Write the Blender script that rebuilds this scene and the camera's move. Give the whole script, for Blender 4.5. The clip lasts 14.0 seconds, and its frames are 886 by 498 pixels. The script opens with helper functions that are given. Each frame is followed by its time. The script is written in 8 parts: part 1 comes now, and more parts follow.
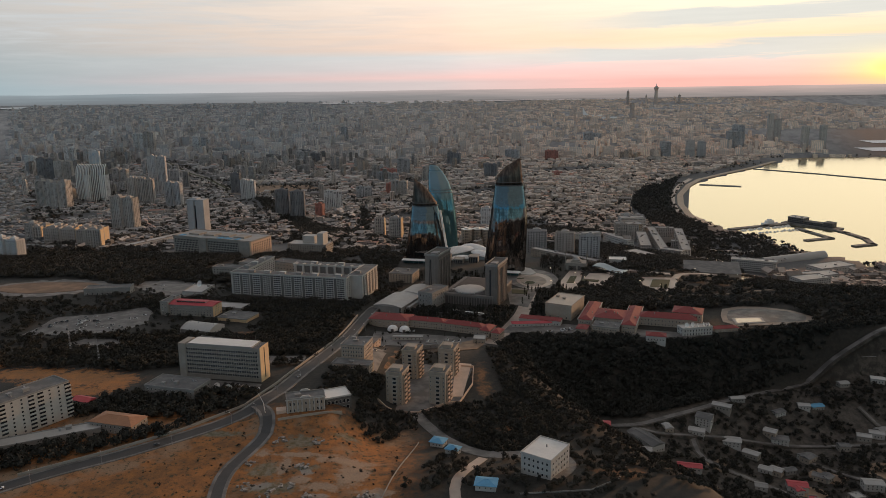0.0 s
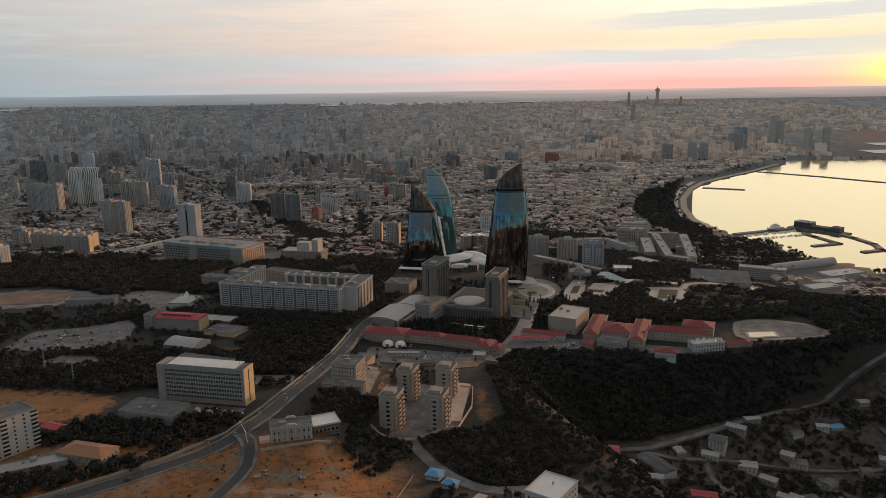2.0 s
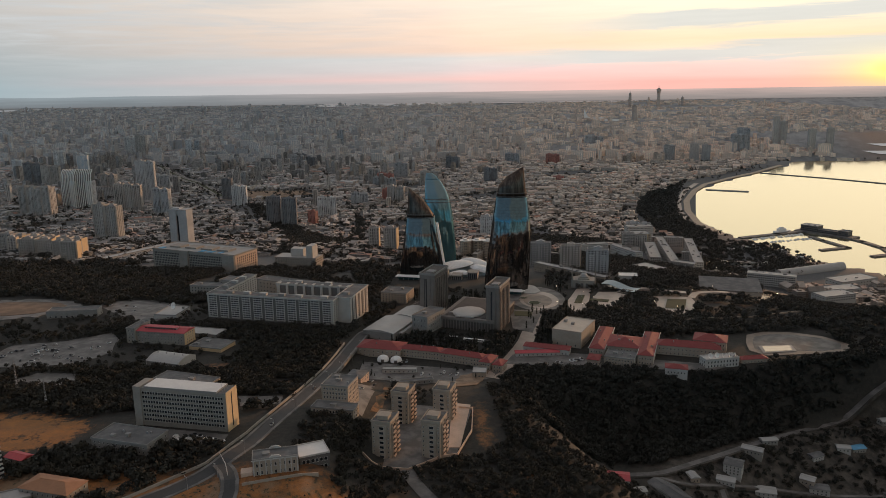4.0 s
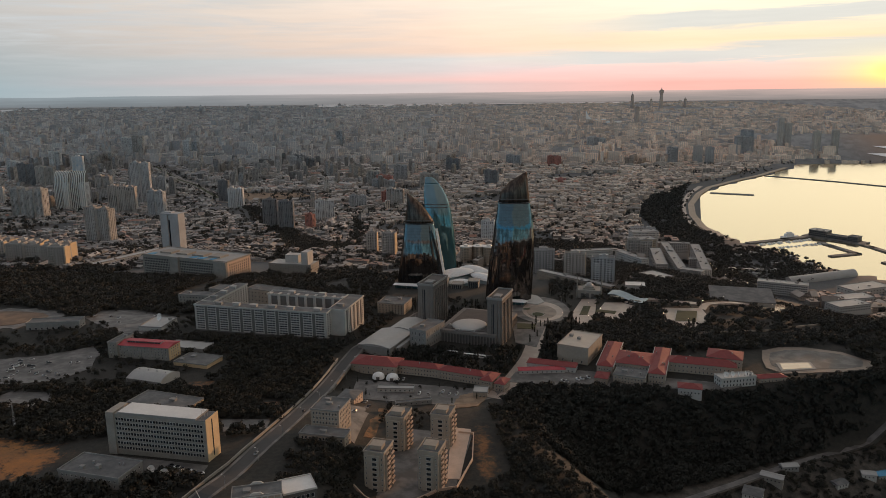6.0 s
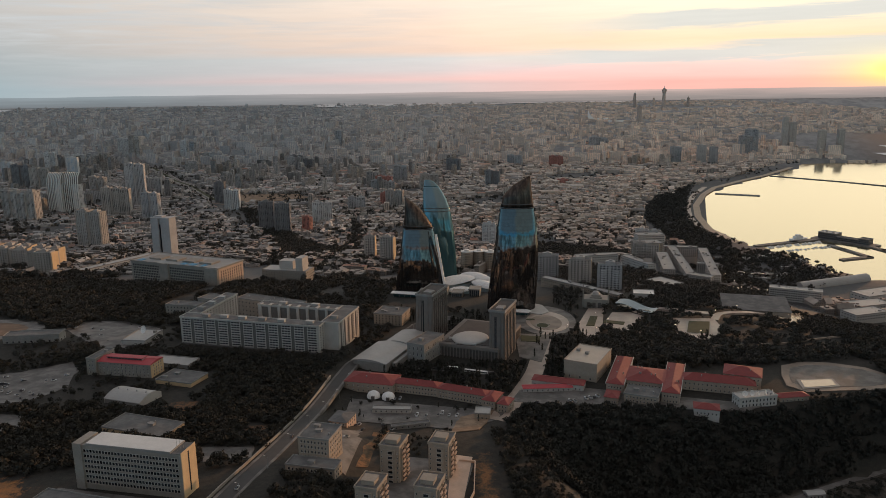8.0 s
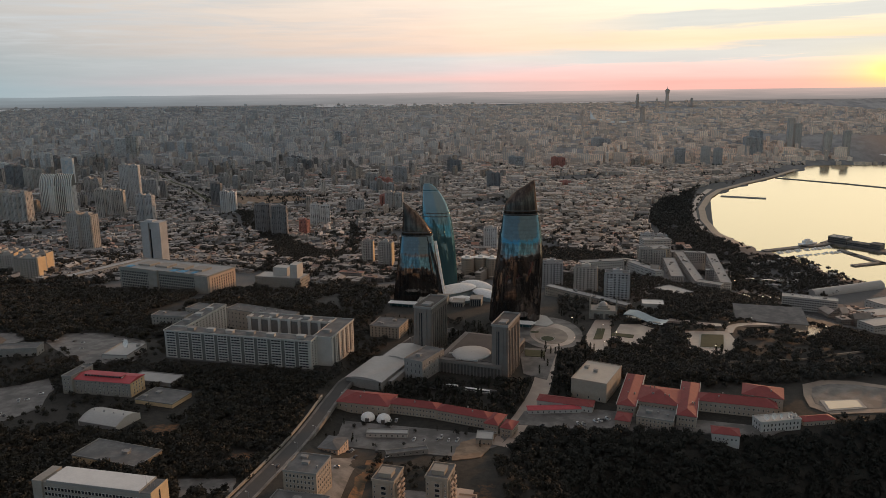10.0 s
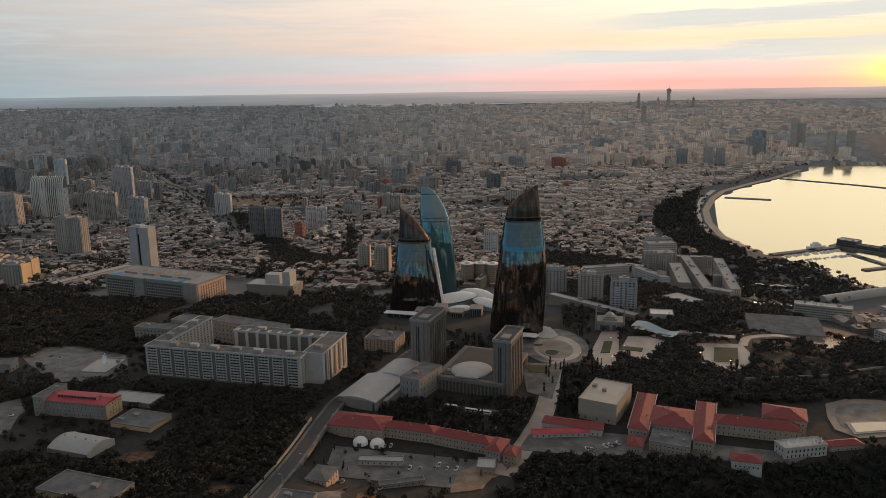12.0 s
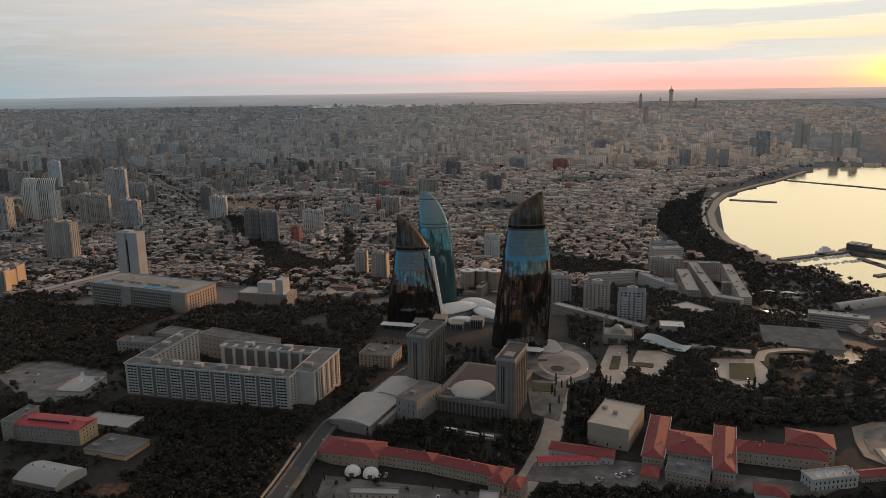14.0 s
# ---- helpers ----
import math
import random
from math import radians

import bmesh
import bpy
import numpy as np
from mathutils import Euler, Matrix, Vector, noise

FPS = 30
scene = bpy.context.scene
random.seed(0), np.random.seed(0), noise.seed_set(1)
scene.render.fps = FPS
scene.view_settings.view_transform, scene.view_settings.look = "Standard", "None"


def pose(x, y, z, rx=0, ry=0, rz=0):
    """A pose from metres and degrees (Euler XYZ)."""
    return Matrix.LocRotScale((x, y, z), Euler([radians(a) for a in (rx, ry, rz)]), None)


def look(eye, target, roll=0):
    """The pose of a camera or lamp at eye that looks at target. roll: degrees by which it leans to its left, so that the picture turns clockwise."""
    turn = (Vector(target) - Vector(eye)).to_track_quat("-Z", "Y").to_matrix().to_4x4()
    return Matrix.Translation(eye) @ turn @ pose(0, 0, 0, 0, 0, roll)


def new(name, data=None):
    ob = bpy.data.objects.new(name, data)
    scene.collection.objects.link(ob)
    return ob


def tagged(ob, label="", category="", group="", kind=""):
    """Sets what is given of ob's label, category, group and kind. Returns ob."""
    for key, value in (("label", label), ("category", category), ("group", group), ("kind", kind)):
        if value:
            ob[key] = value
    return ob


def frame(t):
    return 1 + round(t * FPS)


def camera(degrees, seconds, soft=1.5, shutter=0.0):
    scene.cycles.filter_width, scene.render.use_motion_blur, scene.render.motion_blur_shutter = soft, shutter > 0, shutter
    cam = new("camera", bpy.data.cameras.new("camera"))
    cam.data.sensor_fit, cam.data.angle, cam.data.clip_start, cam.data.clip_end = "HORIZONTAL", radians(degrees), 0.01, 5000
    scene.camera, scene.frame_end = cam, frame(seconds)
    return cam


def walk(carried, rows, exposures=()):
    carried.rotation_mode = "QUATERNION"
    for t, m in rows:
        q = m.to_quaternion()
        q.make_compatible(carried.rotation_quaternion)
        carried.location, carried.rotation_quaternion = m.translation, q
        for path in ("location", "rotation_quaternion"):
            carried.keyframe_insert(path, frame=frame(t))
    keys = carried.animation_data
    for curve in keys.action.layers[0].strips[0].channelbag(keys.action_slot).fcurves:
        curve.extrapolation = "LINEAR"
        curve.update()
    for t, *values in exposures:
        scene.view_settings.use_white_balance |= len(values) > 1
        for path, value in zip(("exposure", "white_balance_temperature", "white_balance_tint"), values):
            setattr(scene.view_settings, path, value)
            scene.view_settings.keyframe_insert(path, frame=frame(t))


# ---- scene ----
from functools import partial

cam = camera(61.3, 14.0, soft=0.6)
PATH = [
    (0, (0.313, -3.397, 282.502), (0.238, -1.446, 282.067), -0.8),
    (0.5, (0.513, 7.896, 282.539), (0.438, 9.847, 282.105), -0.9),
    (1, (0.602, 19.087, 282.673), (0.527, 21.038, 282.24), -0.9),
    (1.5, (0.704, 30.22, 282.923), (0.631, 32.171, 282.49), -0.8),
    (2, (0.752, 41.165, 283.138), (0.678, 43.116, 282.707), -0.8),
    (2.5, (0.866, 51.946, 283.35), (0.792, 53.898, 282.919), -0.9),
    (3, (0.99, 62.905, 283.588), (0.917, 64.856, 283.158), -0.8),
    (3.2, (0.994, 67.3, 283.623), (0.921, 69.252, 283.192), -0.9),
    (5.5, (0.369, 118.455, 284.394), (0.295, 120.407, 283.965), -0.7),
    (6, (0.307, 129.746, 284.503), (0.233, 131.698, 284.074), -0.7),
    (6.5, (0.311, 141.242, 284.579), (0.236, 143.194, 284.149), -0.8),
    (7, (0.258, 152.97, 284.67), (0.183, 154.922, 284.24), -0.8),
    (7.5, (0.151, 164.831, 284.75), (0.075, 166.783, 284.32), -0.8),
    (8, (0.116, 176.716, 284.739), (0.04, 178.668, 284.308), -0.8),
    (10.5, (-0.68, 234.869, 284.582), (-0.758, 236.82, 284.152), -0.7),
    (11, (-0.918, 246.59, 284.516), (-0.995, 248.542, 284.086), -0.7),
    (11.5, (-0.788, 258.23, 284.469), (-0.865, 260.182, 284.038), -0.8),
    (12, (-0.715, 269.693, 284.383), (-0.792, 271.645, 283.952), -0.8),
    (12.5, (-0.74, 281.085, 284.318), (-0.817, 283.037, 283.887), -0.8),
    (13, (-0.837, 292.574, 284.345), (-0.915, 294.525, 283.914), -0.7),
    (13.5, (-1.006, 304.05, 284.401), (-1.083, 306.002, 283.971), -0.7),
    (14, (-1.576, 315.269, 284.494), (-1.653, 317.22, 284.064), -0.8),
]
walk(cam, [(t, look(eye, to, roll)) for t, eye, to, roll in PATH], exposures=((0.0, 0.32), (14.0, 0.32)))

# world: dawn sky, sun low in the north-east
SUN_AZ, SUN_EL = 42.0, 5.5   # degrees right of +y, degrees above the horizon


def nodes_of(tree):
    tree.nodes.clear()

    def node(kind, **inputs):
        n = tree.nodes.new(kind)
        for key, value in inputs.items():
            key = int(key[1:]) if key[0] == "i" and key[1:].isdigit() else key.replace("_", " ")
            if isinstance(value, bpy.types.NodeSocket):
                tree.links.new(value, n.inputs[key])
            else:
                n.inputs[key].default_value = value
        return n
    return node


def math_node(node, op, a, b=0.0, clamp=False):
    n = node("ShaderNodeMath", i0=a, i1=b)
    n.operation, n.use_clamp = op, clamp
    return n.outputs[0]


def ramp(node, fac, stops):
    n = node("ShaderNodeValToRGB", Fac=fac)
    el = n.color_ramp.elements
    while len(el) < len(stops):
        el.new(0.5)
    for e, (p, c) in zip(el, stops):
        e.position, e.color = p, (*c, 1.0) if len(c) == 3 else c
    return n.outputs[0]


def mix(node, fac, a, b, kind="MIX"):
    n = node("ShaderNodeMix")
    n.data_type, n.blend_type = "RGBA", kind
    for i, v in ((0, fac), (6, a), (7, b)):
        if isinstance(v, bpy.types.NodeSocket):
            n.id_data.links.new(v, n.inputs[i])
        else:
            n.inputs[i].default_value = v if i == 0 else (*v, 1.0)
    return n.outputs[2]


def make_world():
    w = bpy.data.worlds.new("dawn_sky")
    scene.world = w
    w.use_nodes = True
    node = nodes_of(w.node_tree)
    co = node("ShaderNodeTexCoord").outputs["Generated"]
    xyz = node("ShaderNodeSeparateXYZ", Vector=co)
    z = xyz.outputs[2]
    az = math_node(node, "ARCTAN2", xyz.outputs[0], xyz.outputs[1])          # 0 ahead, + to the right
    e8 = math_node(node, "MULTIPLY", z, 8.0, True)                           # 0..1 over 0..7 degrees
    # colour with height above the horizon, for three bearings
    left = ramp(node, e8, [(0.0, (.32, .39, .42)), (.15, (.34, .385, .40)), (.35, (.385, .41, .415)), (.55, (.44, .44, .43)), (.8, (.49, .475, .455)), (1.0, (.42, .43, .44))])
    mid = ramp(node, e8, [(0.0, (.60, .50, .48)), (.05, (.78, .52, .48)), (.14, (.66, .58, .56)), (.26, (.64, .62, .60)), (.33, (.80, .59, .47)), (.5, (.86, .65, .51)), (.8, (.88, .72, .59)), (1.0, (.84, .72, .60))])
    right = ramp(node, e8, [(0.0, (.86, .44, .38)), (.05, (.98, .53, .47)), (.16, (.98, .60, .54)), (.24, (.98, .74, .58)), (.40, (.90, .70, .47)), (.6, (.90, .79, .60)), (1.0, (1.0, .92, .74))])
    a1 = math_node(node, "DIVIDE", math_node(node, "ADD", az, .56), .56, True)
    a2 = math_node(node, "DIVIDE", math_node(node, "ADD", az, .04), .30, True)
    sky = mix(node, a2, mix(node, a1, left, mid), right)
    # long thin clouds
    flat = node("ShaderNodeCombineXYZ", X=math_node(node, "MULTIPLY", az, 2.6), Y=math_node(node, "MULTIPLY", z, 36.0), Z=0.0)
    n1 = node("ShaderNodeTexNoise", Vector=flat.outputs[0], Scale=2.2, Detail=7.0, Roughness=.62, Distortion=.5).outputs[0]
    wob = math_node(node, "MULTIPLY", math_node(node, "SUBTRACT", n1, .5), .030)
    for height, slope, start, thick, dens in ((.064, .030, .09, .0115, .80), (.0275, .018, .0, .0125, .85)):
        mid_z = math_node(node, "ADD", math_node(node, "MULTIPLY", az, slope), height)
        d = math_node(node, "ABSOLUTE", math_node(node, "SUBTRACT", math_node(node, "ADD", z, wob), mid_z))
        c = math_node(node, "SUBTRACT", 1.0, math_node(node, "DIVIDE", d, thick), True)
        c = ramp(node, c, [(.05, (0, 0, 0)), (.45, (1, 1, 1))])
        c = math_node(node, "MULTIPLY", c, math_node(node, "DIVIDE", math_node(node, "SUBTRACT", az, start), .16, True))
        c = math_node(node, "MULTIPLY", c, math_node(node, "SUBTRACT", 1.0, math_node(node, "DIVIDE", math_node(node, "SUBTRACT", az, .7), .4, True)))
        sky = mix(node, math_node(node, "MULTIPLY", c, dens), sky, (.60, .61, .59))
    low = ramp(node, e8, [(.12, (0, 0, 0)), (.5, (1, 1, 1))])
    band = ramp(node, n1, [(.44, (0, 0, 0)), (.62, (1, 1, 1))])
    west = math_node(node, "SUBTRACT", 1.0, math_node(node, "DIVIDE", math_node(node, "ADD", az, .45), .45, True))
    sky = mix(node, math_node(node, "MULTIPLY", math_node(node, "MULTIPLY", band, low), math_node(node, "ADD", math_node(node, "MULTIPLY", west, .7), .06)), sky, (.50, .52, .53))
    n2 = node("ShaderNodeTexNoise", Vector=flat.outputs[0], Scale=3.6, Detail=6.0, Roughness=.6).outputs[0]
    sky = mix(node, .22, sky, ramp(node, n2, [(.35, (.84, .84, .84)), (.7, (1.12, 1.10, 1.08))]), "MULTIPLY")
    # glow of the sun at the edge of the land
    gx = math_node(node, "MULTIPLY", math_node(node, "SUBTRACT", az, radians(30.2)), 10.5)
    gy = math_node(node, "MULTIPLY", math_node(node, "SUBTRACT", z, .010), 40.0)
    r2 = math_node(node, "ADD", math_node(node, "MULTIPLY", gx, gx), math_node(node, "MULTIPLY", gy, gy))
    glow = math_node(node, "DIVIDE", 1.0, math_node(node, "ADD", 1.0, math_node(node, "MULTIPLY", r2, 2.0)))
    glow = math_node(node, "POWER", glow, 2.0)
    sky = mix(node, glow, sky, (1.7, 1.25, .06))
    # high and behind: dim blue
    nis = node("ShaderNodeTexSky")
    nis.sky_type, nis.sun_disc = "NISHITA", False
    nis.sun_elevation, nis.sun_rotation = radians(SUN_EL), radians(SUN_AZ)
    high = mix(node, 1.0, nis.outputs[0], (.07, .065, .06), "MULTIPLY")
    high = mix(node, 1.0, high, (.208, .205, .213), "ADD")
    up = ramp(node, z, [(.24, (0, 0, 0)), (.56, (1, 1, 1))])
    sky = mix(node, up, sky, high)
    back = ramp(node, math_node(node, "ABSOLUTE", math_node(node, "DIVIDE", az, math.pi)), [(.24, (0, 0, 0)), (.55, (1, 1, 1))])
    behind = ramp(node, math_node(node, "MULTIPLY", z, 2.0, True), [(0.0, (.17, .21, .23)), (.10, (.125, .31, .40)), (.34, (.125, .285, .37)), (.5, (.20, .208, .212)), (1.0, (.195, .19, .188))])
    # the half towards the sunrise is warmer, the other bluer
    warm = math_node(node, "ADD", math_node(node, "MULTIPLY", az, .32), .5, True)
    behind = mix(node, 1.0, behind, mix(node, warm, (1.05, 1.17, 1.34), (1.46, 1.25, 1.11)), "MULTIPLY")
    sky = mix(node, back, sky, behind)
    out = node("ShaderNodeOutputWorld", Surface=node("ShaderNodeBackground", Color=sky, Strength=1.0).outputs[0])
    return out


make_world()
sun_data = bpy.data.lights.new("sun", "SUN")
sun_data.energy, sun_data.angle, sun_data.color = 1.6, radians(0.6), (1.0, .52, .25)
sun = new("sun", sun_data)
a, e = radians(SUN_AZ), radians(SUN_EL)
sun.matrix_world = look((math.sin(a) * math.cos(e) * 900, math.cos(a) * math.cos(e) * 900, math.sin(e) * 900 + 300), (0, 0, 300))

# ---- materials ----
def material(name, color, rough=.8, metal=0.0, vary=.18, scale=.35, fine=6.0, tint=None, bump=.0, island=0.0, rnd=0.0, coat=None):
    """A surface of that colour with stains at two scales; island / rnd: spread from piece to piece."""
    m = bpy.data.materials.new(name)
    m.use_nodes = True
    node = nodes_of(m.node_tree)
    geo = node("ShaderNodeNewGeometry")
    pos = geo.outputs["Position"]
    big = node("ShaderNodeTexNoise", Vector=pos, Scale=scale, Detail=4.0, Roughness=.6).outputs[0]
    small = node("ShaderNodeTexNoise", Vector=pos, Scale=scale * fine, Detail=3.0, Roughness=.65).outputs[0]
    f = math_node(node, "ADD", math_node(node, "MULTIPLY", big, .6), math_node(node, "MULTIPLY", small, .4))
    other = tint or tuple(c * .55 for c in color)
    col = mix(node, ramp(node, f, [(.38, (0, 0, 0)), (.66, (1, 1, 1))]), tuple(c * (1 + vary) for c in color), tuple(c * (1 - vary) + o * vary for c, o in zip(color, other)))
    if tint:
        col = mix(node, ramp(node, big, [(.42, (0, 0, 0)), (.6, (1, 1, 1))]), col, tint)
    if island:
        col = mix(node, 1.0, col, ramp(node, geo.outputs["Random Per Island"], [(0.0, (1 - island,) * 3), (.5, (1, 1, 1)), (1.0, (1 + island, 1 + island * .92, 1 + island * .82))]), "MULTIPLY")
    if rnd:
        r = node("ShaderNodeObjectInfo").outputs["Random"]
        col = mix(node, 1.0, col, ramp(node, r, [(0.0, (1 - rnd,) * 3), (1.0, (1 + rnd,) * 3)]), "MULTIPLY")
    b = node("ShaderNodeBsdfPrincipled", Base_Color=col, Roughness=rough, Metallic=metal)
    if bump:
        m.node_tree.links.new(node("ShaderNodeBump", Height=small, Strength=bump, Distance=.4).outputs[0], b.inputs["Normal"])
    node("ShaderNodeOutputMaterial", Surface=b.outputs[0])
    return m


def town_material(name, colors, storey=3.2, bay=3.4, glass=.035, single=False, tone=1.0):
    """Plaster walls with rows of small dark windows, flat roofs in dull greys; one tone for each house."""
    m = bpy.data.materials.new(name)
    m.use_nodes = True
    node = nodes_of(m.node_tree)
    geo = node("ShaderNodeNewGeometry")
    p = node("ShaderNodeSeparateXYZ", Vector=geo.outputs["Position"])
    nrm = node("ShaderNodeSeparateXYZ", Vector=geo.outputs["True Normal"])
    rnd = node("ShaderNodeObjectInfo").outputs["Random"] if single else geo.outputs["Random Per Island"]
    wall = ramp(node, rnd, [(i / max(1, len(colors) - 1), c) for i, c in enumerate(colors)])
    r2 = math_node(node, "FRACT", math_node(node, "MULTIPLY", rnd, 37.7))
    wall = mix(node, 1.0, wall, ramp(node, r2, [(0.0, (.62, .62, .62)), (1.0, (1.25, 1.2, 1.15))]), "MULTIPLY")
    roof = ramp(node, r2, [(0.0, (.18, .18, .185)), (.3, (.34, .33, .32)), (.6, (.48, .46, .44)), (.78, (.38, .35, .32)), (.86, (.36, .20, .15)), (1.0, (.60, .59, .57))])
    along = math_node(node, "ADD", math_node(node, "MULTIPLY", p.outputs[0], nrm.outputs[1]), math_node(node, "MULTIPLY", math_node(node, "MULTIPLY", p.outputs[1], nrm.outputs[0]), -1.0))
    fz = math_node(node, "FRACT", math_node(node, "DIVIDE", math_node(node, "ADD", p.outputs[2], math_node(node, "MULTIPLY", r2, 9.0)), storey))
    fx = math_node(node, "FRACT", math_node(node, "DIVIDE", along, bay))
    win = math_node(node, "MULTIPLY", math_node(node, "MULTIPLY", math_node(node, "GREATER_THAN", fz, .36), math_node(node, "LESS_THAN", fz, .82)),
                    math_node(node, "MULTIPLY", math_node(node, "GREATER_THAN", fx, .25), math_node(node, "LESS_THAN", fx, .74)))
    col = mix(node, win, wall, (glass, glass * 1.05, glass * 1.15))
    up = math_node(node, "GREATER_THAN", nrm.outputs[2], .5)
    roof = mix(node, 1.0, roof, (tone, tone, tone), "MULTIPLY")
    col = mix(node, up, col, roof)
    stain = node("ShaderNodeTexNoise", Vector=geo.outputs["Position"], Scale=.13, Detail=5.0, Roughness=.7).outputs[0]
    col = mix(node, 1.0, col, ramp(node, stain, [(.3, (.72, .72, .72)), (.7, (1.12, 1.12, 1.12))]), "MULTIPLY")
    # sunrise haze put into the colour: warm and bright eastward, dim bluish westward
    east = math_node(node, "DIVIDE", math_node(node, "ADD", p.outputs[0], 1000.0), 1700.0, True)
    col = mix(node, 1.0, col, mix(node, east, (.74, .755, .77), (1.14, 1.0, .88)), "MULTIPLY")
    gl = math_node(node, "MULTIPLY", win, math_node(node, "SUBTRACT", 1.0, up))
    b = node("ShaderNodeBsdfPrincipled", Base_Color=col, Roughness=math_node(node, "SUBTRACT", .85, math_node(node, "MULTIPLY", gl, .55)))
    node("ShaderNodeOutputMaterial", Surface=b.outputs[0])
    return m


def leaf_material(name, dark, light):
    m = bpy.data.materials.new(name)
    m.use_nodes = True
    node = nodes_of(m.node_tree)
    geo = node("ShaderNodeNewGeometry")
    n = node("ShaderNodeTexNoise", Vector=geo.outputs["Position"], Scale=.09, Detail=3.0).outputs[0]
    n2 = node("ShaderNodeTexNoise", Vector=geo.outputs["Position"], Scale=.32, Detail=3.0, Roughness=.6).outputs[0]
    f = math_node(node, "ADD", math_node(node, "MULTIPLY", geo.outputs["Random Per Island"], .07), math_node(node, "MULTIPLY", n, .46))
    f = math_node(node, "ADD", f, math_node(node, "MULTIPLY", n2, .47))
    col = ramp(node, f, [(.25, dark), (.75, light)])
    b = node("ShaderNodeBsdfPrincipled", Base_Color=col, Roughness=.75)
    b.inputs["Specular IOR Level"].default_value = .15
    node("ShaderNodeOutputMaterial", Surface=b.outputs[0])
    return m


def ground_material():
    """Dry grass and bare earth with dark scrub; paler worn soil in places."""
    m = bpy.data.materials.new("dry_ground")
    m.use_nodes = True
    node = nodes_of(m.node_tree)
    pos = node("ShaderNodeNewGeometry").outputs["Position"]
    big = node("ShaderNodeTexNoise", Vector=pos, Scale=.018, Detail=6.0, Roughness=.62).outputs[0]
    med = node("ShaderNodeTexNoise", Vector=pos, Scale=.11, Detail=6.0, Roughness=.7).outputs[0]
    fine = node("ShaderNodeTexNoise", Vector=pos, Scale=1.3, Detail=4.0, Roughness=.7).outputs[0]
    tuft = node("ShaderNodeTexNoise", Vector=pos, Scale=.22, Detail=7.0, Roughness=.72).outputs[0]
    grass = mix(node, ramp(node, med, [(.38, (0, 0, 0)), (.62, (1, 1, 1))]), (.32, .128, .035), (.16, .074, .028))
    grass = mix(node, ramp(node, big, [(.52, (0, 0, 0)), (.62, (1, 1, 1))]), grass, (.24, .155, .095))
    grass = mix(node, ramp(node, tuft, [(.55, (0, 0, 0)), (.62, (1, 1, 1))]), grass, (.045, .044, .02))
    scrub = mix(node, ramp(node, tuft, [(.40, (0, 0, 0)), (.60, (1, 1, 1))]), (.016, .016, .013), (.036, .032, .026))
    scrub = mix(node, ramp(node, big, [(.56, (0, 0, 0)), (.64, (1, 1, 1))]), scrub, (.038, .034, .029))
    xyz = node("ShaderNodeSeparateXYZ", Vector=pos)
    px = math_node(node, "ADD", xyz.outputs[0], math_node(node, "MULTIPLY", med, 40.0))
    py = math_node(node, "ADD", xyz.outputs[1], math_node(node, "MULTIPLY", med, 50.0))
    # dry grass grows on the hill south of the road, scrub elsewhere, dust and asphalt in the town
    hill = math_node(node, "MULTIPLY", math_node(node, "SUBTRACT", 1.0, math_node(node, "DIVIDE", math_node(node, "ADD", px, 40.0), 30.0, True)),
                     math_node(node, "SUBTRACT", 1.0, math_node(node, "DIVIDE", math_node(node, "SUBTRACT", py, 545.0), 25.0, True)))
    vale = math_node(node, "MULTIPLY", math_node(node, "DIVIDE", math_node(node, "SUBTRACT", px, 150.0), 40.0, True), math_node(node, "SUBTRACT", 1.0, math_node(node, "DIVIDE", math_node(node, "SUBTRACT", math_node(node, "SUBTRACT", py, math_node(node, "MULTIPLY", px, .40)), 648.0), 18.0, True)))
    scrub = mix(node, math_node(node, "MULTIPLY", vale, .8), scrub, mix(node, ramp(node, med, [(.42, (0, 0, 0)), (.58, (1, 1, 1))]), (.115, .098, .082), (.040, .036, .030)))
    col = mix(node, hill, scrub, grass)
    yards = mix(node, med, (.066, .069, .072), (.15, .15, .15))
    col = mix(node, ramp(node, math_node(node, "DIVIDE", math_node(node, "SUBTRACT", py, 1150.0), 400.0, True), [(.1, (0, 0, 0)), (.7, (1, 1, 1))]), col, yards)
    # far ground blends to a paler grey with distance: haze in its colour
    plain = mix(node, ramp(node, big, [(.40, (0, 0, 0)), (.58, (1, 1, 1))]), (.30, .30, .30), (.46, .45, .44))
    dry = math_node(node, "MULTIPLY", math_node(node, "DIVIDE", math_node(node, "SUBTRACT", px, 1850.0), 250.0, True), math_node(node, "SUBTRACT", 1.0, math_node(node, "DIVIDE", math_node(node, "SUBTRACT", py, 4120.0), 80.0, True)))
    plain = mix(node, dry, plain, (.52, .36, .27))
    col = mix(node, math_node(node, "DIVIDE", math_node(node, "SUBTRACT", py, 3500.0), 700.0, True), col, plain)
    # trampled pale dirt on the hilltop and patches of grey-green weeds, with ragged outlines
    rag = math_node(node, "MULTIPLY", math_node(node, "SUBTRACT", node("ShaderNodeTexNoise", Vector=pos, Scale=.16, Detail=6.0, Roughness=.7).outputs[0], .5), 2.6)

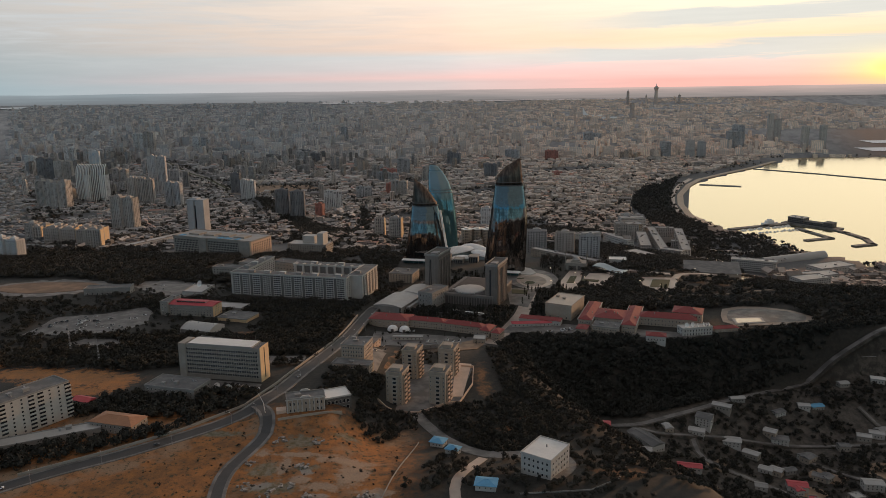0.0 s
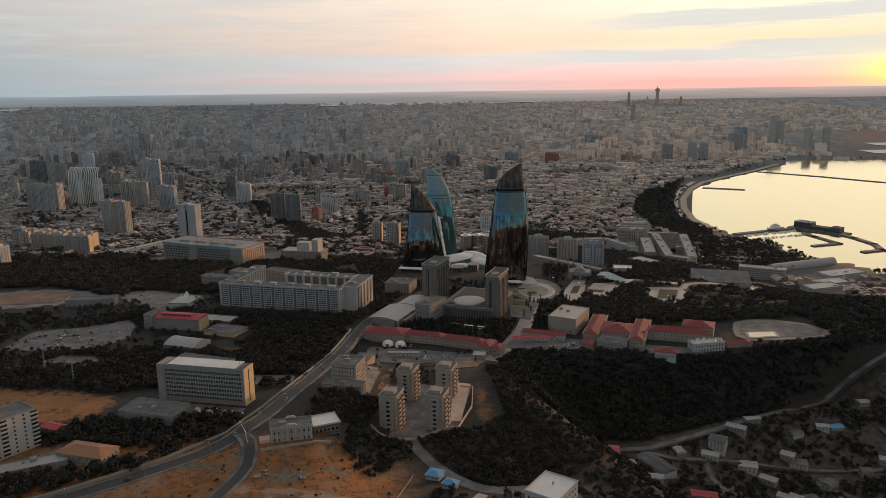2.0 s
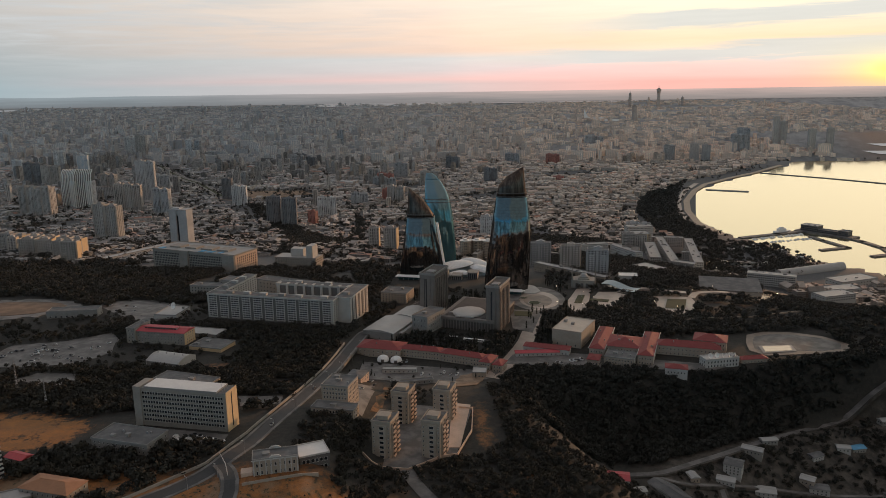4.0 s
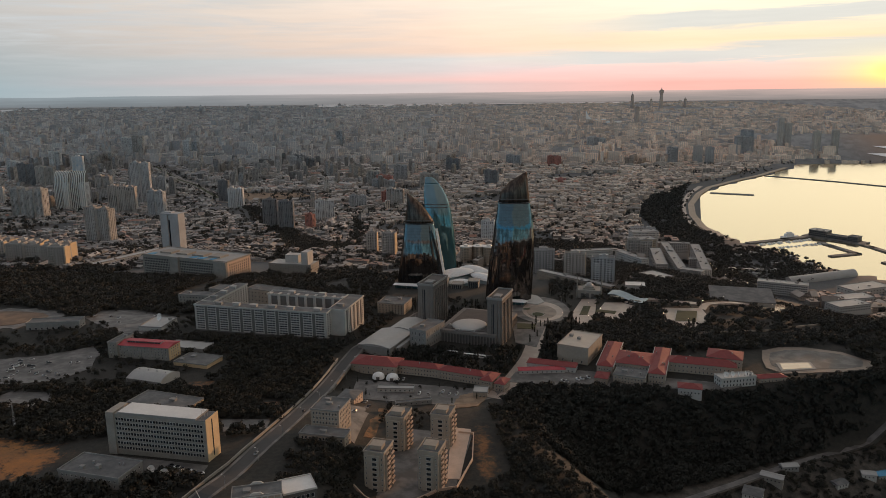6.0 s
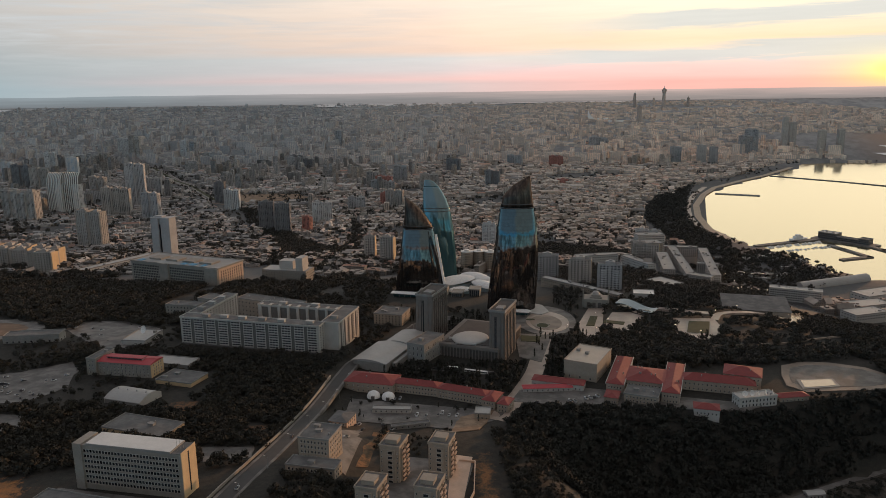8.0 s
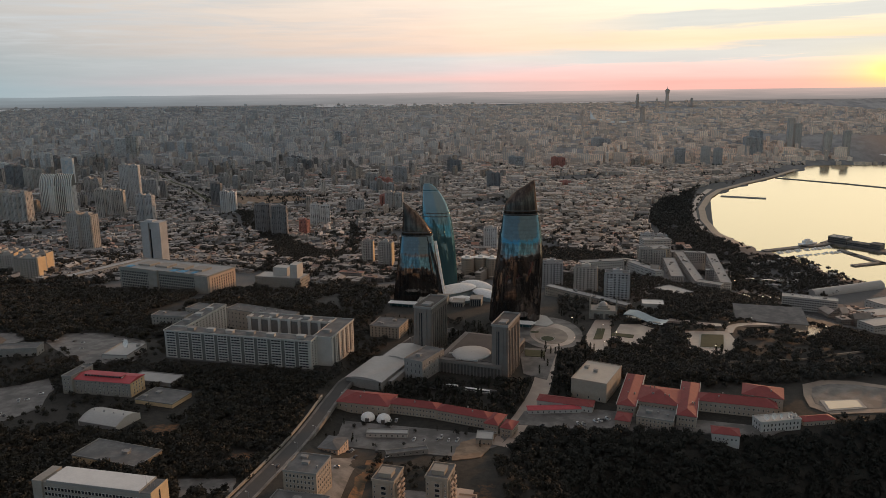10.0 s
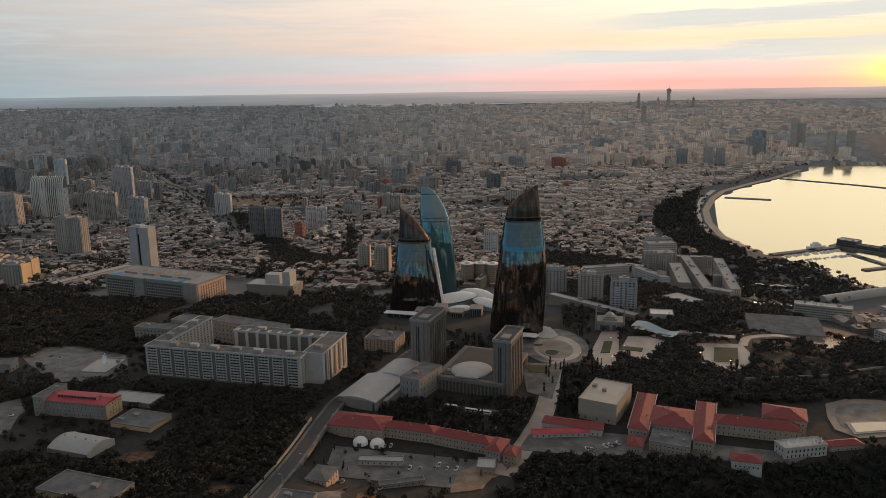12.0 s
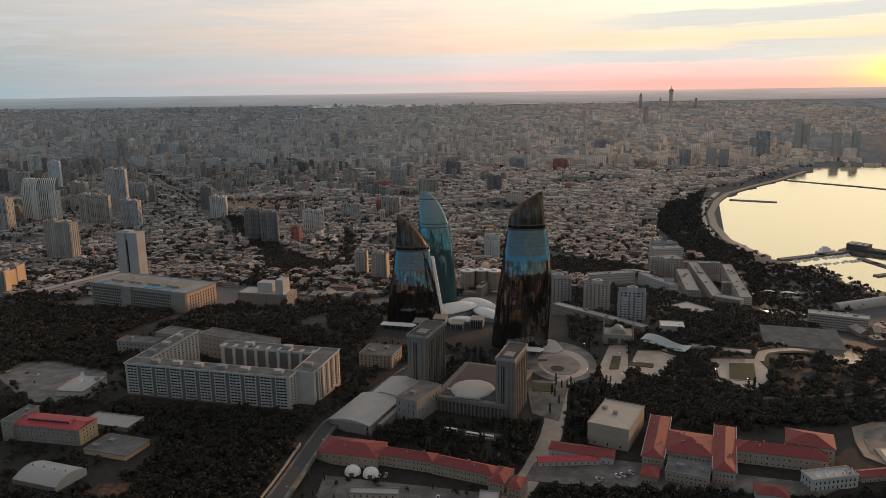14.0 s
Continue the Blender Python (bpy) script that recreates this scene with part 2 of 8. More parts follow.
    def blots(places, soft):
        total = None
        for cx, cy, rx, ry in places:
            dx = math_node(node, "DIVIDE", math_node(node, "SUBTRACT", xyz.outputs[0], cx), rx)
            dy = math_node(node, "DIVIDE", math_node(node, "SUBTRACT", xyz.outputs[1], cy), ry)
            r = math_node(node, "SQRT", math_node(node, "ADD", math_node(node, "MULTIPLY", dx, dx), math_node(node, "MULTIPLY", dy, dy)))
            one = math_node(node, "DIVIDE", math_node(node, "SUBTRACT", math_node(node, "ADD", 1.0, rag), r), soft, True)
            total = one if total is None else math_node(node, "MAXIMUM", total, one)
        return total
    weeds = blots(((-124, 486, 17, 12), (-138, 446, 14, 12), (-128, 424, 22, 9), (-188, 498, 30, 5), (-110, 448, 9, 6), (-92, 500, 12, 6)), .5)
    col = mix(node, math_node(node, "MULTIPLY", weeds, .9), col, mix(node, ramp(node, tuft, [(.42, (0, 0, 0)), (.58, (1, 1, 1))]), (.085, .080, .040), (.20, .18, .14)))
    trod = blots(((-79, 446, 13, 22), (-88, 464, 26, 7), (-118, 468, 24, 4), (-126, 452, 5, 16), (-112, 434, 9, 7), (-96, 426, 16, 7), (-146, 470, 8, 6), (-60, 420, 14, 7)), .45)
    col = mix(node, math_node(node, "MULTIPLY", trod, .95), col, mix(node, med, (.36, .265, .19), (.24, .17, .12)))
    earth = blots(((8, 668, 8, 30), (12, 634, 9, 22), (27, 538, 8, 12), (60, 500, 14, 9), (44, 560, 5, 14), (100, 452, 22, 14), (-168, 720, 14, 10), (-250, 772, 20, 16), (300, 566, 30, 14)), .6)
    col = mix(node, math_node(node, "MULTIPLY", earth, .8), col, mix(node, ramp(node, tuft, [(.42, (0, 0, 0)), (.60, (1, 1, 1))]), (.30, .135, .052), (.075, .052, .028)))
    field = blots(((-350, 605, 52, 30), (-400, 618, 46, 22), (-310, 596, 20, 28), (-330, 575, 26, 12), (-470, 640, 40, 20)), .4)
    col = mix(node, field, col, mix(node, ramp(node, med, [(.36, (0, 0, 0)), (.62, (1, 1, 1))]), (.36, .150, .042), (.24, .115, .045)))
    stones = blots(((-136, 426, 9, 5), (-109, 444, 5, 5), (-97, 415, 12, 3), (-62, 417, 9, 3)), .35)
    col = mix(node, math_node(node, "MULTIPLY", stones, .7), col, mix(node, tuft, (.40, .39, .37), (.12, .115, .105)))
    col = mix(node, 1.0, col, ramp(node, fine, [(.3, (.75, .75, .75)), (.7, (1.2, 1.2, 1.2))]), "MULTIPLY")
    bmp = node("ShaderNodeBump", Height=fine, Strength=.4, Distance=.3)
    b = node("ShaderNodeBsdfPrincipled", Base_Color=col, Roughness=.92, Normal=bmp.outputs[0])
    node("ShaderNodeOutputMaterial", Surface=b.outputs[0])
    return m


def water_material():
    m = bpy.data.materials.new("calm_sea")
    m.use_nodes = True
    node = nodes_of(m.node_tree)
    pos = node("ShaderNodeNewGeometry").outputs["Position"]
    n = node("ShaderNodeTexNoise", Vector=pos, Scale=.05, Detail=4.0)
    # the faces of the ripples that are seen at a low angle lean to the south-west
    lean = node("ShaderNodeCombineXYZ", X=-.03, Y=-.085, Z=1.0)
    unit = node("ShaderNodeVectorMath", i0=lean.outputs[0])
    unit.operation = "NORMALIZE"
    bmp = node("ShaderNodeBump", Height=n.outputs[0], Strength=.04, Distance=.3, Normal=unit.outputs[0])
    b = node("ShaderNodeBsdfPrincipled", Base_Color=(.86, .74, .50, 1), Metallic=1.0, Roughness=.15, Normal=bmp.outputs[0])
    node("ShaderNodeOutputMaterial", Surface=b.outputs[0])
    return m


def tower_glass(name, low, high, z0, fade=2.0, rough=.07, matte=.10, body=(.15, .135, .13)):
    """Mirror curtain wall with reflections put into its tint: dark streaked bronze below, sky blue above the height z0;
    panes tilted a little, dark joints at each floor.
    """
    m = bpy.data.materials.new(name)
    m.use_nodes = True
    node = nodes_of(m.node_tree)
    geo = node("ShaderNodeNewGeometry")
    pos = geo.outputs["Position"]
    p = node("ShaderNodeSeparateXYZ", Vector=pos)
    cell = node("ShaderNodeCombineXYZ", X=math_node(node, "FLOOR", math_node(node, "DIVIDE", p.outputs[0], 3.0)), Y=0.0, Z=math_node(node, "FLOOR", math_node(node, "DIVIDE", p.outputs[2], 4.2)))
    wn = node("ShaderNodeTexWhiteNoise", Vector=cell.outputs[0])
    long = node("ShaderNodeVectorMath", i0=pos, i1=(.30, .30, .035))
    long.operation = "MULTIPLY"
    streak = node("ShaderNodeTexNoise", Vector=long.outputs[0], Scale=1.0, Detail=4.0, Roughness=.65).outputs[0]
    tilt = node("ShaderNodeVectorMath", i0=wn.outputs["Color"], i1=(.5, .5, .5))
    tilt.operation = "SUBTRACT"
    t2 = node("ShaderNodeVectorMath", i0=tilt.outputs[0])
    t2.operation = "SCALE"
    t2.inputs["Scale"].default_value = .03
    t3 = node("ShaderNodeVectorMath", i0=geo.outputs["Normal"], i1=t2.outputs[0])
    t3.operation = "ADD"
    t4 = node("ShaderNodeVectorMath", i0=t3.outputs[0])
    t4.operation = "NORMALIZE"
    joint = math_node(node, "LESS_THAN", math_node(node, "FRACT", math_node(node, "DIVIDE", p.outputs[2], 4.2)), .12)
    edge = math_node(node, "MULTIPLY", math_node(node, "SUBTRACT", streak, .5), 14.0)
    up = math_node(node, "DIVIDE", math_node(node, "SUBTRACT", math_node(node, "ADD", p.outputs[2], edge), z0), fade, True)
    # streaks stand for the reflected city, the upper tint for reflected sky
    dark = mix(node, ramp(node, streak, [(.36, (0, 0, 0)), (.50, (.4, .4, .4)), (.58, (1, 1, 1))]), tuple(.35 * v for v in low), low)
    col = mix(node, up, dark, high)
    col = mix(node, math_node(node, "MULTIPLY", joint, .28), col, (.03, .03, .03))
    col = mix(node, .16, col, mix(node, 1.0, col, wn.outputs["Value"], "MULTIPLY"))
    mirror = node("ShaderNodeBsdfAnisotropic", Color=col, Roughness=rough, Normal=t4.outputs[0])
    film = node("ShaderNodeBsdfDiffuse", Color=(*body, 1.0))
    b = node("ShaderNodeMixShader", Fac=matte, i1=mirror.outputs[0], i2=film.outputs[0])
    node("ShaderNodeOutputMaterial", Surface=b.outputs[0])
    return m


M = {}
M["ground"] = ground_material()
M["water"] = water_material()
M["asphalt"] = material("asphalt", (.044, .043, .043), .75, vary=.25, scale=.15, fine=8)
M["paving"] = material("pale_paving", (.36, .285, .235), .42, vary=.12, scale=.05, fine=12, tint=(.31, .245, .205))
M["lot"] = material("worn_concrete_yard", (.145, .135, .127), .65, vary=.3, scale=.08, fine=9, tint=(.09, .084, .078))
M["kerb"] = material("kerb_stone", (.34, .32, .29), .85)
M["concrete"] = material("grey_concrete", (.25, .243, .232), .85, vary=.22, scale=.12)
M["panel"] = material("pale_concrete_panel", (.275, .256, .228), .85, vary=.2, scale=.15, fine=7)
M["white"] = material("white_plaster", (.44, .427, .405), .8, vary=.15, scale=.12)
M["cream"] = material("cream_limestone", (.34, .29, .238), .85, vary=.18, scale=.12)
M["peach"] = material("peach_plaster", (.55, .41, .32), .85, vary=.15, scale=.15)
M["ochre"] = material("ochre_plaster", (.58, .43, .26), .85, vary=.15, scale=.15)
M["darkwall"] = material("dark_stone", (.10, .09, .085), .7, vary=.3)
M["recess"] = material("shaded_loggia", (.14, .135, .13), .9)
M["greyroof"] = material("bitumen_roof", (.14, .138, .135), .9, vary=.35, scale=.1, tint=(.12, .12, .12))
M["paleroof"] = material("pale_sheet_roof", (.36, .35, .335), .5, vary=.15, scale=.08)
M["whiteroof"] = material("white_sheet_roof", (.66, .64, .61), .45, vary=.12, scale=.1)
M["redroof"] = material("red_tile_roof", (.225, .045, .042), .75, vary=.2, scale=.2, fine=10, bump=.3)
M["redmetal"] = material("red_metal_roof", (.42, .06, .07), .6, vary=.2, scale=.15)
M["orangeroof"] = material("orange_sheet_roof", (.33, .16, .085), .75, vary=.2, scale=.2)
M["blueroof"] = material("blue_sheet_roof", (.10, .30, .48), .6, vary=.15, scale=.3)
M["window"] = material("window_glass", (.025, .028, .033), .22, vary=.5, scale=1.0, rnd=.6)
M["frame"] = material("pale_window_frame", (.5, .48, .45), .7)
M["glass"] = tower_glass("mirror_glass_sky_tinted", (.25, .225, .21), (.115, .19, .225), 97.0)
M["glass_low"] = tower_glass("curtain_glass_sky_tinted", (.25, .225, .21), (.125, .19, .22), 58.0)
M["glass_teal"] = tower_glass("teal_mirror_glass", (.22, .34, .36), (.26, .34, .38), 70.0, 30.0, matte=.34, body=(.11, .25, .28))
M["crown"] = tower_glass("bronze_crown_glass", (.14, .105, .085), (.12, .095, .08), 400.0, 2.0, .3)
M["steel"] = material("grey_steel", (.35, .35, .36), .45, .6)
M["whitesteel"] = material("white_painted_steel", (.75, .74, .72), .5)
M["leaf"] = leaf_material("dark_broad_leaves", (.020, .021, .019), (.058, .056, .048))
M["leaf_dry"] = leaf_material("dusty_leaves", (.026, .025, .020), (.072, .064, .049))
# leaf colours lifted and greyed to stand for haze over farther trees
M["leaf_far"] = leaf_material("hazed_park_leaves", (.036, .036, .033), (.088, .083, .073))
M["cypress"] = leaf_material("cypress_needles", (.02, .022, .017), (.042, .042, .03))
M["bark"] = material("bark", (.10, .075, .055), .95, vary=.3, scale=2)
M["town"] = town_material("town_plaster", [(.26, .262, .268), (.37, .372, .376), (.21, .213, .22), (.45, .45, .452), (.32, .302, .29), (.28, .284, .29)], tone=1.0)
# next two and farblocks: walls, roofs, panes paled with distance, haze as colour
M["town_hazed"] = town_material("hazed_town_plaster", [(.54, .52, .50), (.66, .64, .61), (.45, .44, .43), (.74, .72, .69), (.62, .56, .51), (.56, .55, .54)], tone=1.25)
M["town_hazier"] = town_material("hazier_town_plaster", [(.62, .60, .58), (.72, .70, .68), (.54, .53, .52), (.78, .76, .74), (.68, .63, .59), (.64, .63, .62)], 3.6, 5.0, .14, tone=1.4)
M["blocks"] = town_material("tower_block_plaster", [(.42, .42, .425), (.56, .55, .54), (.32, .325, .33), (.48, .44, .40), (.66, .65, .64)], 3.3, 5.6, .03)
M["farblocks"] = town_material("hazed_distant_plaster", [(.80, .78, .77), (.86, .83, .80), (.72, .71, .70), (.84, .77, .72), (.88, .86, .84)], 5.0, 9.0, .42, tone=1.7)
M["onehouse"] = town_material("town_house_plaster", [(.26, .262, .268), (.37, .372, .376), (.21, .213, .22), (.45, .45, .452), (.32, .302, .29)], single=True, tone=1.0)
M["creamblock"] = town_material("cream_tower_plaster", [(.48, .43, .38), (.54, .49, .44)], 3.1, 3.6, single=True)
M["carpaint"] = material("car_paint", (.62, .62, .62), .3, rnd=.35)
M["cardark"] = material("dark_car_paint", (.06, .06, .07), .3, rnd=.5)
M["soil"] = material("dry_orange_grass", (.34, .142, .042), .95, vary=.35, scale=.05, fine=9, tint=(.24, .115, .045))
M["dirt"] = material("pale_dirt", (.27, .19, .13), .95, vary=.3, scale=.08, fine=9, tint=(.20, .14, .095))
M["bank"] = material("scrubby_bank", (.20, .10, .045), .95, vary=.4, scale=.12, fine=7, tint=(.07, .055, .035))
M["rubble"] = material("grey_rubble", (.30, .285, .27), .95, vary=.4, scale=.5, fine=6, tint=(.16, .14, .12), bump=.6)
M["lagoon"] = material("bright_lagoon", (.95, .92, .90), .5, .9, vary=.02)
M["grass"] = material("dry_lawn", (.058, .062, .032), .95, vary=.3, scale=.1, fine=10)
M["lit"] = bpy.data.materials.new("lamp_glow")
M["lit"].use_nodes = True
nd = nodes_of(M["lit"].node_tree)
nd("ShaderNodeOutputMaterial", Surface=nd("ShaderNodeEmission", Color=(1.0, .82, .55, 1), Strength=5.0).outputs[0])


def distance_material():
    """Far hills fading into the dawn mist, whose glow the sheet itself emits: paler with height, bluer in the west and
    browner in the east.
    """
    m = bpy.data.materials.new("misty_distance")
    m.use_nodes = True
    node = nodes_of(m.node_tree)
    pos = node("ShaderNodeNewGeometry").outputs["Position"]
    p = node("ShaderNodeSeparateXYZ", Vector=pos)
    flat = node("ShaderNodeVectorMath", i0=pos, i1=(.0016, .0016, .045))
    flat.operation = "MULTIPLY"
    n = node("ShaderNodeTexNoise", Vector=flat.outputs[0], Scale=1.0, Detail=6.0, Roughness=.6).outputs[0]
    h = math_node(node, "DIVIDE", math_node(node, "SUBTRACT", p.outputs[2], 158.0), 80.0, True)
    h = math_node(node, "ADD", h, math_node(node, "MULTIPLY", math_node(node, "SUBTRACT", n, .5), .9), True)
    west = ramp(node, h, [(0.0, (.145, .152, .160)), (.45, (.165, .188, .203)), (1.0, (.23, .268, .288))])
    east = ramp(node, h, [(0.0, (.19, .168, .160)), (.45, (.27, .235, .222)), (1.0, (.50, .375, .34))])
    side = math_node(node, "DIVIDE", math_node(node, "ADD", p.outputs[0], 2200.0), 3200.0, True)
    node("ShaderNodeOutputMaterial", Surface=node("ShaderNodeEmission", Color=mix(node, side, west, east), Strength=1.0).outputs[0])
    return m


M["skytower"] = town_material("hazy_tower_cladding", [(.52, .51, .51), (.58, .57, .57)], 4.0, 5.0, .36, single=True)
M["wavyglass"] = material("pale_wavy_glass", (.30, .36, .38), .3, vary=.2, scale=.2)
# panes of the bay towers, lightened to carry the haze over them
M["hazyglass"] = material("hazed_grey_glazing", (.22, .21, .20), .5, vary=.15, scale=.05)
M["tan"] = material("tan_paving", (.235, .185, .148), .6, vary=.15, scale=.06, fine=10, tint=(.19, .15, .12))
M["brownstone"] = material("brown_grey_stone", (.185, .165, .15), .8, vary=.2, scale=.1, fine=8)
M["darkroof"] = material("dark_brown_roof", (.085, .074, .068), .85, vary=.25, scale=.08, fine=8)
M["wetstone"] = material("polished_terrace_stone", (.55, .44, .33), .22, .45, vary=.1, scale=.05)
M["bareearth"] = material("bare_brown_earth", (.17, .115, .078), .95, vary=.3, scale=.05, fine=9, tint=(.13, .092, .066))
M["sail"] = material("bright_white_shell", (.9, .9, .89), .4, vary=.04, scale=.05)
M["creamroof"] = material("cream_sheet_roof", (.46, .40, .335), .55, vary=.12, scale=.1)
M["hallroof"] = material("dull_sheet_roof", (.30, .295, .285), .7, vary=.2, scale=.06)
M["sand"] = material("pale_beach_stone", (.46, .37, .28), .9, vary=.2, scale=.05)
M["distance"] = distance_material()
M["plaster_white"] = material("white_block_plaster", (.56, .56, .56), .85, vary=.15, scale=.05, rnd=.14)
M["plaster_warm"] = material("warm_block_plaster", (.40, .375, .35), .85, vary=.2, scale=.05, rnd=.18)
M["plaster_grey"] = material("grey_block_plaster", (.40, .40, .405), .85, vary=.2, scale=.05, rnd=.18)
M["plaster_brick"] = material("red_brown_plaster", (.40, .185, .15), .85, vary=.2, scale=.05, rnd=.15)
M["plaster_dark"] = material("dark_block_plaster", (.20, .20, .205), .8, vary=.2, scale=.05, rnd=.18)
# bay tower cladding, lightened likewise for haze
M["plaster_steel"] = material("hazed_block_cladding", (.46, .435, .415), .6, vary=.15, scale=.05, rnd=.14)

# ---- mesh helpers ----
class Shape:
    """Collects faces and turns them into one mesh."""

    def __init__(self):
        self.v, self.f, self.m = [], [], []

    def face(self, pts, m=0):
        i = len(self.v)
        self.v += [tuple(p) for p in pts]
        self.f.append(tuple(range(i, i + len(pts))))
        self.m.append(m)

    def solid(self, verts, faces, m=0):
        i = len(self.v)
        self.v += [tuple(p) for p in verts]
        self.f += [tuple(i + k for k in f) for f in faces]
        self.m += [m] * len(faces)

    def box(self, x0, x1, y0, y1, z0, z1, m=0):
        self.solid([(x0, y0, z0), (x1, y0, z0), (x1, y1, z0), (x0, y1, z0), (x0, y0, z1), (x1, y0, z1), (x1, y1, z1), (x0, y1, z1)],
                   [(0, 3, 2, 1), (4, 5, 6, 7), (0, 1, 5, 4), (1, 2, 6, 5), (2, 3, 7, 6), (3, 0, 4, 7)], m)

    def prism(self, poly, z0, z1, m=0, top=None):
        """An upright prism over a counter-clockwise outline; top: material of its lid."""
        n = len(poly)
        base = [(x, y, z0) for x, y in poly] + [(x, y, z1) for x, y in poly]
        self.solid(base, [(i, (i + 1) % n, n + (i + 1) % n, n + i) for i in range(n)] + [tuple(range(n - 1, -1, -1))], m)
        i = len(self.v)
        self.f.append(tuple(i - n + k for k in range(n)))
        self.m.append(m if top is None else top)

    def tube(self, a, b, r0, r1, n=8, m=0):
        a, b = Vector(a), Vector(b)
        w = (b - a).normalized()
        s = w.orthogonal().normalized()
        t = w.cross(s)
        ring = [s * math.cos(k * 2 * math.pi / n) + t * math.sin(k * 2 * math.pi / n) for k in range(n)]
        self.solid([a + d * r0 for d in ring] + [b + d * r1 for d in ring],
                   [(i, (i + 1) % n, n + (i + 1) % n, n + i) for i in range(n)] + [tuple(range(n - 1, -1, -1)), tuple(range(n, 2 * n))], m)

    def mesh(self, name, mats, smooth=False):
        d = bpy.data.meshes.new(name)
        d.from_pydata(self.v, [], self.f)
        for k in mats:
            d.materials.append(M[k])
        if len(mats) > 1:
            d.polygons.foreach_set("material_index", self.m)
        if smooth:
            d.polygons.foreach_set("use_smooth", [True] * len(d.polygons))
        d.update()
        return d


def part(name, shape, mats, parent, label="", kind="", smooth=False):
    data = shape.mesh(name, mats.split(), smooth) if isinstance(shape, Shape) else shape
    ob = new(name, data)
    ob.parent = parent
    return tagged(ob, label=label, kind=kind)


def thing(name, at, label, category, turn=0.0, group="", kind=""):
    """An empty at the base of a thing; its parts go under it."""
    ob = new(name)
    ob.empty_display_size = 1.0
    ob.matrix_world = pose(*at, 0, 0, turn)
    return tagged(ob, label, category, group, kind)


def setting(name, shape, mats, label, kind="structure", smooth=False, category=""):
    return tagged(new(name, shape.mesh(name, mats.split(), smooth)), label, category, "", kind)


# ---- the lie of the land ----
def ease(a, b, v):
    t = min(1.0, max(0.0, (v - a) / (b - a)))
    return t * t * (3 - 2 * t)


SEA = -108.0
def ground(x, y):
    left = 32 - 20 * ease(570, 820, y) - 2 * ease(820, 900, y)
    right = 31 - 15 * ease(425, 530, y) - 5 * ease(535, 600, y) - 9 * ease(700, 795, y)
    shift = 34 * ease(690, 790, y)
    k = ease(-104 - shift, -66 - 1.45 * shift, x)
    left += 5 * ease(-175, -150, x) * (1 - ease(-112, -85, x)) * ease(495, 525, y) * (1 - ease(545, 580, y))
    z = left * (1 - k) + right * k
    z -= z * ease(940, 1080, y)
    z -= 45 * ease(1090, 1550, y) + 50 * ease(1450, 2050, y)
    z -= 75 * ease(230, 760, x) * ease(960, 1180, y)
    edge = 25 + 0.4 * max(0.0, 720 - y)
    top = 785 + 0.13 * max(0.0, x - 100)
    foot = min(686 + 0.40 * max(0.0, x - 100), top - 26)
    z -= (56 + 34 * ease(110, 300, x) * (1 - ease(foot - 85, foot - 12, y))) * ease(0, 90, x - edge) * (1 - ease(foot, top, y))
    z = max(z, -104.0)
    z = z if y < 1500 else z - 14 * ease(-13, 29, x - shore(y))
    return z


EYE = (0.0, 157.0, 283.5)
FAR0 = 3800.0


def far(x, d):
    """Where land at the true distance d north lies: past FAR0 the long distance to the skyline is folded into the last stretch."""
    if d <= FAR0:
        return x, d, 1.0
    y = FAR0 + 1130.0 * (1 - math.exp(-(d - FAR0) / 5400.0))
    s = (y - EYE[1]) / (d - EYE[1])
    return x * s, y, s


def far_z(z, d, s):
    drop = d * d / 14.8e6 if d > FAR0 else 0.0
    return z if s == 1.0 else EYE[2] + (z - drop * ease(FAR0, FAR0 + 3000, d) - EYE[2]) * s


def base_z(d):
    return -104.0 + 40.0 * ease(3900, 9000, d) - 40 * ease(12000, 26000, d)


def shore(y):
    """The coast: land lies to the west of this x."""
    if y < 1560:
        return 5000.0
    pts = ((1560, 850), (1628, 828), (1714, 762), (1886, 728), (1950, 698), (2050, 662), (2165, 654), (2360, 684), (2560, 740), (2800, 836), (2960, 925), (3170, 1100), (3330, 1250), (3655, 1515), (3790, 1615), (3800, 5000))
    for (ya, xa), (yb, xb) in zip(pts, pts[1:]):
        if ya <= y <= yb:
            t = (y - ya) / (yb - ya)
            return xa + (xb - xa) * t
    return 5000.0


def make_ground():
    s = Shape()
    ys = [-1500, -900, -400, 0, 150, 250, 330] + [380 + 12 * i for i in range(60)] + [1120 + 30 * i for i in range(90)]
    ys += [FAR0 + 25 * (1.16 ** i) for i in range(1, 52)]
    half = 40
    grid = []
    for d in ys:
        row = []
        wide = 620 if d < 1100 else max(620, .95 * abs(d))
        cols = [wide * (k / half) for k in range(-half, half + 1)]
        cols = [-max(3500, 2 * wide)] + cols + [max(3500, 2 * wide)]
        for x in cols:
            fx, fy, sc = far(x, d)
            if sc < 1.0:
                z = far_z(base_z(d), d, sc)
            else:
                z = ground(x, d)
            row.append((fx, fy, z))
        grid.append(row)
    n = len(grid[0])
    verts = [p for r in grid for p in r]
    faces = []
    for j in range(len(grid) - 1):
        for i in range(n - 1):
            faces.append((j * n + i, j * n + i + 1, (j + 1) * n + i + 1, (j + 1) * n + i))
    s.solid(verts, faces)
    return setting("ground", s, "ground", "dry hillside and town ground reaching the skyline", smooth=True)


make_ground()

# ---- sea, roads, yards ----
sea = Shape()
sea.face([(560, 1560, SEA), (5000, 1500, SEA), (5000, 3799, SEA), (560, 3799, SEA)])
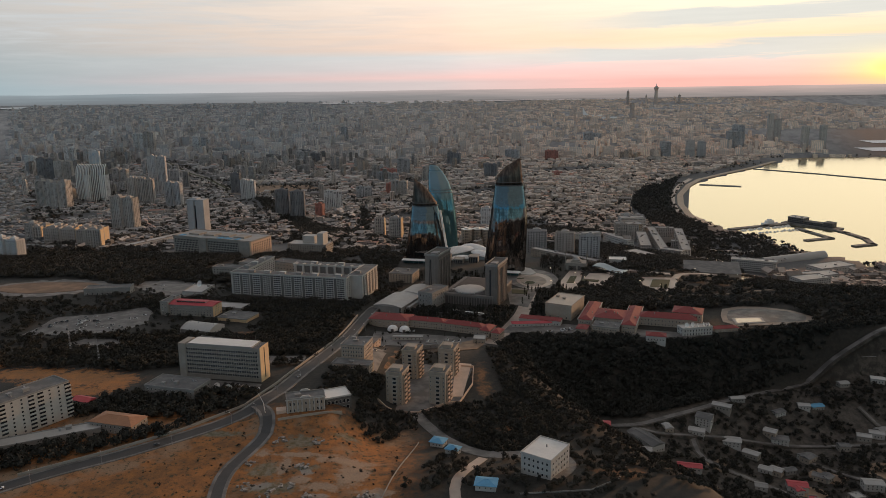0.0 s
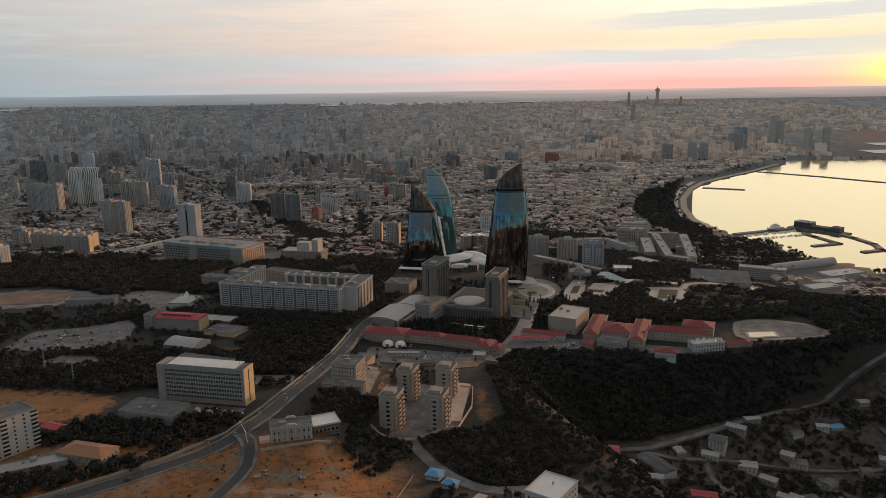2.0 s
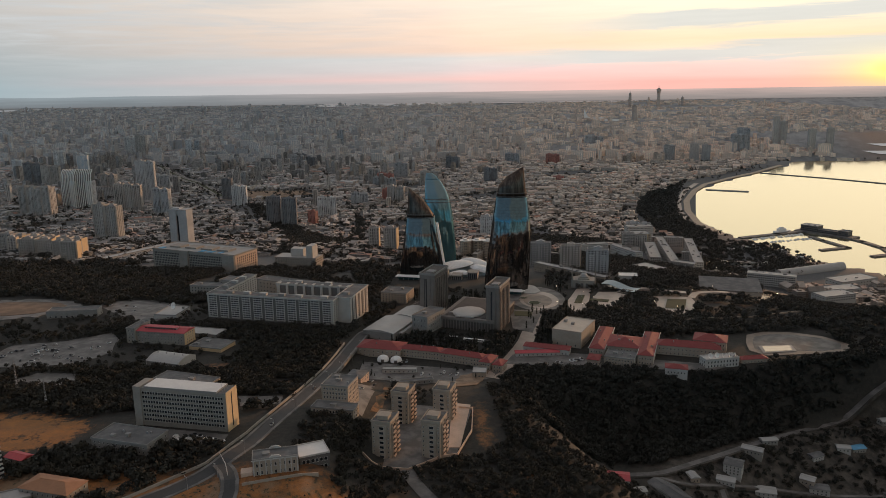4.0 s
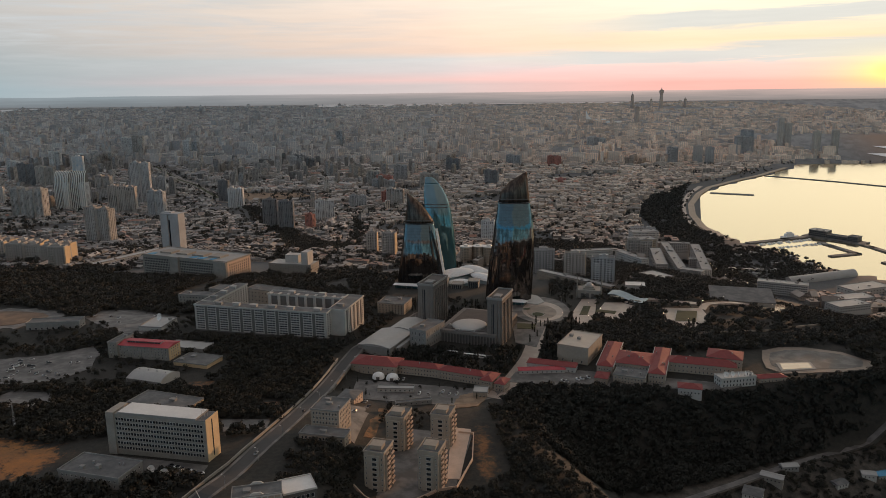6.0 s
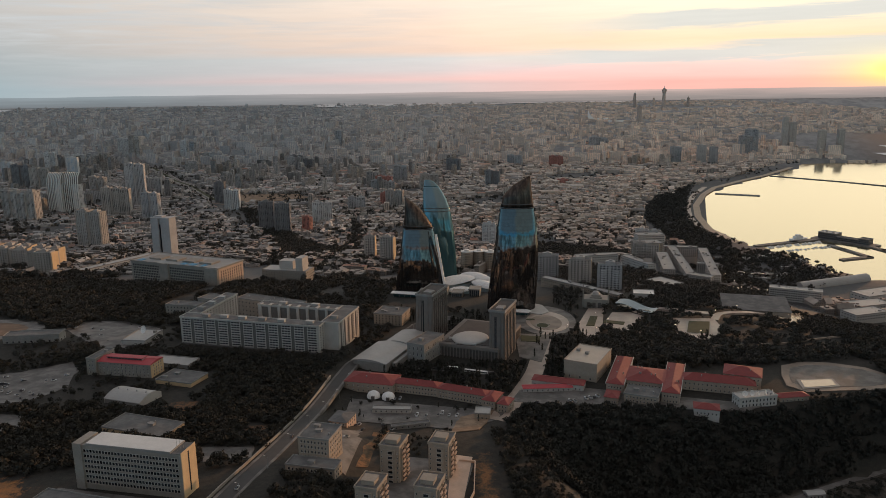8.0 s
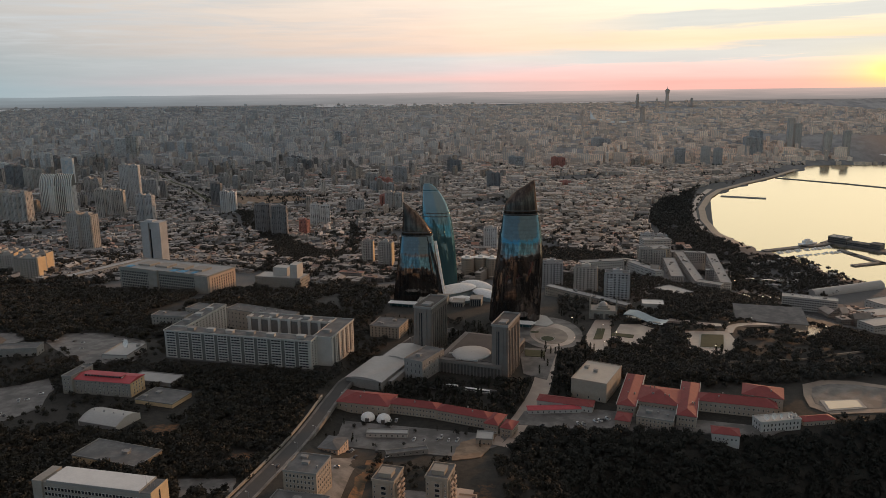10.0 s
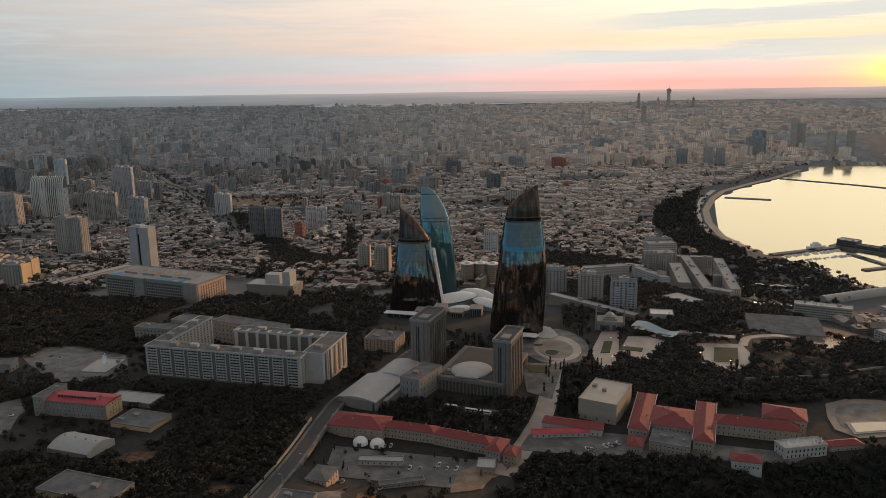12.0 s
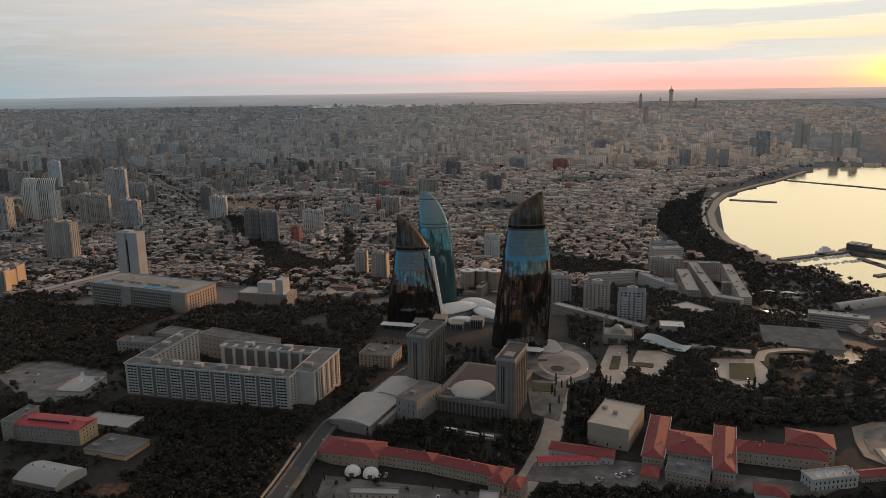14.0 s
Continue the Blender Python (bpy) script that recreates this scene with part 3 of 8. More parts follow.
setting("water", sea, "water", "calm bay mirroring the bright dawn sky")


LANES = []


def strip(name, pts, width, mat, label, lift=.25, kerb=0.0):
    """A road along a line, draped on the ground, with raised kerbs."""
    fine = []
    for (xa, ya), (xb, yb) in zip(pts, pts[1:]):
        n = max(1, int(math.hypot(xb - xa, yb - ya) / 8))
        fine += [(xa + (xb - xa) * k / n, ya + (yb - ya) * k / n) for k in range(n)]
    fine.append(pts[-1])
    for _ in range(3):
        fine = [fine[0]] + [((a[0] + 2 * b[0] + c[0]) / 4, (a[1] + 2 * b[1] + c[1]) / 4) for a, b, c in zip(fine, fine[1:], fine[2:])] + [fine[-1]]
    if name in ("road_3", "lane", "drive", "road_2", "road_4"):
        LANES.extend((x, y, width / 2 + 3.0) for x, y in fine)
    s = Shape()
    rows = []
    for k, (x, y) in enumerate(fine):
        xa, ya = fine[max(0, k - 1)]
        xb, yb = fine[min(len(fine) - 1, k + 1)]
        l = math.hypot(xb - xa, yb - ya) or 1
        nx, ny = (yb - ya) / l, -(xb - xa) / l
        z = max(ground(x + nx * o, y + ny * o) for o in (-width * .6, 0, width * .6)) + lift
        offs = (-width / 2 - 2.2, -width / 2, -width / 2, width / 2, width / 2, width / 2 + 2.2)
        ups = (kerb, kerb, 0, 0, kerb, kerb)
        rows.append([(x + nx * o, y + ny * o, z + u) for o, u in zip(offs, ups)] + [(x + nx * (width / 2 + 2.6), y + ny * (width / 2 + 2.6), z - 2.5), (x - nx * (width / 2 + 2.6), y - ny * (width / 2 + 2.6), z - 2.5)])
    for a, b in zip(rows, rows[1:]):
        for i in range(5):
            s.face([a[i], a[i + 1], b[i + 1], b[i]], 1 if i in (0, 1, 3, 4) else 0)
        s.face([a[5], a[6], b[6], b[5]], 1)
        s.face([a[7], a[0], b[0], b[7]], 1)
    return setting(name, s, mat, label), fine


road_1, ROAD = strip("road_1", [(-420, 322), (-303, 421), (-278, 443), (-248, 463), (-219, 487), (-187, 517), (-166, 551), (-157, 594), (-146, 660), (-136, 745), (-128, 830), (-122, 900), (-60, 1050), (-20, 1070)], 10, "asphalt lot", "two-lane asphalt road with pale kerbs on the hill", kerb=.15)
strip("road_2", [(-170, 545), (-153, 520), (-150, 497), (-156, 471), (-164, 444), (-160, 412), (-150, 380), (-150, 340)], 7, "asphalt lot", "narrow asphalt road up the grassy hill", lift=.4, kerb=.12)
strip("road_3", [(112, 660), (128, 674), (158, 674), (188, 691), (225, 711), (272, 741), (323, 772), (358, 788), (401, 806), (439, 817), (540, 850), (640, 890)], 6, "lot ground", "dusty road along the foot of the wooded cliff", lift=.6)
strip("road_4", [(20, 770), (45, 830), (62, 880), (72, 930), (80, 985), (95, 1010)], 13, "paving paving", "street leading up to the round plaza")
strip("road_5", [(566, 2800), (575, 2600), (530, 2300), (490, 2071), (505, 1850), (517, 1674), (500, 1500), (520, 1330), (640, 1250)], 16, "asphalt lot", "seafront avenue behind the promenade", lift=.8)
strip("road_6", [(-700, 2540), (-850, 2640), (-1002, 2898), (-1091, 3052), (-1227, 3227), (-1546, 3760)], 40, "lot paving", "broad avenue running through the town", lift=2.0)
strip("median", [(-880, 2690), (-1002, 2898), (-1091, 3052), (-1227, 3227), (-1546, 3760)], 14, "grass kerb", "green strip in the middle of the avenue", lift=2.6)
strip("promenade", [(652, 1990), (645, 2060), (636, 2165), (664, 2360), (716, 2560), (812, 2800), (900, 2965), (1070, 3165), (1225, 3330), (1440, 3600)], 15, "sand sand", "pale curved promenade along the bay", lift=.7)
strip("esplanade", [(634, 1990), (622, 2060), (611, 2165), (638, 2360), (688, 2560), (784, 2810), (872, 2985)], 13, "paving paving", "paler walk behind the curved promenade", lift=.9)


def yard(name, poly, mat, label, lift=.3, rough=0.0):
    """A flat paved yard, draped on the ground."""
    s = Shape()
    cx, cy = sum(p[0] for p in poly) / len(poly), sum(p[1] for p in poly) / len(poly)
    rings = 7
    grid = []
    dense = []
    for (xa, ya), (xb, yb) in zip(poly, poly[1:] + poly[:1]):
        dense += [(xa + (xb - xa) * k / 6, ya + (yb - ya) * k / 6) for k in range(6)]
    if rough:
        dense = [(x + rough * noise.noise(Vector((x * .09, y * .09, 2.0))), y + rough * noise.noise(Vector((x * .09, y * .09, 7.0)))) for x, y in dense]
    for r in range(rings + 1):
        t = r / rings
        grid.append([(cx + (x - cx) * t, cy + (y - cy) * t) for x, y in dense])
    n = len(dense)
    v = [(x, y, ground(x, y) + lift - (3.0 if r == rings + 1 else 0)) for r, row in enumerate(grid) for x, y in row]
    v += [(x, y, ground(x, y) - 2) for x, y in dense]
    f = []
    for r in range(rings + 1):
        for i in range(n):
            a, b = r * n + i, r * n + (i + 1) % n
            f.append((a, a + n, b + n, b))
    s.solid(v, f)
    return setting(name, s, mat, label)


def oval(cx, cy, a, b, n=14, turn=0.0):
    return [(cx + a * math.cos(k * 2 * math.pi / n + turn), cy + b * math.sin(k * 2 * math.pi / n + turn)) for k in range(n)]


VIEW = [(302, 874), (312, 900), (335, 911), (362, 909), (393, 895), (410, 868), (402, 848), (378, 839), (346, 838), (309, 834), (297, 850)]
yard("pavement_3", VIEW, "tan", "tan paved viewpoint terrace", .6)
yard("path_ring", [(302 + (x - 302) * .86 + 7, 872 + (y - 872) * .74) for x, y in VIEW], "lot", "grey inner court of the viewpoint terrace", .8)
yard("kerb_pool", [(311, 862), (347, 865), (345, 846), (308, 840)], "kerb", "stone rim of the ornamental pool", 1.2)
yard("pool", [(314, 860), (344, 862.5), (342, 848), (311, 843)], "wetstone", "shallow gold-coloured ornamental pool", 1.4)
yard("building_site", [(-905, 2700), (-860, 2790), (-780, 2830), (-620, 2815), (-560, 2740), (-700, 2640), (-840, 2610)], "dirt", "bare levelled building site beside the avenue", 1.6, 14.0)
yard("parking_lot_1", [(-500, 842), (-447, 859), (-412, 890), (-392, 866), (-380, 820), (-390, 797), (-402, 782), (-440, 774), (-500, 772)], "lot", "worn concrete yard with parked cars", .5, 3.0)
yard("parking_lot_5", [(-506, 1050), (-437, 1055), (-372, 1015), (-345, 960), (-352, 928), (-385, 925), (-422, 944), (-480, 1005)], "lot", "grey concrete yard among service houses", .4, 4.0)
yard("parking_lot_7", [(-420, 752), (-379, 752), (-360, 716), (-390, 706), (-430, 720)], "lot", "grey open yard below the wood", .45, 4.0)
yard("parking_lot_8", [(-202, 680), (-161, 682), (-158, 660), (-190, 652)], "lot", "pale concrete strip beside the road", .4, 2.0)
yard("parking_lot_2", [(-120, 770), (-10, 745), (20, 770), (30, 790), (-118, 818)], "lot", "grey yard with parked vans", .5)
yard("parking_lot_3", [(35, 812), (110, 800), (240, 795), (260, 806), (110, 842), (45, 838)], "lot", "paved yard before the red-roofed houses", .5)
yard("parking_lot_4", [(-64, 578), (-45, 575), (-22, 598), (-11, 601), (1, 681), (-10, 684), (-45, 690), (-72, 690)], "lot", "grey court between small apartment towers", .5)
yard("parking_lot_6", [(-270, 610), (-180, 592), (-180, 575), (-270, 585)], "lot", "worn asphalt yard of the office slab", .4)
yard("sports_ground", oval(-600, 1000, 90, 62, 16), "lot", "worn grey running track of the sports ground", .5, 12.0)
yard("running_track", oval(-600, 1000, 72, 46, 16), "bareearth", "bare brown infield of the sports ground", .9)
SQUARE = [(247, 1064), (297, 1066), (295, 1034), (286, 1006), (260, 978), (238, 992), (243, 1040)]
COURT_YARD = [(177, 1088), (200, 1088), (214, 1070), (199, 1040), (181, 1010), (154, 1031)]
MOSQUE_PATH = [(150, 1106), (170, 1106), (155, 1030), (140, 985), (128, 985), (127, 1037)]
AMPHI = [(382, 1124), (412, 1163), (446, 1177), (450, 1140), (437, 1115), (402, 1070), (383, 1074), (378, 1100)]
CIRCLE = oval(90, 1058, 37, 60, 24)
yard("plaza", CIRCLE, "lot", "grey paved plaza with a traffic circle", .35)
yard("traffic_lane", oval(92, 1050, 26, 42, 24), "paving", "worn asphalt lane curving round the plaza", .55)
yard("traffic_island", oval(90, 1046, 19, 30, 20), "tan", "tan paved middle of the traffic circle", .8)
yard("kerb_ring", oval(84.5, 1033, 8.2, 9.4, 16), "kerb", "stone kerb round the oval flower bed", 1.1)
yard("flower_bed_1", oval(84.5, 1033, 7.2, 8.4, 16), "grass", "oval green flower bed with a stone kerb", 1.3)
yard("tower_steps", [(74, 1083), (80, 1130), (92, 1120), (98, 1090), (88, 1078)], "white", "white stone steps beside the glass tower", 1.4)
yard("pavement_1", SQUARE, "paving", "pale paved garden terrace round a square bed", .6)
yard("kerb_square", [(260, 1052), (289, 1052), (273, 999), (245, 1003)], "kerb", "stone rim of the square garden bed", .9)
yard("flower_bed_2", [(262, 1050), (287, 1050), (271.5, 1001.5), (247.5, 1005.5)], "grass", "square green garden bed", 1.2)
yard("pavement_2", COURT_YARD, "paving", "paved memorial court beside the pavilion", .6)
yard("flower_bed_3", [(162, 1055), (185, 1047), (181, 1036), (158, 1044)], "grass", "long green bed in the memorial court", 1.1)
yard("pavement_4", MOSQUE_PATH, "paving", "broad paved walk leading to the mosque", .6)
yard("flower_bed_4", [(147, 1071), (156, 1070), (146, 1032), (136, 1032)], "grass", "clipped green bed on the mosque walk", 1.1)
yard("pavement_5", AMPHI, "wetstone", "polished stone amphitheatre terrace mirroring the sky", .9, 5.0)
yard("pavement_6", [(50, 925), (50, 1004), (92, 998), (72, 910)], "lot", "stepped paved terrace beside the assembly hall", .5)
yard("flower_bed_5", [(55, 975), (56, 996), (78, 992), (76, 972)], "grass", "sunken green bed on the terrace", .9)
strip("path_1", [(296, 1060), (310, 1092), (353, 1116), (384, 1120)], 5, "paving paving", "pale garden path along the terrace", lift=.8)
strip("path_2", [(205, 1085), (232, 1110), (276, 1092), (300, 1090)], 6, "paving paving", "pale garden path above the trees", lift=.92)
strip("path_3", [(186, 1012), (215, 1000), (238, 998)], 5, "paving paving", "pale garden path between clipped trees", lift=1.04)
strip("path_4", [(437, 1120), (470, 1090), (520, 1085)], 7, "paving paving", "pale path down to the seafront", lift=1.16)
strip("road_8", [(575, 1900), (520, 1720), (498, 1649), (468, 1481), (520, 1500), (561, 1517), (640, 1530)], 12, "lot lot", "seafront street running behind the park", lift=1.4)

# ---- flame towers ----
def flame_tower(at, rows, label, glass, band, crown_from, crown="crown", n=40):
    """A tall tower lofted from rows of (height, left, right, depth); its crown is a curved fin rising to one side."""
    t = thing("glass_tower", at, label, "skyscraper", group="flame-shaped towers")

    def ring(z, xl, xr, dep, y0):
        c, a = (xl + xr) / 2, (xr - xl) / 2
        pts = []
        for k in range(n):
            w = 2 * math.pi * k / n
            cx, sy = math.cos(w), math.sin(w)
            pts.append((c + a * math.copysign(abs(cx) ** .75, cx), y0 + dep / 2 * math.copysign(abs(sy) ** .8, sy), z))
        return pts

    def loft(rs, m):
        s = Shape()
        v = [p for r in rs for p in r]
        f = [(j * n + i, j * n + (i + 1) % n, (j + 1) * n + (i + 1) % n, (j + 1) * n + i) for j in range(len(rs) - 1) for i in range(n)]
        f += [tuple(range(n - 1, -1, -1)), tuple((len(rs) - 1) * n + i for i in range(n))]
        s.solid(v, f)
        return s

    fine = []
    for ra, rb in zip(rows, rows[1:]):
        for k in range(4):
            q = k / 4
            fine.append([a + (b - a) * q for a, b in zip(ra, rb)])
    fine.append(list(rows[-1]))
    low = [ring(z, xl, xr, dep, y0) for z, xl, xr, dep, y0 in fine if z <= crown_from + .1]
    top = [ring(z, xl + .4, xr - .4, dep - .8, y0) for z, xl, xr, dep, y0 in fine if z >= crown_from - .1]
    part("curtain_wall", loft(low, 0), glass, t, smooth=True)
    part("crown", loft(top, 0), crown, t, "dark bronze glass crown" if crown == "crown" else "", smooth=True)
    for zb, h in band:
        r = None
        for ra, rb in zip(fine, fine[1:]):
            if ra[0] <= zb <= rb[0]:
                q = (zb - ra[0]) / (rb[0] - ra[0])
                r = [a + (b - a) * q for a, b in zip(ra, rb)]
        s = Shape()
        o = ring(zb, r[1] - .5, r[2] + .5, r[3] + 1.0, r[4])
        s.prism([(p[0], p[1]) for p in o], zb, zb + h)
        part("band", s, "darkwall", t, "thin dark ring round the glass")
    return t


flame_tower((0, 0, -3), [
    (0, 20, 82, 40, 1112), (26, 22, 83.5, 42, 1112), (60, 26, 85, 42, 1112), (85, 30, 85, 40, 1112), (106, 32.5, 83.5, 36, 1113), (120, 35, 81.5, 30, 1114.5), (135, 37.2, 79, 24, 1117),
    (148, 40, 77.5, 23, 1117), (156, 46.5, 76.6, 20, 1117), (162, 53, 76, 17, 1117), (168, 62.7, 75.4, 12, 1117), (172, 69, 75, 7, 1117), (174, 73.2, 74.8, 3, 1117)],
    "tall flame-shaped tower of bronze mirror glass, reflected sky painted blue", "glass", ((134, .9), (138.5, .9)), 135)
flame_tower((0, 0, -24), [
    (0, -112, -36, 44, 1232), (30, -109.5, -39, 44, 1232), (60, -105, -45, 42, 1232), (80, -102, -49.5, 38, 1233), (95, -100, -52, 32, 1235), (107, -98.5, -55, 28, 1237),
    (118, -97, -61, 26, 1237), (128, -96, -68, 22, 1237), (137, -95.6, -76, 18, 1237), (145, -95.2, -86, 12, 1237), (151, -94.8, -93.6, 4, 1237)],
    "shorter flame-shaped tower of bronze mirror glass, reflected sky painted blue", "glass_low", ((106, .9), (110.5, .9)), 107)
flame_tower((0, 0, -38), [
    (0, -64, -24, 30, 1392), (45, -71, -26, 32, 1392), (85, -77, -29, 34, 1392), (105, -79, -32, 32, 1393), (122, -79.5, -35, 28, 1395),
    (136, -79.5, -40, 23, 1397.5), (148, -79, -46.5, 18, 1400), (158, -78.5, -53.5, 13, 1402), (165, -78, -60, 9, 1403), (169, -77, -66, 5, 1403)],
    "flame-shaped tower of pale teal mirror glass standing behind", "glass_teal", ((119, .9), (124, .9)), 158, "glass_teal")
# added white strip in place of the bright reflection on the shorter tower's side
t = thing("reflection_strip", (0, 0, -24), "pale slanting strip standing for a bright reflection on the glass", "facade fin")
s = Shape()
for k in range(10):
    za, zb = k * 10, k * 10 + 10
    xa, xb = -36.5 - za * .155, -36.5 - zb * .155
    s.solid([(xa, 1214, za), (xa + 3.2, 1216, za), (xa + 3.2, 1222, za), (xa, 1222, za), (xb, 1214 + k * .3, zb), (xb + 3.2, 1216 + k * .3, zb), (xb + 3.2, 1222, zb), (xb, 1222, zb)], [(0, 1, 5, 4), (1, 2, 6, 5), (2, 3, 7, 6), (3, 0, 4, 7)])
part("fin", s, "whitesteel", t)

# ---- houses ----
PANES = {}


def pane_mesh(w, h, sill=True):
    """A window, standing on the wall plane y=0 and facing -y: frame, sunk glass and sill."""
    key = (round(w, 2), round(h, 2), sill)
    if key not in PANES:
        s = Shape()
        b = .12
        s.box(-w / 2, -w / 2 + b, -.10, .05, 0, h, 1)
        s.box(w / 2 - b, w / 2, -.10, .05, 0, h, 1)
        s.box(-w / 2 + b, w / 2 - b, -.10, .05, h - b, h, 1)
        s.box(-w / 2 + b, w / 2 - b, -.03, .05, 0, h - b, 0)
        if sill:
            s.box(-w / 2 - .1, w / 2 + .1, -.22, .05, -.12, 0, 1)
        PANES[key] = s.mesh("window", ["window", "frame"])
    return PANES[key]


def windows(parent, a, b, z0, floors, storey, bays, w, h, edge=1.2, name="window", lift=1.0):
    """Windows in rows on the wall from a to b (outside lies to the right of that way)."""
    ax, ay = a
    bx, by = b
    l = math.hypot(bx - ax, by - ay)
    ang = math.degrees(math.atan2(by - ay, bx - ax))
    data = pane_mesh(w, h)
    if parent.location.y > 1010 or parent.name.startswith("village_house"):
        s = Shape()
        c, n = (bx - ax) / l, (by - ay) / l
        for f in range(floors):
            for k in range(bays):
                t = (edge + (l - 2 * edge) * (k + .5) / bays)
                z = z0 + f * storey + lift
                q = [(ax + c * (t + u) + n * o, ay + n * (t + u) - c * o) for u, o in ((-w / 2, -.05), (w / 2, -.05), (w / 2, .08), (-w / 2, .08))]
                s.prism(q[::-1], z, z + h)
        part("glazing", s, "window", parent, kind="stuff")
        return
    for f in range(floors):
        for k in range(bays):
            t = (edge + (l - 2 * edge) * (k + .5) / bays) / l
            o = new(name, data)
            o.parent = parent
            o.matrix_local = pose(ax + (bx - ax) * t, ay + (by - ay) * t, z0 + f * storey + lift, 0, 0, ang)


def parapet_roof(s, poly, z, h=.9, w=.4, m=0):
    """A raised rim along a flat roof."""
    n = len(poly)
    cx, cy = sum(p[0] for p in poly) / n, sum(p[1] for p in poly) / n
    inner = []
    for i in range(n):
        (xa, ya), (xb, yb), (xc, yc) = poly[i - 1], poly[i], poly[(i + 1) % n]
        d1, d2 = Vector((xb - xa, yb - ya)).normalized(), Vector((xc - xb, yc - yb)).normalized()
        n1, n2 = Vector((-d1.y, d1.x)), Vector((-d2.y, d2.x))
        q = (n1 + n2) / max(.3, 1 + n1.dot(n2))
        inner.append((xb + q.x * w, yb + q.y * w))
    for i in range(n):
        j = (i + 1) % n
        o0, o1, i0, i1 = poly[i], poly[j], inner[i], inner[j]
        s.solid([(*o0, z), (*o1, z), (*i1, z), (*i0, z), (*o0, z + h), (*o1, z + h), (*i1, z + h), (*i0, z + h)],
                [(0, 1, 5, 4), (4, 5, 6, 7), (2, 3, 7, 6), (1, 2, 6, 5), (3, 0, 4, 7)], m)


def roof_clutter(parent, w, d, z, n, seed, x0=0.0, y0=0.0):
    """Stair heads, vents and tanks on a flat roof."""
    r = random.Random(seed)
    for k in range(n):
        s = Shape()
        bx, by = x0 + r.uniform(.12, .88) * w, y0 + r.uniform(.2, .8) * d
        if r.random() < .55:
            a, b, c = r.uniform(1.2, 2.6), r.uniform(1.2, 2.2), r.uniform(1.2, 2.4)
            s.box(bx - a, bx + a, by - b, by + b, z - .2, z + c)
            s.box(bx - a - .25, bx + a + .25, by - b - .25, by + b + .25, z + c, z + c + .25)
            part("stair_head", s, "concrete", parent)
        else:
            a = r.uniform(.5, .9)
            s.tube((bx, by, z - .2), (bx, by, z + 1.6), a, a, 10)
            s.tube((bx, by, z + 1.6), (bx, by, z + 1.9), a, .2, 10)
            part("water_tank", s, "steel", parent)


def flat_house(name, at, turn, w, d, h, label, wall="panel", roof="greyroof", floors=3, bays=8, side=4, ww=1.3, wh=1.5, lip="concrete", clutter=2, group="", category="building", seed=1, storey=None, sides="frl"):
    t = thing(name, at, label, category, turn, group)
    s = Shape()
    s.box(0, w, 0, d, -6, h)
    part("body", s, wall, t)
    s = Shape()
    poly = [(-.3, -.3), (w + .3, -.3), (w + .3, d + .3), (-.3, d + .3)]
    s.prism(poly, h, h + .35, 1, 0)
    parapet_roof(s, poly, h + .35, .8, .45, 1)
    cover = part("roof", s, roof + " " + lip, t)
    st = storey or (h - 1.0) / floors
    z0 = h - .6 - floors * st
    if "f" in sides:
        windows(t, (0, 0), (w, 0), z0, floors, st, bays, ww, wh)
    if "r" in sides and side:
        windows(t, (w, 0), (w, d), z0, floors, st, side, ww, wh)
    if "l" in sides and side:
        windows(t, (0, d), (0, 0), z0, floors, st, side, ww, wh)
    roof_clutter(cover, w, d, h + .35, clutter, seed)
    return t


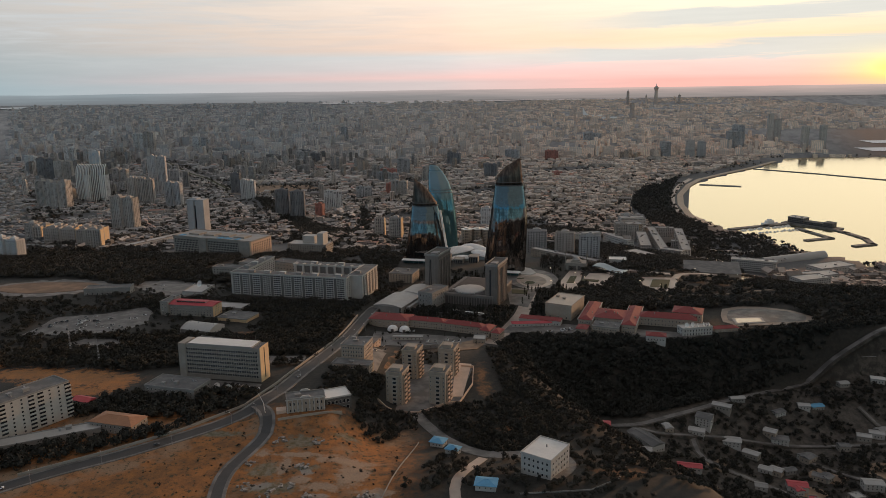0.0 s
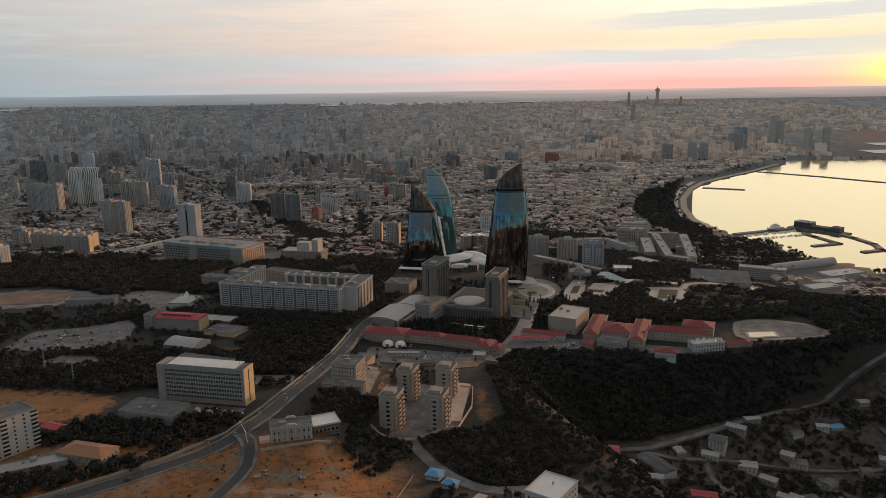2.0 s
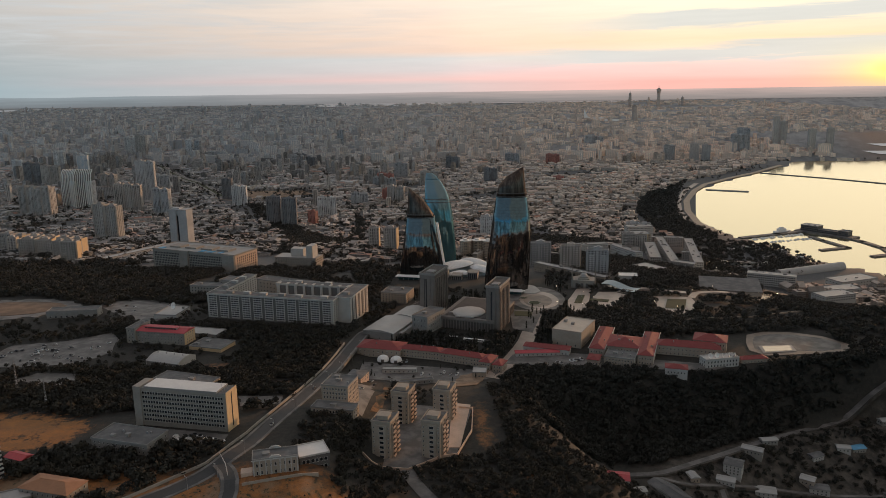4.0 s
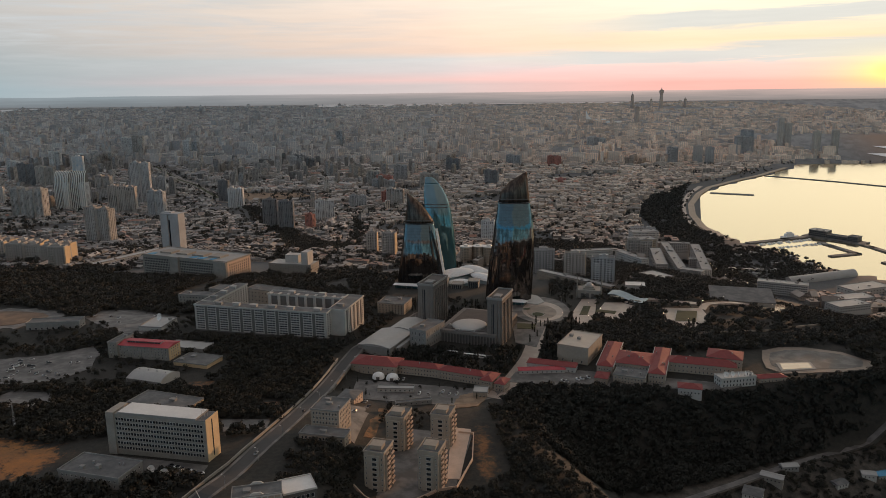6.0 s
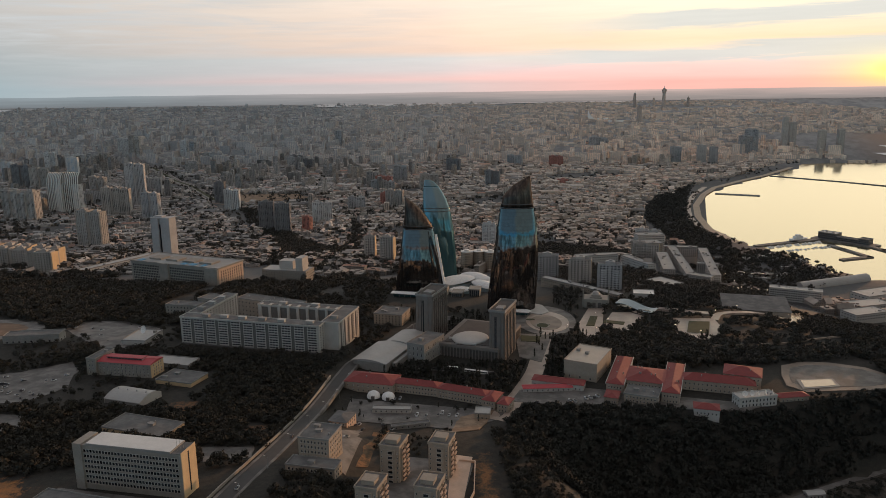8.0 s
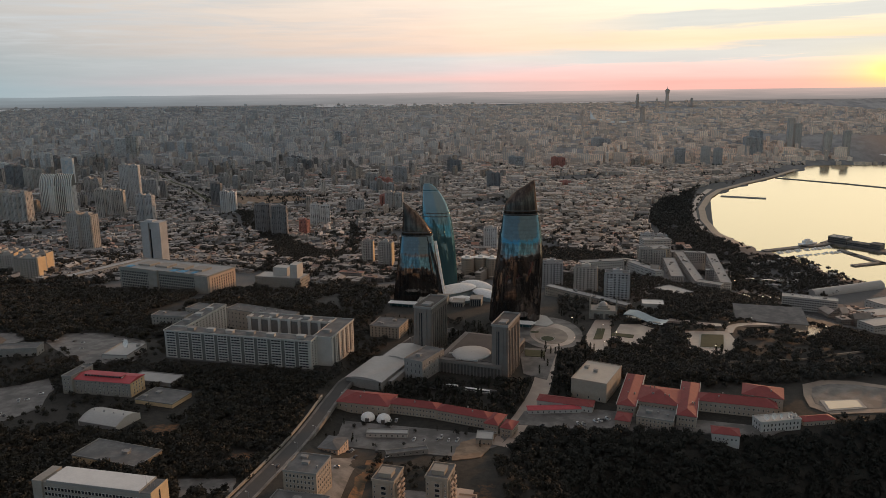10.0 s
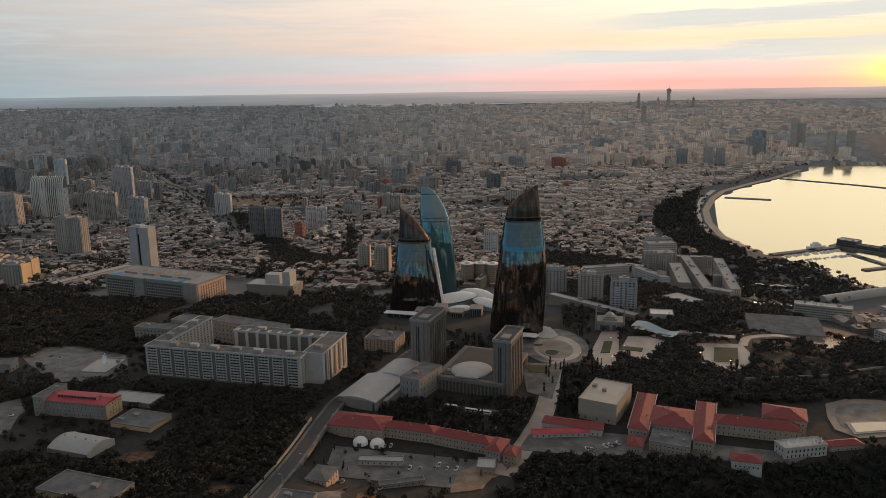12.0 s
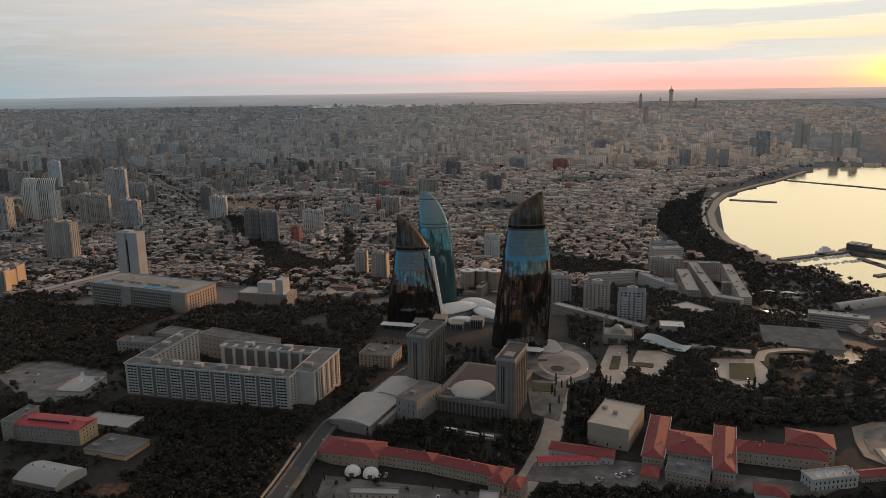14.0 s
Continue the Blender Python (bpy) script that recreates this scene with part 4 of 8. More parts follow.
def hip_house(name, at, turn, w, d, h, rise, label, wall="cream", roof="redroof", floors=2, bays=8, side=3, ww=1.2, wh=1.7, category="building", group="", gable=False, eave=.7, chimneys=0, parapet=False):
    t = thing(name, at, label, category, turn, group)
    s = Shape()
    s.box(0, w, 0, d, -5, h)
    s.box(-.15, w + .15, -.15, d + .15, h - .5, h)
    if gable:
        for x in (.02, w - .02):
            s.face([(x, 0, h), (x, d, h), (x, d / 2, h + rise * .96)])
    part("body", s, wall, t)
    s = Shape()
    q = 0 if gable else min(d / 2, w / 2)
    e = eave
    lo = [(-e, -e, h), (w + e, -e, h), (w + e, d + e, h), (-e, d + e, h)]
    if w >= d:
        ra, rb = (q - (e if gable else 0), d / 2, h + rise), (w - q + (e if gable else 0), d / 2, h + rise)
        up = [(x, y, z + .22) for x, y, z in lo]
        s.solid(lo + up + [ra, rb], [(0, 1, 5, 4), (1, 2, 6, 5), (2, 3, 7, 6), (3, 0, 4, 7), (4, 5, 9, 8), (6, 7, 8, 9), (5, 6, 9), (7, 4, 8), (3, 2, 1, 0)])
        s.box(ra[0], rb[0], d / 2 - .2, d / 2 + .2, h + rise - .12, h + rise + .12)
    else:
        ra, rb = (w / 2, q, h + rise), (w / 2, d - q, h + rise)
        up = [(x, y, z + .22) for x, y, z in lo]
        s.solid(lo + up + [ra, rb], [(0, 1, 5, 4), (1, 2, 6, 5), (2, 3, 7, 6), (3, 0, 4, 7), (4, 5, 8), (5, 6, 9, 8), (6, 7, 9), (7, 4, 8, 9), (3, 2, 1, 0)])
        s.box(w / 2 - .2, w / 2 + .2, ra[1], rb[1], h + rise - .12, h + rise + .12)
    cover = part("roof", s, roof, t)
    if parapet:
        for x in (-.9, w + .4):
            s = Shape()
            s.box(x, x + .5, -.9, d + .9, h - .4, h + .9)
            part("roof_edge", s, "white", cover, "thin white parapet along the eave")
    st = (h - .8) / floors
    windows(t, (0, 0), (w, 0), .2, floors, st, bays, ww, wh)
    if side:
        windows(t, (w, 0), (w, d), .2, floors, st, side, ww, wh)
        windows(t, (0, d), (0, 0), .2, floors, st, side, ww, wh)
    r = random.Random(len(label) + int(w * 10))
    for k in range(chimneys):
        s = Shape()
        x, y = r.uniform(.15, .85) * w, d * r.choice((.3, .7))
        s.box(x - .4, x + .4, y - .4, y + .4, h, h + rise * .7 + 1.0)
        s.box(x - .55, x + .55, y - .55, y + .55, h + rise * .7 + 1.0, h + rise * .7 + 1.25)
        part("chimney", s, "concrete", cover)
    return t


def panel_front(t):
    """Windows and stacks of dark loggias on the long front of the panel block."""
    rail = Shape()
    rail.box(-2.4, 2.4, -1.0, 0, 0, 1.05, 0)
    # dark panel above the rail is the shaded opening, done as colour
    rail.box(-2.3, 2.3, -.12, 0, 1.05, 2.5, 1)
    rail = rail.mesh("loggia", ["white", "window"])
    for k in range(26):
        x = 4 + k * 6.95
        for f in range(9):
            z = 1.0 + f * 3.1
            if k % 4 in (1, 2):
                part("loggia", rail, "", t).location = (x, 0, z)
            else:
                o = new("window", pane_mesh(1.7, 1.5))
                o.parent = t
                o.location = (x, 0, z + .9)


# long nine-storey housing block round a court
def housing_block():
    t = thing("apartment_block", (-318.6, 947.5, 8), "long pale nine-storey apartment block round a court", "apartment building", -12.2)
    H = 31.5
    bars = (("front_bar", 0, 163, 0, 15), ("left_wing", 0, 15, 15, 96), ("right_wing", 160, 179, 15, 75), ("rear_bar", 62, 160, 60, 75))
    for name, x0, x1, y0, y1 in bars:
        s = Shape()
        s.box(x0, x1, y0, y1, -7, H)
        body = part(name, s, "white", t)
        s = Shape()
        poly = [(x0 - .8, y0 - .8), (x1 + .8, y0 - .8), (x1 + .8, y1 + .8), (x0 - .8, y1 + .8)]
        s.prism(poly, H + (.02 if x0 else 0), H + .9 + (.02 if x0 else 0), 1, 0)
        parapet_roof(s, poly, H + .9, .7, .5, 1)
        part("roof", s, "greyroof white", t)
    # plinth with dark shop fronts
    s = Shape()
    s.box(-.6, 163.6, -.9, 0, -3, 3.2)
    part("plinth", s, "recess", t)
    # front: bays of windows between flat columns, grey for the shade of deep loggias
    n = 11
    bw = 163 / n
    strip_w = bw - 5.0
    band = Shape()
    band.box(-strip_w / 2, strip_w / 2, -.35, .0, 0, 1.25, 0)
    for k in range(4):
        x = -strip_w / 2 + strip_w * k / 3
        band.box(x - .22, x + .22, -.45, -.35, 0, 1.35, 1)
    band = band.mesh("window", ["window", "white"])
    ledge = Shape()
    ledge.box(-strip_w / 2 - .2, strip_w / 2 + .2, -.75, 0, 0, 1.15)
    ledge = ledge.mesh("balcony", ["white"])
    colm = Shape()
    colm.box(-1.7, 1.7, -.12, 0, 3.2, H - .4)
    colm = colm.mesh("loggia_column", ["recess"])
    st = (H - 4.2) / 10
    for k in range(n):
        cx = bw * (k + .5)
        if k:
            part("loggia_column", colm, "", t).location = (bw * k, 0, 0)
        for f in range(10):
            z = 3.6 + f * st
            part("balcony", ledge, "", t).location = (cx, 0, z)
            part("window", band, "", t).location = (cx, 0, z + 1.3)
    # side towards the street and the court
    for x, y0, y1 in ((163, 0, 15), (179, 17, 75)):
        windows(t, (x, y0), (x, y1), 3.4, 10, st, 2 if y1 < 20 else 9, 2.6, 1.3)
    s = Shape()
    for k in range(5):
        s.box(178.9, 179.5, 20 + k * 11, 23 + k * 11, 2, H - 1)
    part("stair_column", s, "recess", t)
    windows(t, (15, 20), (15, 96), 3.4, 10, st, 12, 3.2, 1.4, name="window")
    # court side of the rear bar: white fins between glazed bays
    for k in range(9):
        s = Shape()
        x = 64 + k * 11.6
        s.box(x, x + 3.0, 58.2, 60, 0, H + 1.2)
        s.prism([(x, 58.2), (x + 3, 58.2), (x + 3, 66), (x, 66)], H + 1.2, H + 2.0)
        part("fin", s, "white", t)
    for k in range(8):
        s = Shape()
        x = 64 + k * 11.6
        s.box(x + 3.1, x + 11.4, 59.6, 60, 0, H - 1)
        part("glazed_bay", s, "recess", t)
    for k, (x, y) in enumerate([(8, 30), (8, 52), (8, 74), (28, 7), (50, 8), (72, 7), (95, 8), (118, 7), (150, 8), (168, 30), (90, 68), (130, 68)]):
        s = Shape()
        s.box(x - 4, x + 4, y - 2.4, y + 2.4, H + .7, H + 3.6)
        s.box(x - 4.4, x + 4.4, y - 2.8, y + 2.8, H + 3.6, H + 3.95)
        part("stair_head", s, "paleroof" if k % 3 else "concrete", t)
    return t


housing_block()


# broad office slab near the road
def office_slab():
    t = thing("office_building", (-257, 611.5, 31.5), "eight-storey concrete office slab with a pale flat roof", "office building", -10.7)
    W, D, H = 77, 16, 31
    s = Shape()
    s.box(0, W, 0, D, -6, H - 1)
    part("body", s, "panel", t)
    s = Shape()
    s.box(-.3, 6, -1.2, D, -4, H)
    part("stair_tower", s, "panel", t)
    # the sun's warmth on this end is put into the ochre
    s = Shape()
    s.box(W - .2, W + .25, -.2, D + .2, -4, H)
    part("end_wall", s, "ochre", t, "end wall coloured for the low sun on it")
    s = Shape()
    s.box(W + .25, W + .4, 7, 8.2, 2, H - 2)
    part("stair_window", s, "window", t)
    s = Shape()
    s.box(9, W - 7, -.6, D + .4, H - 1, H + .4, 1)
    s.box(9.4, W - 7.4, -.3, D, H + .4, H + .55, 0)
    part("roof", s, "whiteroof concrete", t, "pale sheet roof")
    s = Shape()
    s.box(W - 7, W + .1, 0, D, H - 1, H - .6)
    part("roof_terrace", s, "greyroof", t)
    s = Shape()
    for k in range(3):
        s.tube((W - 5 + k, 4 + k * 2, H - .6), (W - 5 + k, 4 + k * 2, H + 8 - 2 * k), .12, .06, 6)
    part("mast", s, "steel", t)
    for f in range(7):
        s = Shape()
        s.box(6, W - 2, -.45, 0, 3.4 + f * 3.6 - 1.0, 3.4 + f * 3.6)
        part("spandrel", s, "panel", t)
        for k in range(30):
            o = new("window", pane_mesh(1.95, 2.0, False))
            o.parent = t
            o.location = (7.6 + k * 2.27, -.06, 3.5 + f * 3.6)
    return t


office_slab()
flat_house("annex_building", (-272, 570, 32), -14, 47, 24, 7.6, "low grey office annex in front of the slab", "concrete", floors=2, bays=12, side=5, clutter=5, seed=4)


# slim apartment towers in pairs
def slim_tower(at, turn, H, label):
    t = thing("apartment_tower", at, label, "apartment building", turn, "slim stone apartment towers")
    W, D = 14.5, 19
    s = Shape()
    s.box(0, W, 0, D, -6, H)
    part("body", s, "cream", t)
    for x0, x1, y0, y1, z1 in ((3, W - 3, -.9, 0, H - 2), (W, W + 1.2, 3, 8, H - 1.5), (W, W + 1.2, 11, 16, H - 1.5)):
        s = Shape()
        s.box(x0, x1, y0, y1, -6, z1)
        part("bay", s, "cream", t)
    s = Shape()
    poly = [(-.5, -.5), (W + .5, -.5), (W + .5, D + .5), (-.5, D + .5)]
    s.prism(poly, H, H + .5, 1, 0)
    parapet_roof(s, poly, H + .5, .9, .5, 1)
    cover = part("roof", s, "greyroof cream", t)
    s = Shape()
    s.box(3, W - 3, 4, 12, H + .3, H + 3.4)
    s.box(2.6, W - 2.6, 3.6, 12.4, H + 3.4, H + 3.8)
    part("stair_head", s, "cream", cover)
    n = 7
    st = (H - 2.5) / n
    for f in range(n):
        o = new("window", pane_mesh(3.4, 2.1))
        o.parent = t
        o.location = (W * .55, -.96, 1.2 + f * st)
        for x in (1.5, W - 1.5):
            o = new("window", pane_mesh(.9, 1.4))
            o.parent = t
            o.location = (x, -.06, 1.4 + f * st)
    for y0 in (3, 11):
        for f in range(n):
            # peach, not the body's cream: sunlight on this side put into the colour
            b = Shape()
            b.box(W + 1.2, W + 2.3, y0 + .2, y0 + 4.8, 1.0 + f * st, 2.1 + f * st)
            part("balcony", b, "peach", t)
            b = Shape()
            b.box(W + 1.15, W + 1.35, y0 + .5, y0 + 4.5, 2.1 + f * st, 3.9 + f * st)
            part("window", b, "window", t)
    windows(t, (W, 8.4), (W, 10.6), .4, n, st, 1, 1.3, 1.7, .3)
    return t


for x, y, z, h in ((-73.5, 597, 11, 29), (-36.5, 598, 11, 29), (-65, 656, 10, 28), (-31, 660, 10, 28)):
    slim_tower((x, y, z), -14, h, "slim seven-storey cream stone apartment tower with a roof cabin")

flat_house("school_building", (-122, 655, 25), -12, 23, 24, 19.5, "five-storey cream stone building with a lower front wing", "cream", floors=5, bays=8, side=7, ww=1.3, wh=1.9, clutter=3, seed=8)
flat_house("low_wing", (-128, 640, 20), -12, 36, 13, 12, "two-storey cream front wing with tall dark windows", "cream", floors=3, bays=12, side=3, ww=1.6, wh=1.9, clutter=1, seed=9)
yard("school_yard", [(-108, 712), (-92, 745), (-86, 728), (-88, 645), (-98, 650)], "lot", "fenced yard beside the stone school", .5)
yard("dirt_yard", [(-17, 738), (7, 744), (21, 796), (-10, 777)], "dirt", "bare brown earth yard", .7, 3.0)
yard("scrub_strip", [(-84, 663), (-81, 736), (-68, 741), (-76, 670)], "bank", "dry orange scrub beside the fence", .45, 4.0)
yard("terrace_court", [(-17, 612), (-16, 694), (0, 690), (-8, 612)], "peach", "pinkish paved terrace along the parapet", .9)
hip_house("grey_house", (-118, 742, 9), -14, 16, 20, 7, 2.2, "grey house with a peach wall beside the yard", "peach", "greyroof", 2, 4, 4)
flat_house("low_shed", (-88, 786, 2.3), -2, 34, 8, 3.5, "long low pale shed along the yard wall", "white", "paleroof", floors=1, bays=7, side=1, clutter=0)
flat_house("low_shed", (-66, 744, 6), 15, 32, 6, 3.2, "narrow grey shed with a flat roof", "concrete", "greyroof", floors=1, bays=6, side=1, clutter=0)
flat_house("gate_house", (2, 773, 2.5), -6, 13, 14, 5.5, "small cream gate house with a flat roof", "cream", "paleroof", floors=1, bays=3, side=3, clutter=0)
flat_house("barn", (-291, 710, 19), -17, 58, 26, 6.0, "low grey barn with a flat bitumen roof", "ochre", "greyroof", floors=1, bays=8, side=3, clutter=3, seed=33)
flat_house("villa", (-141, 523, 36), 15, 29, 13, 11.5, "two-storey cream stone villa with pilasters and a parapet", "cream", floors=2, bays=9, side=4, ww=1.3, wh=2.4, clutter=1, seed=3, category="house")
t = scene.objects["villa"]
for x in (.5, 4.4, 8.3, 11.6, 17.4, 20.7, 24.6, 28.5):
    s = Shape()
    s.box(x - .35, x + .35, -.45, 0, -4, 11.2)
    s.box(x - .5, x + .5, -.6, 0, 10.5, 11.2)
    part("pilaster", s, "white", t)
s = Shape()
s.solid([(10.5, -.5, 12.6), (18.5, -.5, 12.6), (18.5, .6, 12.6), (10.5, .6, 12.6), (12.2, -.5, 14.1), (16.8, -.5, 14.1), (16.8, .6, 14.1), (12.2, .6, 14.1)], [(0, 1, 5, 4), (1, 2, 6, 5), (2, 3, 7, 6), (3, 0, 4, 7), (4, 5, 6, 7)])
part("pediment", s, "white", t, "stepped white pediment")
s = Shape()
s.solid([(10.5, 12.4, 12.6), (18.5, 12.4, 12.6), (18.5, 13.5, 12.6), (10.5, 13.5, 12.6), (12.2, 12.4, 14.1), (16.8, 12.4, 14.1), (16.8, 13.5, 14.1), (12.2, 13.5, 14.1)], [(0, 1, 5, 4), (1, 2, 6, 5), (2, 3, 7, 6), (3, 0, 4, 7), (4, 5, 6, 7)])
part("pediment", s, "white", t)
s = Shape()
s.box(-.8, 29.8, -.8, -.3, 11.3, 11.85)
part("cornice", s, "white", t)
s = Shape()
s.box(-8, -.5, 1, 8, -4, 3.2)
part("side_lodge", s, "peach", t)
flat_house("glass_pavilion", (-114, 538, 30), 25, 20.5, 18, 11.5, "pavilion with a white roof and dark glazed walls", "darkwall", "whiteroof", floors=2, bays=6, side=5, ww=2.2, wh=2.6, lip="white", clutter=0, category="house")
flat_house("villa_house", (32.5, 450, 26), -33, 22, 27, 17.5, "white four-storey house with balconies above a garden", "white", "whiteroof", floors=4, bays=6, side=6, ww=1.5, wh=1.8, lip="white", clutter=1, seed=12, category="house")
flat_house("panel_block", (-408, 377, 31.5), 57.3, 179, 21, 29, "nine-storey pale concrete panel apartment block", "white", floors=9, bays=30, side=4, ww=1.5, wh=1.5, clutter=9, seed=21, category="apartment building", sides="r")
panel_front(scene.objects["panel_block"])
hip_house("low_house", (-285, 503, 32), -14, 37, 18, 7.5, 3.0, "low house with an orange sheet roof", "panel", "orangeroof", 2, 9, 4)
hip_house("shed", (-322, 548, 32), -20, 16, 9, 4.5, 2.0, "small shed with a red metal roof", "panel", "redmetal", 1, 4, 1, gable=True)
flat_house("storehouse", (-332, 466, 32), 28, 66, 14, 4.5, "long low grey storehouse by the road", "concrete", "paleroof", floors=1, bays=9, side=2, clutter=2, seed=5)

# yards to the west
t = hip_house("school_house", (-366, 853, 9), -10, 58, 22, 16.0, 2.6, "five-storey grey school with an ochre end wall and crimson roof", "panel", "redmetal", 5, 14, 5, gable=True)
# ochre sheet on the grey body: low sunlight as colour
s = Shape()
s.box(58, 58.4, .5, 21.5, -5, 15.6)
part("end_wall", s, "ochre", t, "end wall with the low sunlight put into its ochre")
s = Shape()
s.box(7, 46, 6.2, 13, 16.5, 19.4)
roof_lantern = part("clerestory", s, "white", t, "raised white window strip along the roof")
s = Shape()
for k in range(12):
    s.box(8 + k * 3.15, 10.4 + k * 3.15, 6.05, 6.2, 17.6, 19.0)
part("glazing", s, "window", roof_lantern, kind="stuff")
s = Shape()
s.box(6.4, 46.6, 5.6, 13.6, 19.4, 19.8)
part("cap", s, "redmetal", roof_lantern)
windows(t, (58.4, 2), (58.4, 20), .2, 5, 3.0, 4, 1.2, 1.7)
flat_house("school_wing", (-376, 852, 9), -10, 10, 30, 19, "grey stair wing at the end of the school", "panel", floors=5, bays=2, side=6, clutter=1, seed=6)
def barrel_hall(at, turn, W, D, h, rise, label):
    """A hall with a rounded sheet roof between two upright gable walls."""
    t = thing("barrel_hall", at, label, "hall", turn)
    s = Shape()
    s.box(0, W, 0, D, -5, h)
    part("body", s, "concrete", t)
    n = 12
    prof = [(-.5 + (D + 1) * k / n, h + rise * math.sin(math.pi * k / n)) for k in range(n + 1)]
    s = Shape()
    rim = prof + [(y, z - .4) for y, z in reversed(prof)]
    m = len(rim)
    s.solid([(0, y, z) for y, z in rim] + [(W, y, z) for y, z in rim], [((i + 1) % m, i, m + i, m + (i + 1) % m) for i in range(m)])
    roof = part("roof", s, "paleroof", t, "rounded pale sheet roof")
    for k in range(4):
        s = Shape()
        s.tube((4 + k * (W - 8) / 3, D / 2, h + rise - .2), (4 + k * (W - 8) / 3, D / 2, h + rise + 1.3), .5, .5, 8)
        part("roof_vent", s, "steel", roof)
    for x in (-.4, W):
        s = Shape()
        ring = [(y, z + .35) for y, z in prof]
        a0, b0 = [(x, y, z) for y, z in ring] + [(x, D + .5, -5), (x, -.5, -5)], [(x + .4, y, z) for y, z in ring] + [(x + .4, D + .5, -5), (x + .4, -.5, -5)]
        m = len(a0)
        s.solid(a0 + b0, [tuple(range(m)), tuple(range(2 * m - 1, m - 1, -1))] + [(i, m + i, m + (i + 1) % m, (i + 1) % m) for i in range(m)])
        part("gable_wall", s, "white", t, "white rounded end wall")
    windows(t, (0, 0), (W, 0), 0, 1, 4, 7, 1.8, 1.8)
    return t


barrel_hall((-325, 783, 11), -17, 38, 27, 6.5, 4.0, "pale hall with a rounded roof and a white end wall")
flat_house("grey_shed", (-299, 830, 9), -16, 39, 27, 6.5, "flat grey shed among the trees", "ochre", "greyroof", floors=1, bays=5, side=2, clutter=2, seed=31)
flat_house("grey_shed", (-328, 880, 8), -13, 46, 21, 5.5, "low shed with a pale sheet roof", "concrete", "paleroof", floors=1, bays=6, side=2, clutter=0)
flat_house("dish_house", (-384, 942, 8), -6, 28, 38, 7.0, "low white-roofed service house", "white", "paleroof", floors=1, bays=5, side=5, clutter=1, seed=2)
flat_house("sports_hall", (-519, 945, 9), 8, 60, 18, 9.0, "long grey sports hall beside the running track", "concrete", "greyroof", floors=1, bays=9, side=2, ww=2.5, wh=2.2, clutter=0)
flat_house("office_house", (-356, 1100, -2), -20, 72, 24, 19, "grey five-storey office house among dark trees", "panel", floors=4, bays=14, side=5, clutter=2, seed=15)
flat_house("office_house", (-296, 1073, -2), -24, 92, 22, 27, "cream office house with a stepped roof line", "cream", floors=5, bays=16, side=5, clutter=4, seed=17)
flat_house("office_house", (-390, 1078, -2), -10, 44, 18, 17, "grey four-storey office house", "panel", floors=4, bays=9, side=4, clutter=1, seed=18)
flat_house("town_house", (-119, 1043, 0), -14, 36, 32, 13.5, "four-storey cream stone town house", "cream", floors=4, bays=8, side=6, clutter=3, seed=19)


# ministry with a white tower
def ministry():
    t = thing("government_building", (-556, 1347, -24), "wide white office building with a tall plain tower behind", "office building", -20.5)
    W, D, H = 175, 62, 33
    s = Shape()
    s.box(0, W, 0, D, -14, H)
    part("body", s, "panel", t)
    # peach end sheet: sunlight on this side, put into the colour
    s = Shape()
    s.box(W, W + .5, 1, D - 1, -10, H - .5)
    part("end_wall", s, "peach", t)
    poly = [(-1, -1), (W + 1, -1), (W + 1, D + 1), (-1, D + 1)]
    s = Shape()
    s.prism(poly, H, H + 1.2, 1, 0)
    parapet_roof(s, poly, H + 1.2, 1.0, .8, 1)
    part("roof", s, "hallroof panel", t)
    for x0, x1 in ((8, 18), (96, 106), (112, 124), (136, 143)):
        s = Shape()
        s.box(x0, x1, 5, 16, H + 1.1, H + 1.9)
        part("skylight", s, "blueroof", t, "blue roof light")
    for x0, x1, z1 in ((60, 78, H + 2), (150, W, H + 1)):
        s = Shape()
        s.box(x0, x1, -3, 0, -12, z1)
        part("portal", s, "panel", t)
    windows(t, (2, 0), (60, 0), 0, 7, 4.3, 16, 2.0, 2.6)
    windows(t, (78, 0), (150, 0), 0, 7, 4.3, 20, 2.0, 2.6)
    windows(t, (W + .5, 3), (W + .5, D - 3), 4, 6, 4.3, 10, 2.0, 2.6)
    for k in range(4):
        s = Shape()
        s.box(22 + 34 * k, 46 + 34 * k, 18, 40, H + .6, H + 4)
        part("roof_cabin", s, "panel", t)
    return t


ministry()
t = thing("tower_building", (-580, 1488, -40), "plain white office tower with one dark vertical slot", "office tower", -14)
s = Shape()
s.box(0, 15.5, 0, 20, -14, 95)
s.box(20.5, 39, 0, 20, -14, 95)
s.box(15.5, 20.5, 2.5, 20, -14, 95)
s.box(-.6, 39.6, -.6, 20.6, 95, 96.5)
part("body", s, "plaster_grey", t)
s = Shape()
s.box(16.3, 19.7, 1.9, 2.5, 10, 84)
part("window", s, "window", t)
s = Shape()
s.box(6, 22, 4, 16, 96.5, 99)
part("roof_cabin", s, "plaster_grey", t)
flat_house("side_wing", (-702, 1440, -42), -30, 18, 150, 14, "long low pale wing behind the white office", "plaster_white", "paleroof", floors=3, bays=4, side=26, clutter=4, seed=26)
t = flat_house("clinic_building", (-345, 1360, -32), -12, 78, 34, 22, "white stepped clinic building in dark park", "panel", "paleroof", floors=5, bays=16, side=7, clutter=6, seed=25)
s = Shape()
s.box(26, 50, 12, 30, 22, 36)
part("upper_block", s, "white", t)
s = Shape()
s.box(60, 72, 2, 24, 22, 44)
part("upper_block", s, "white", t)


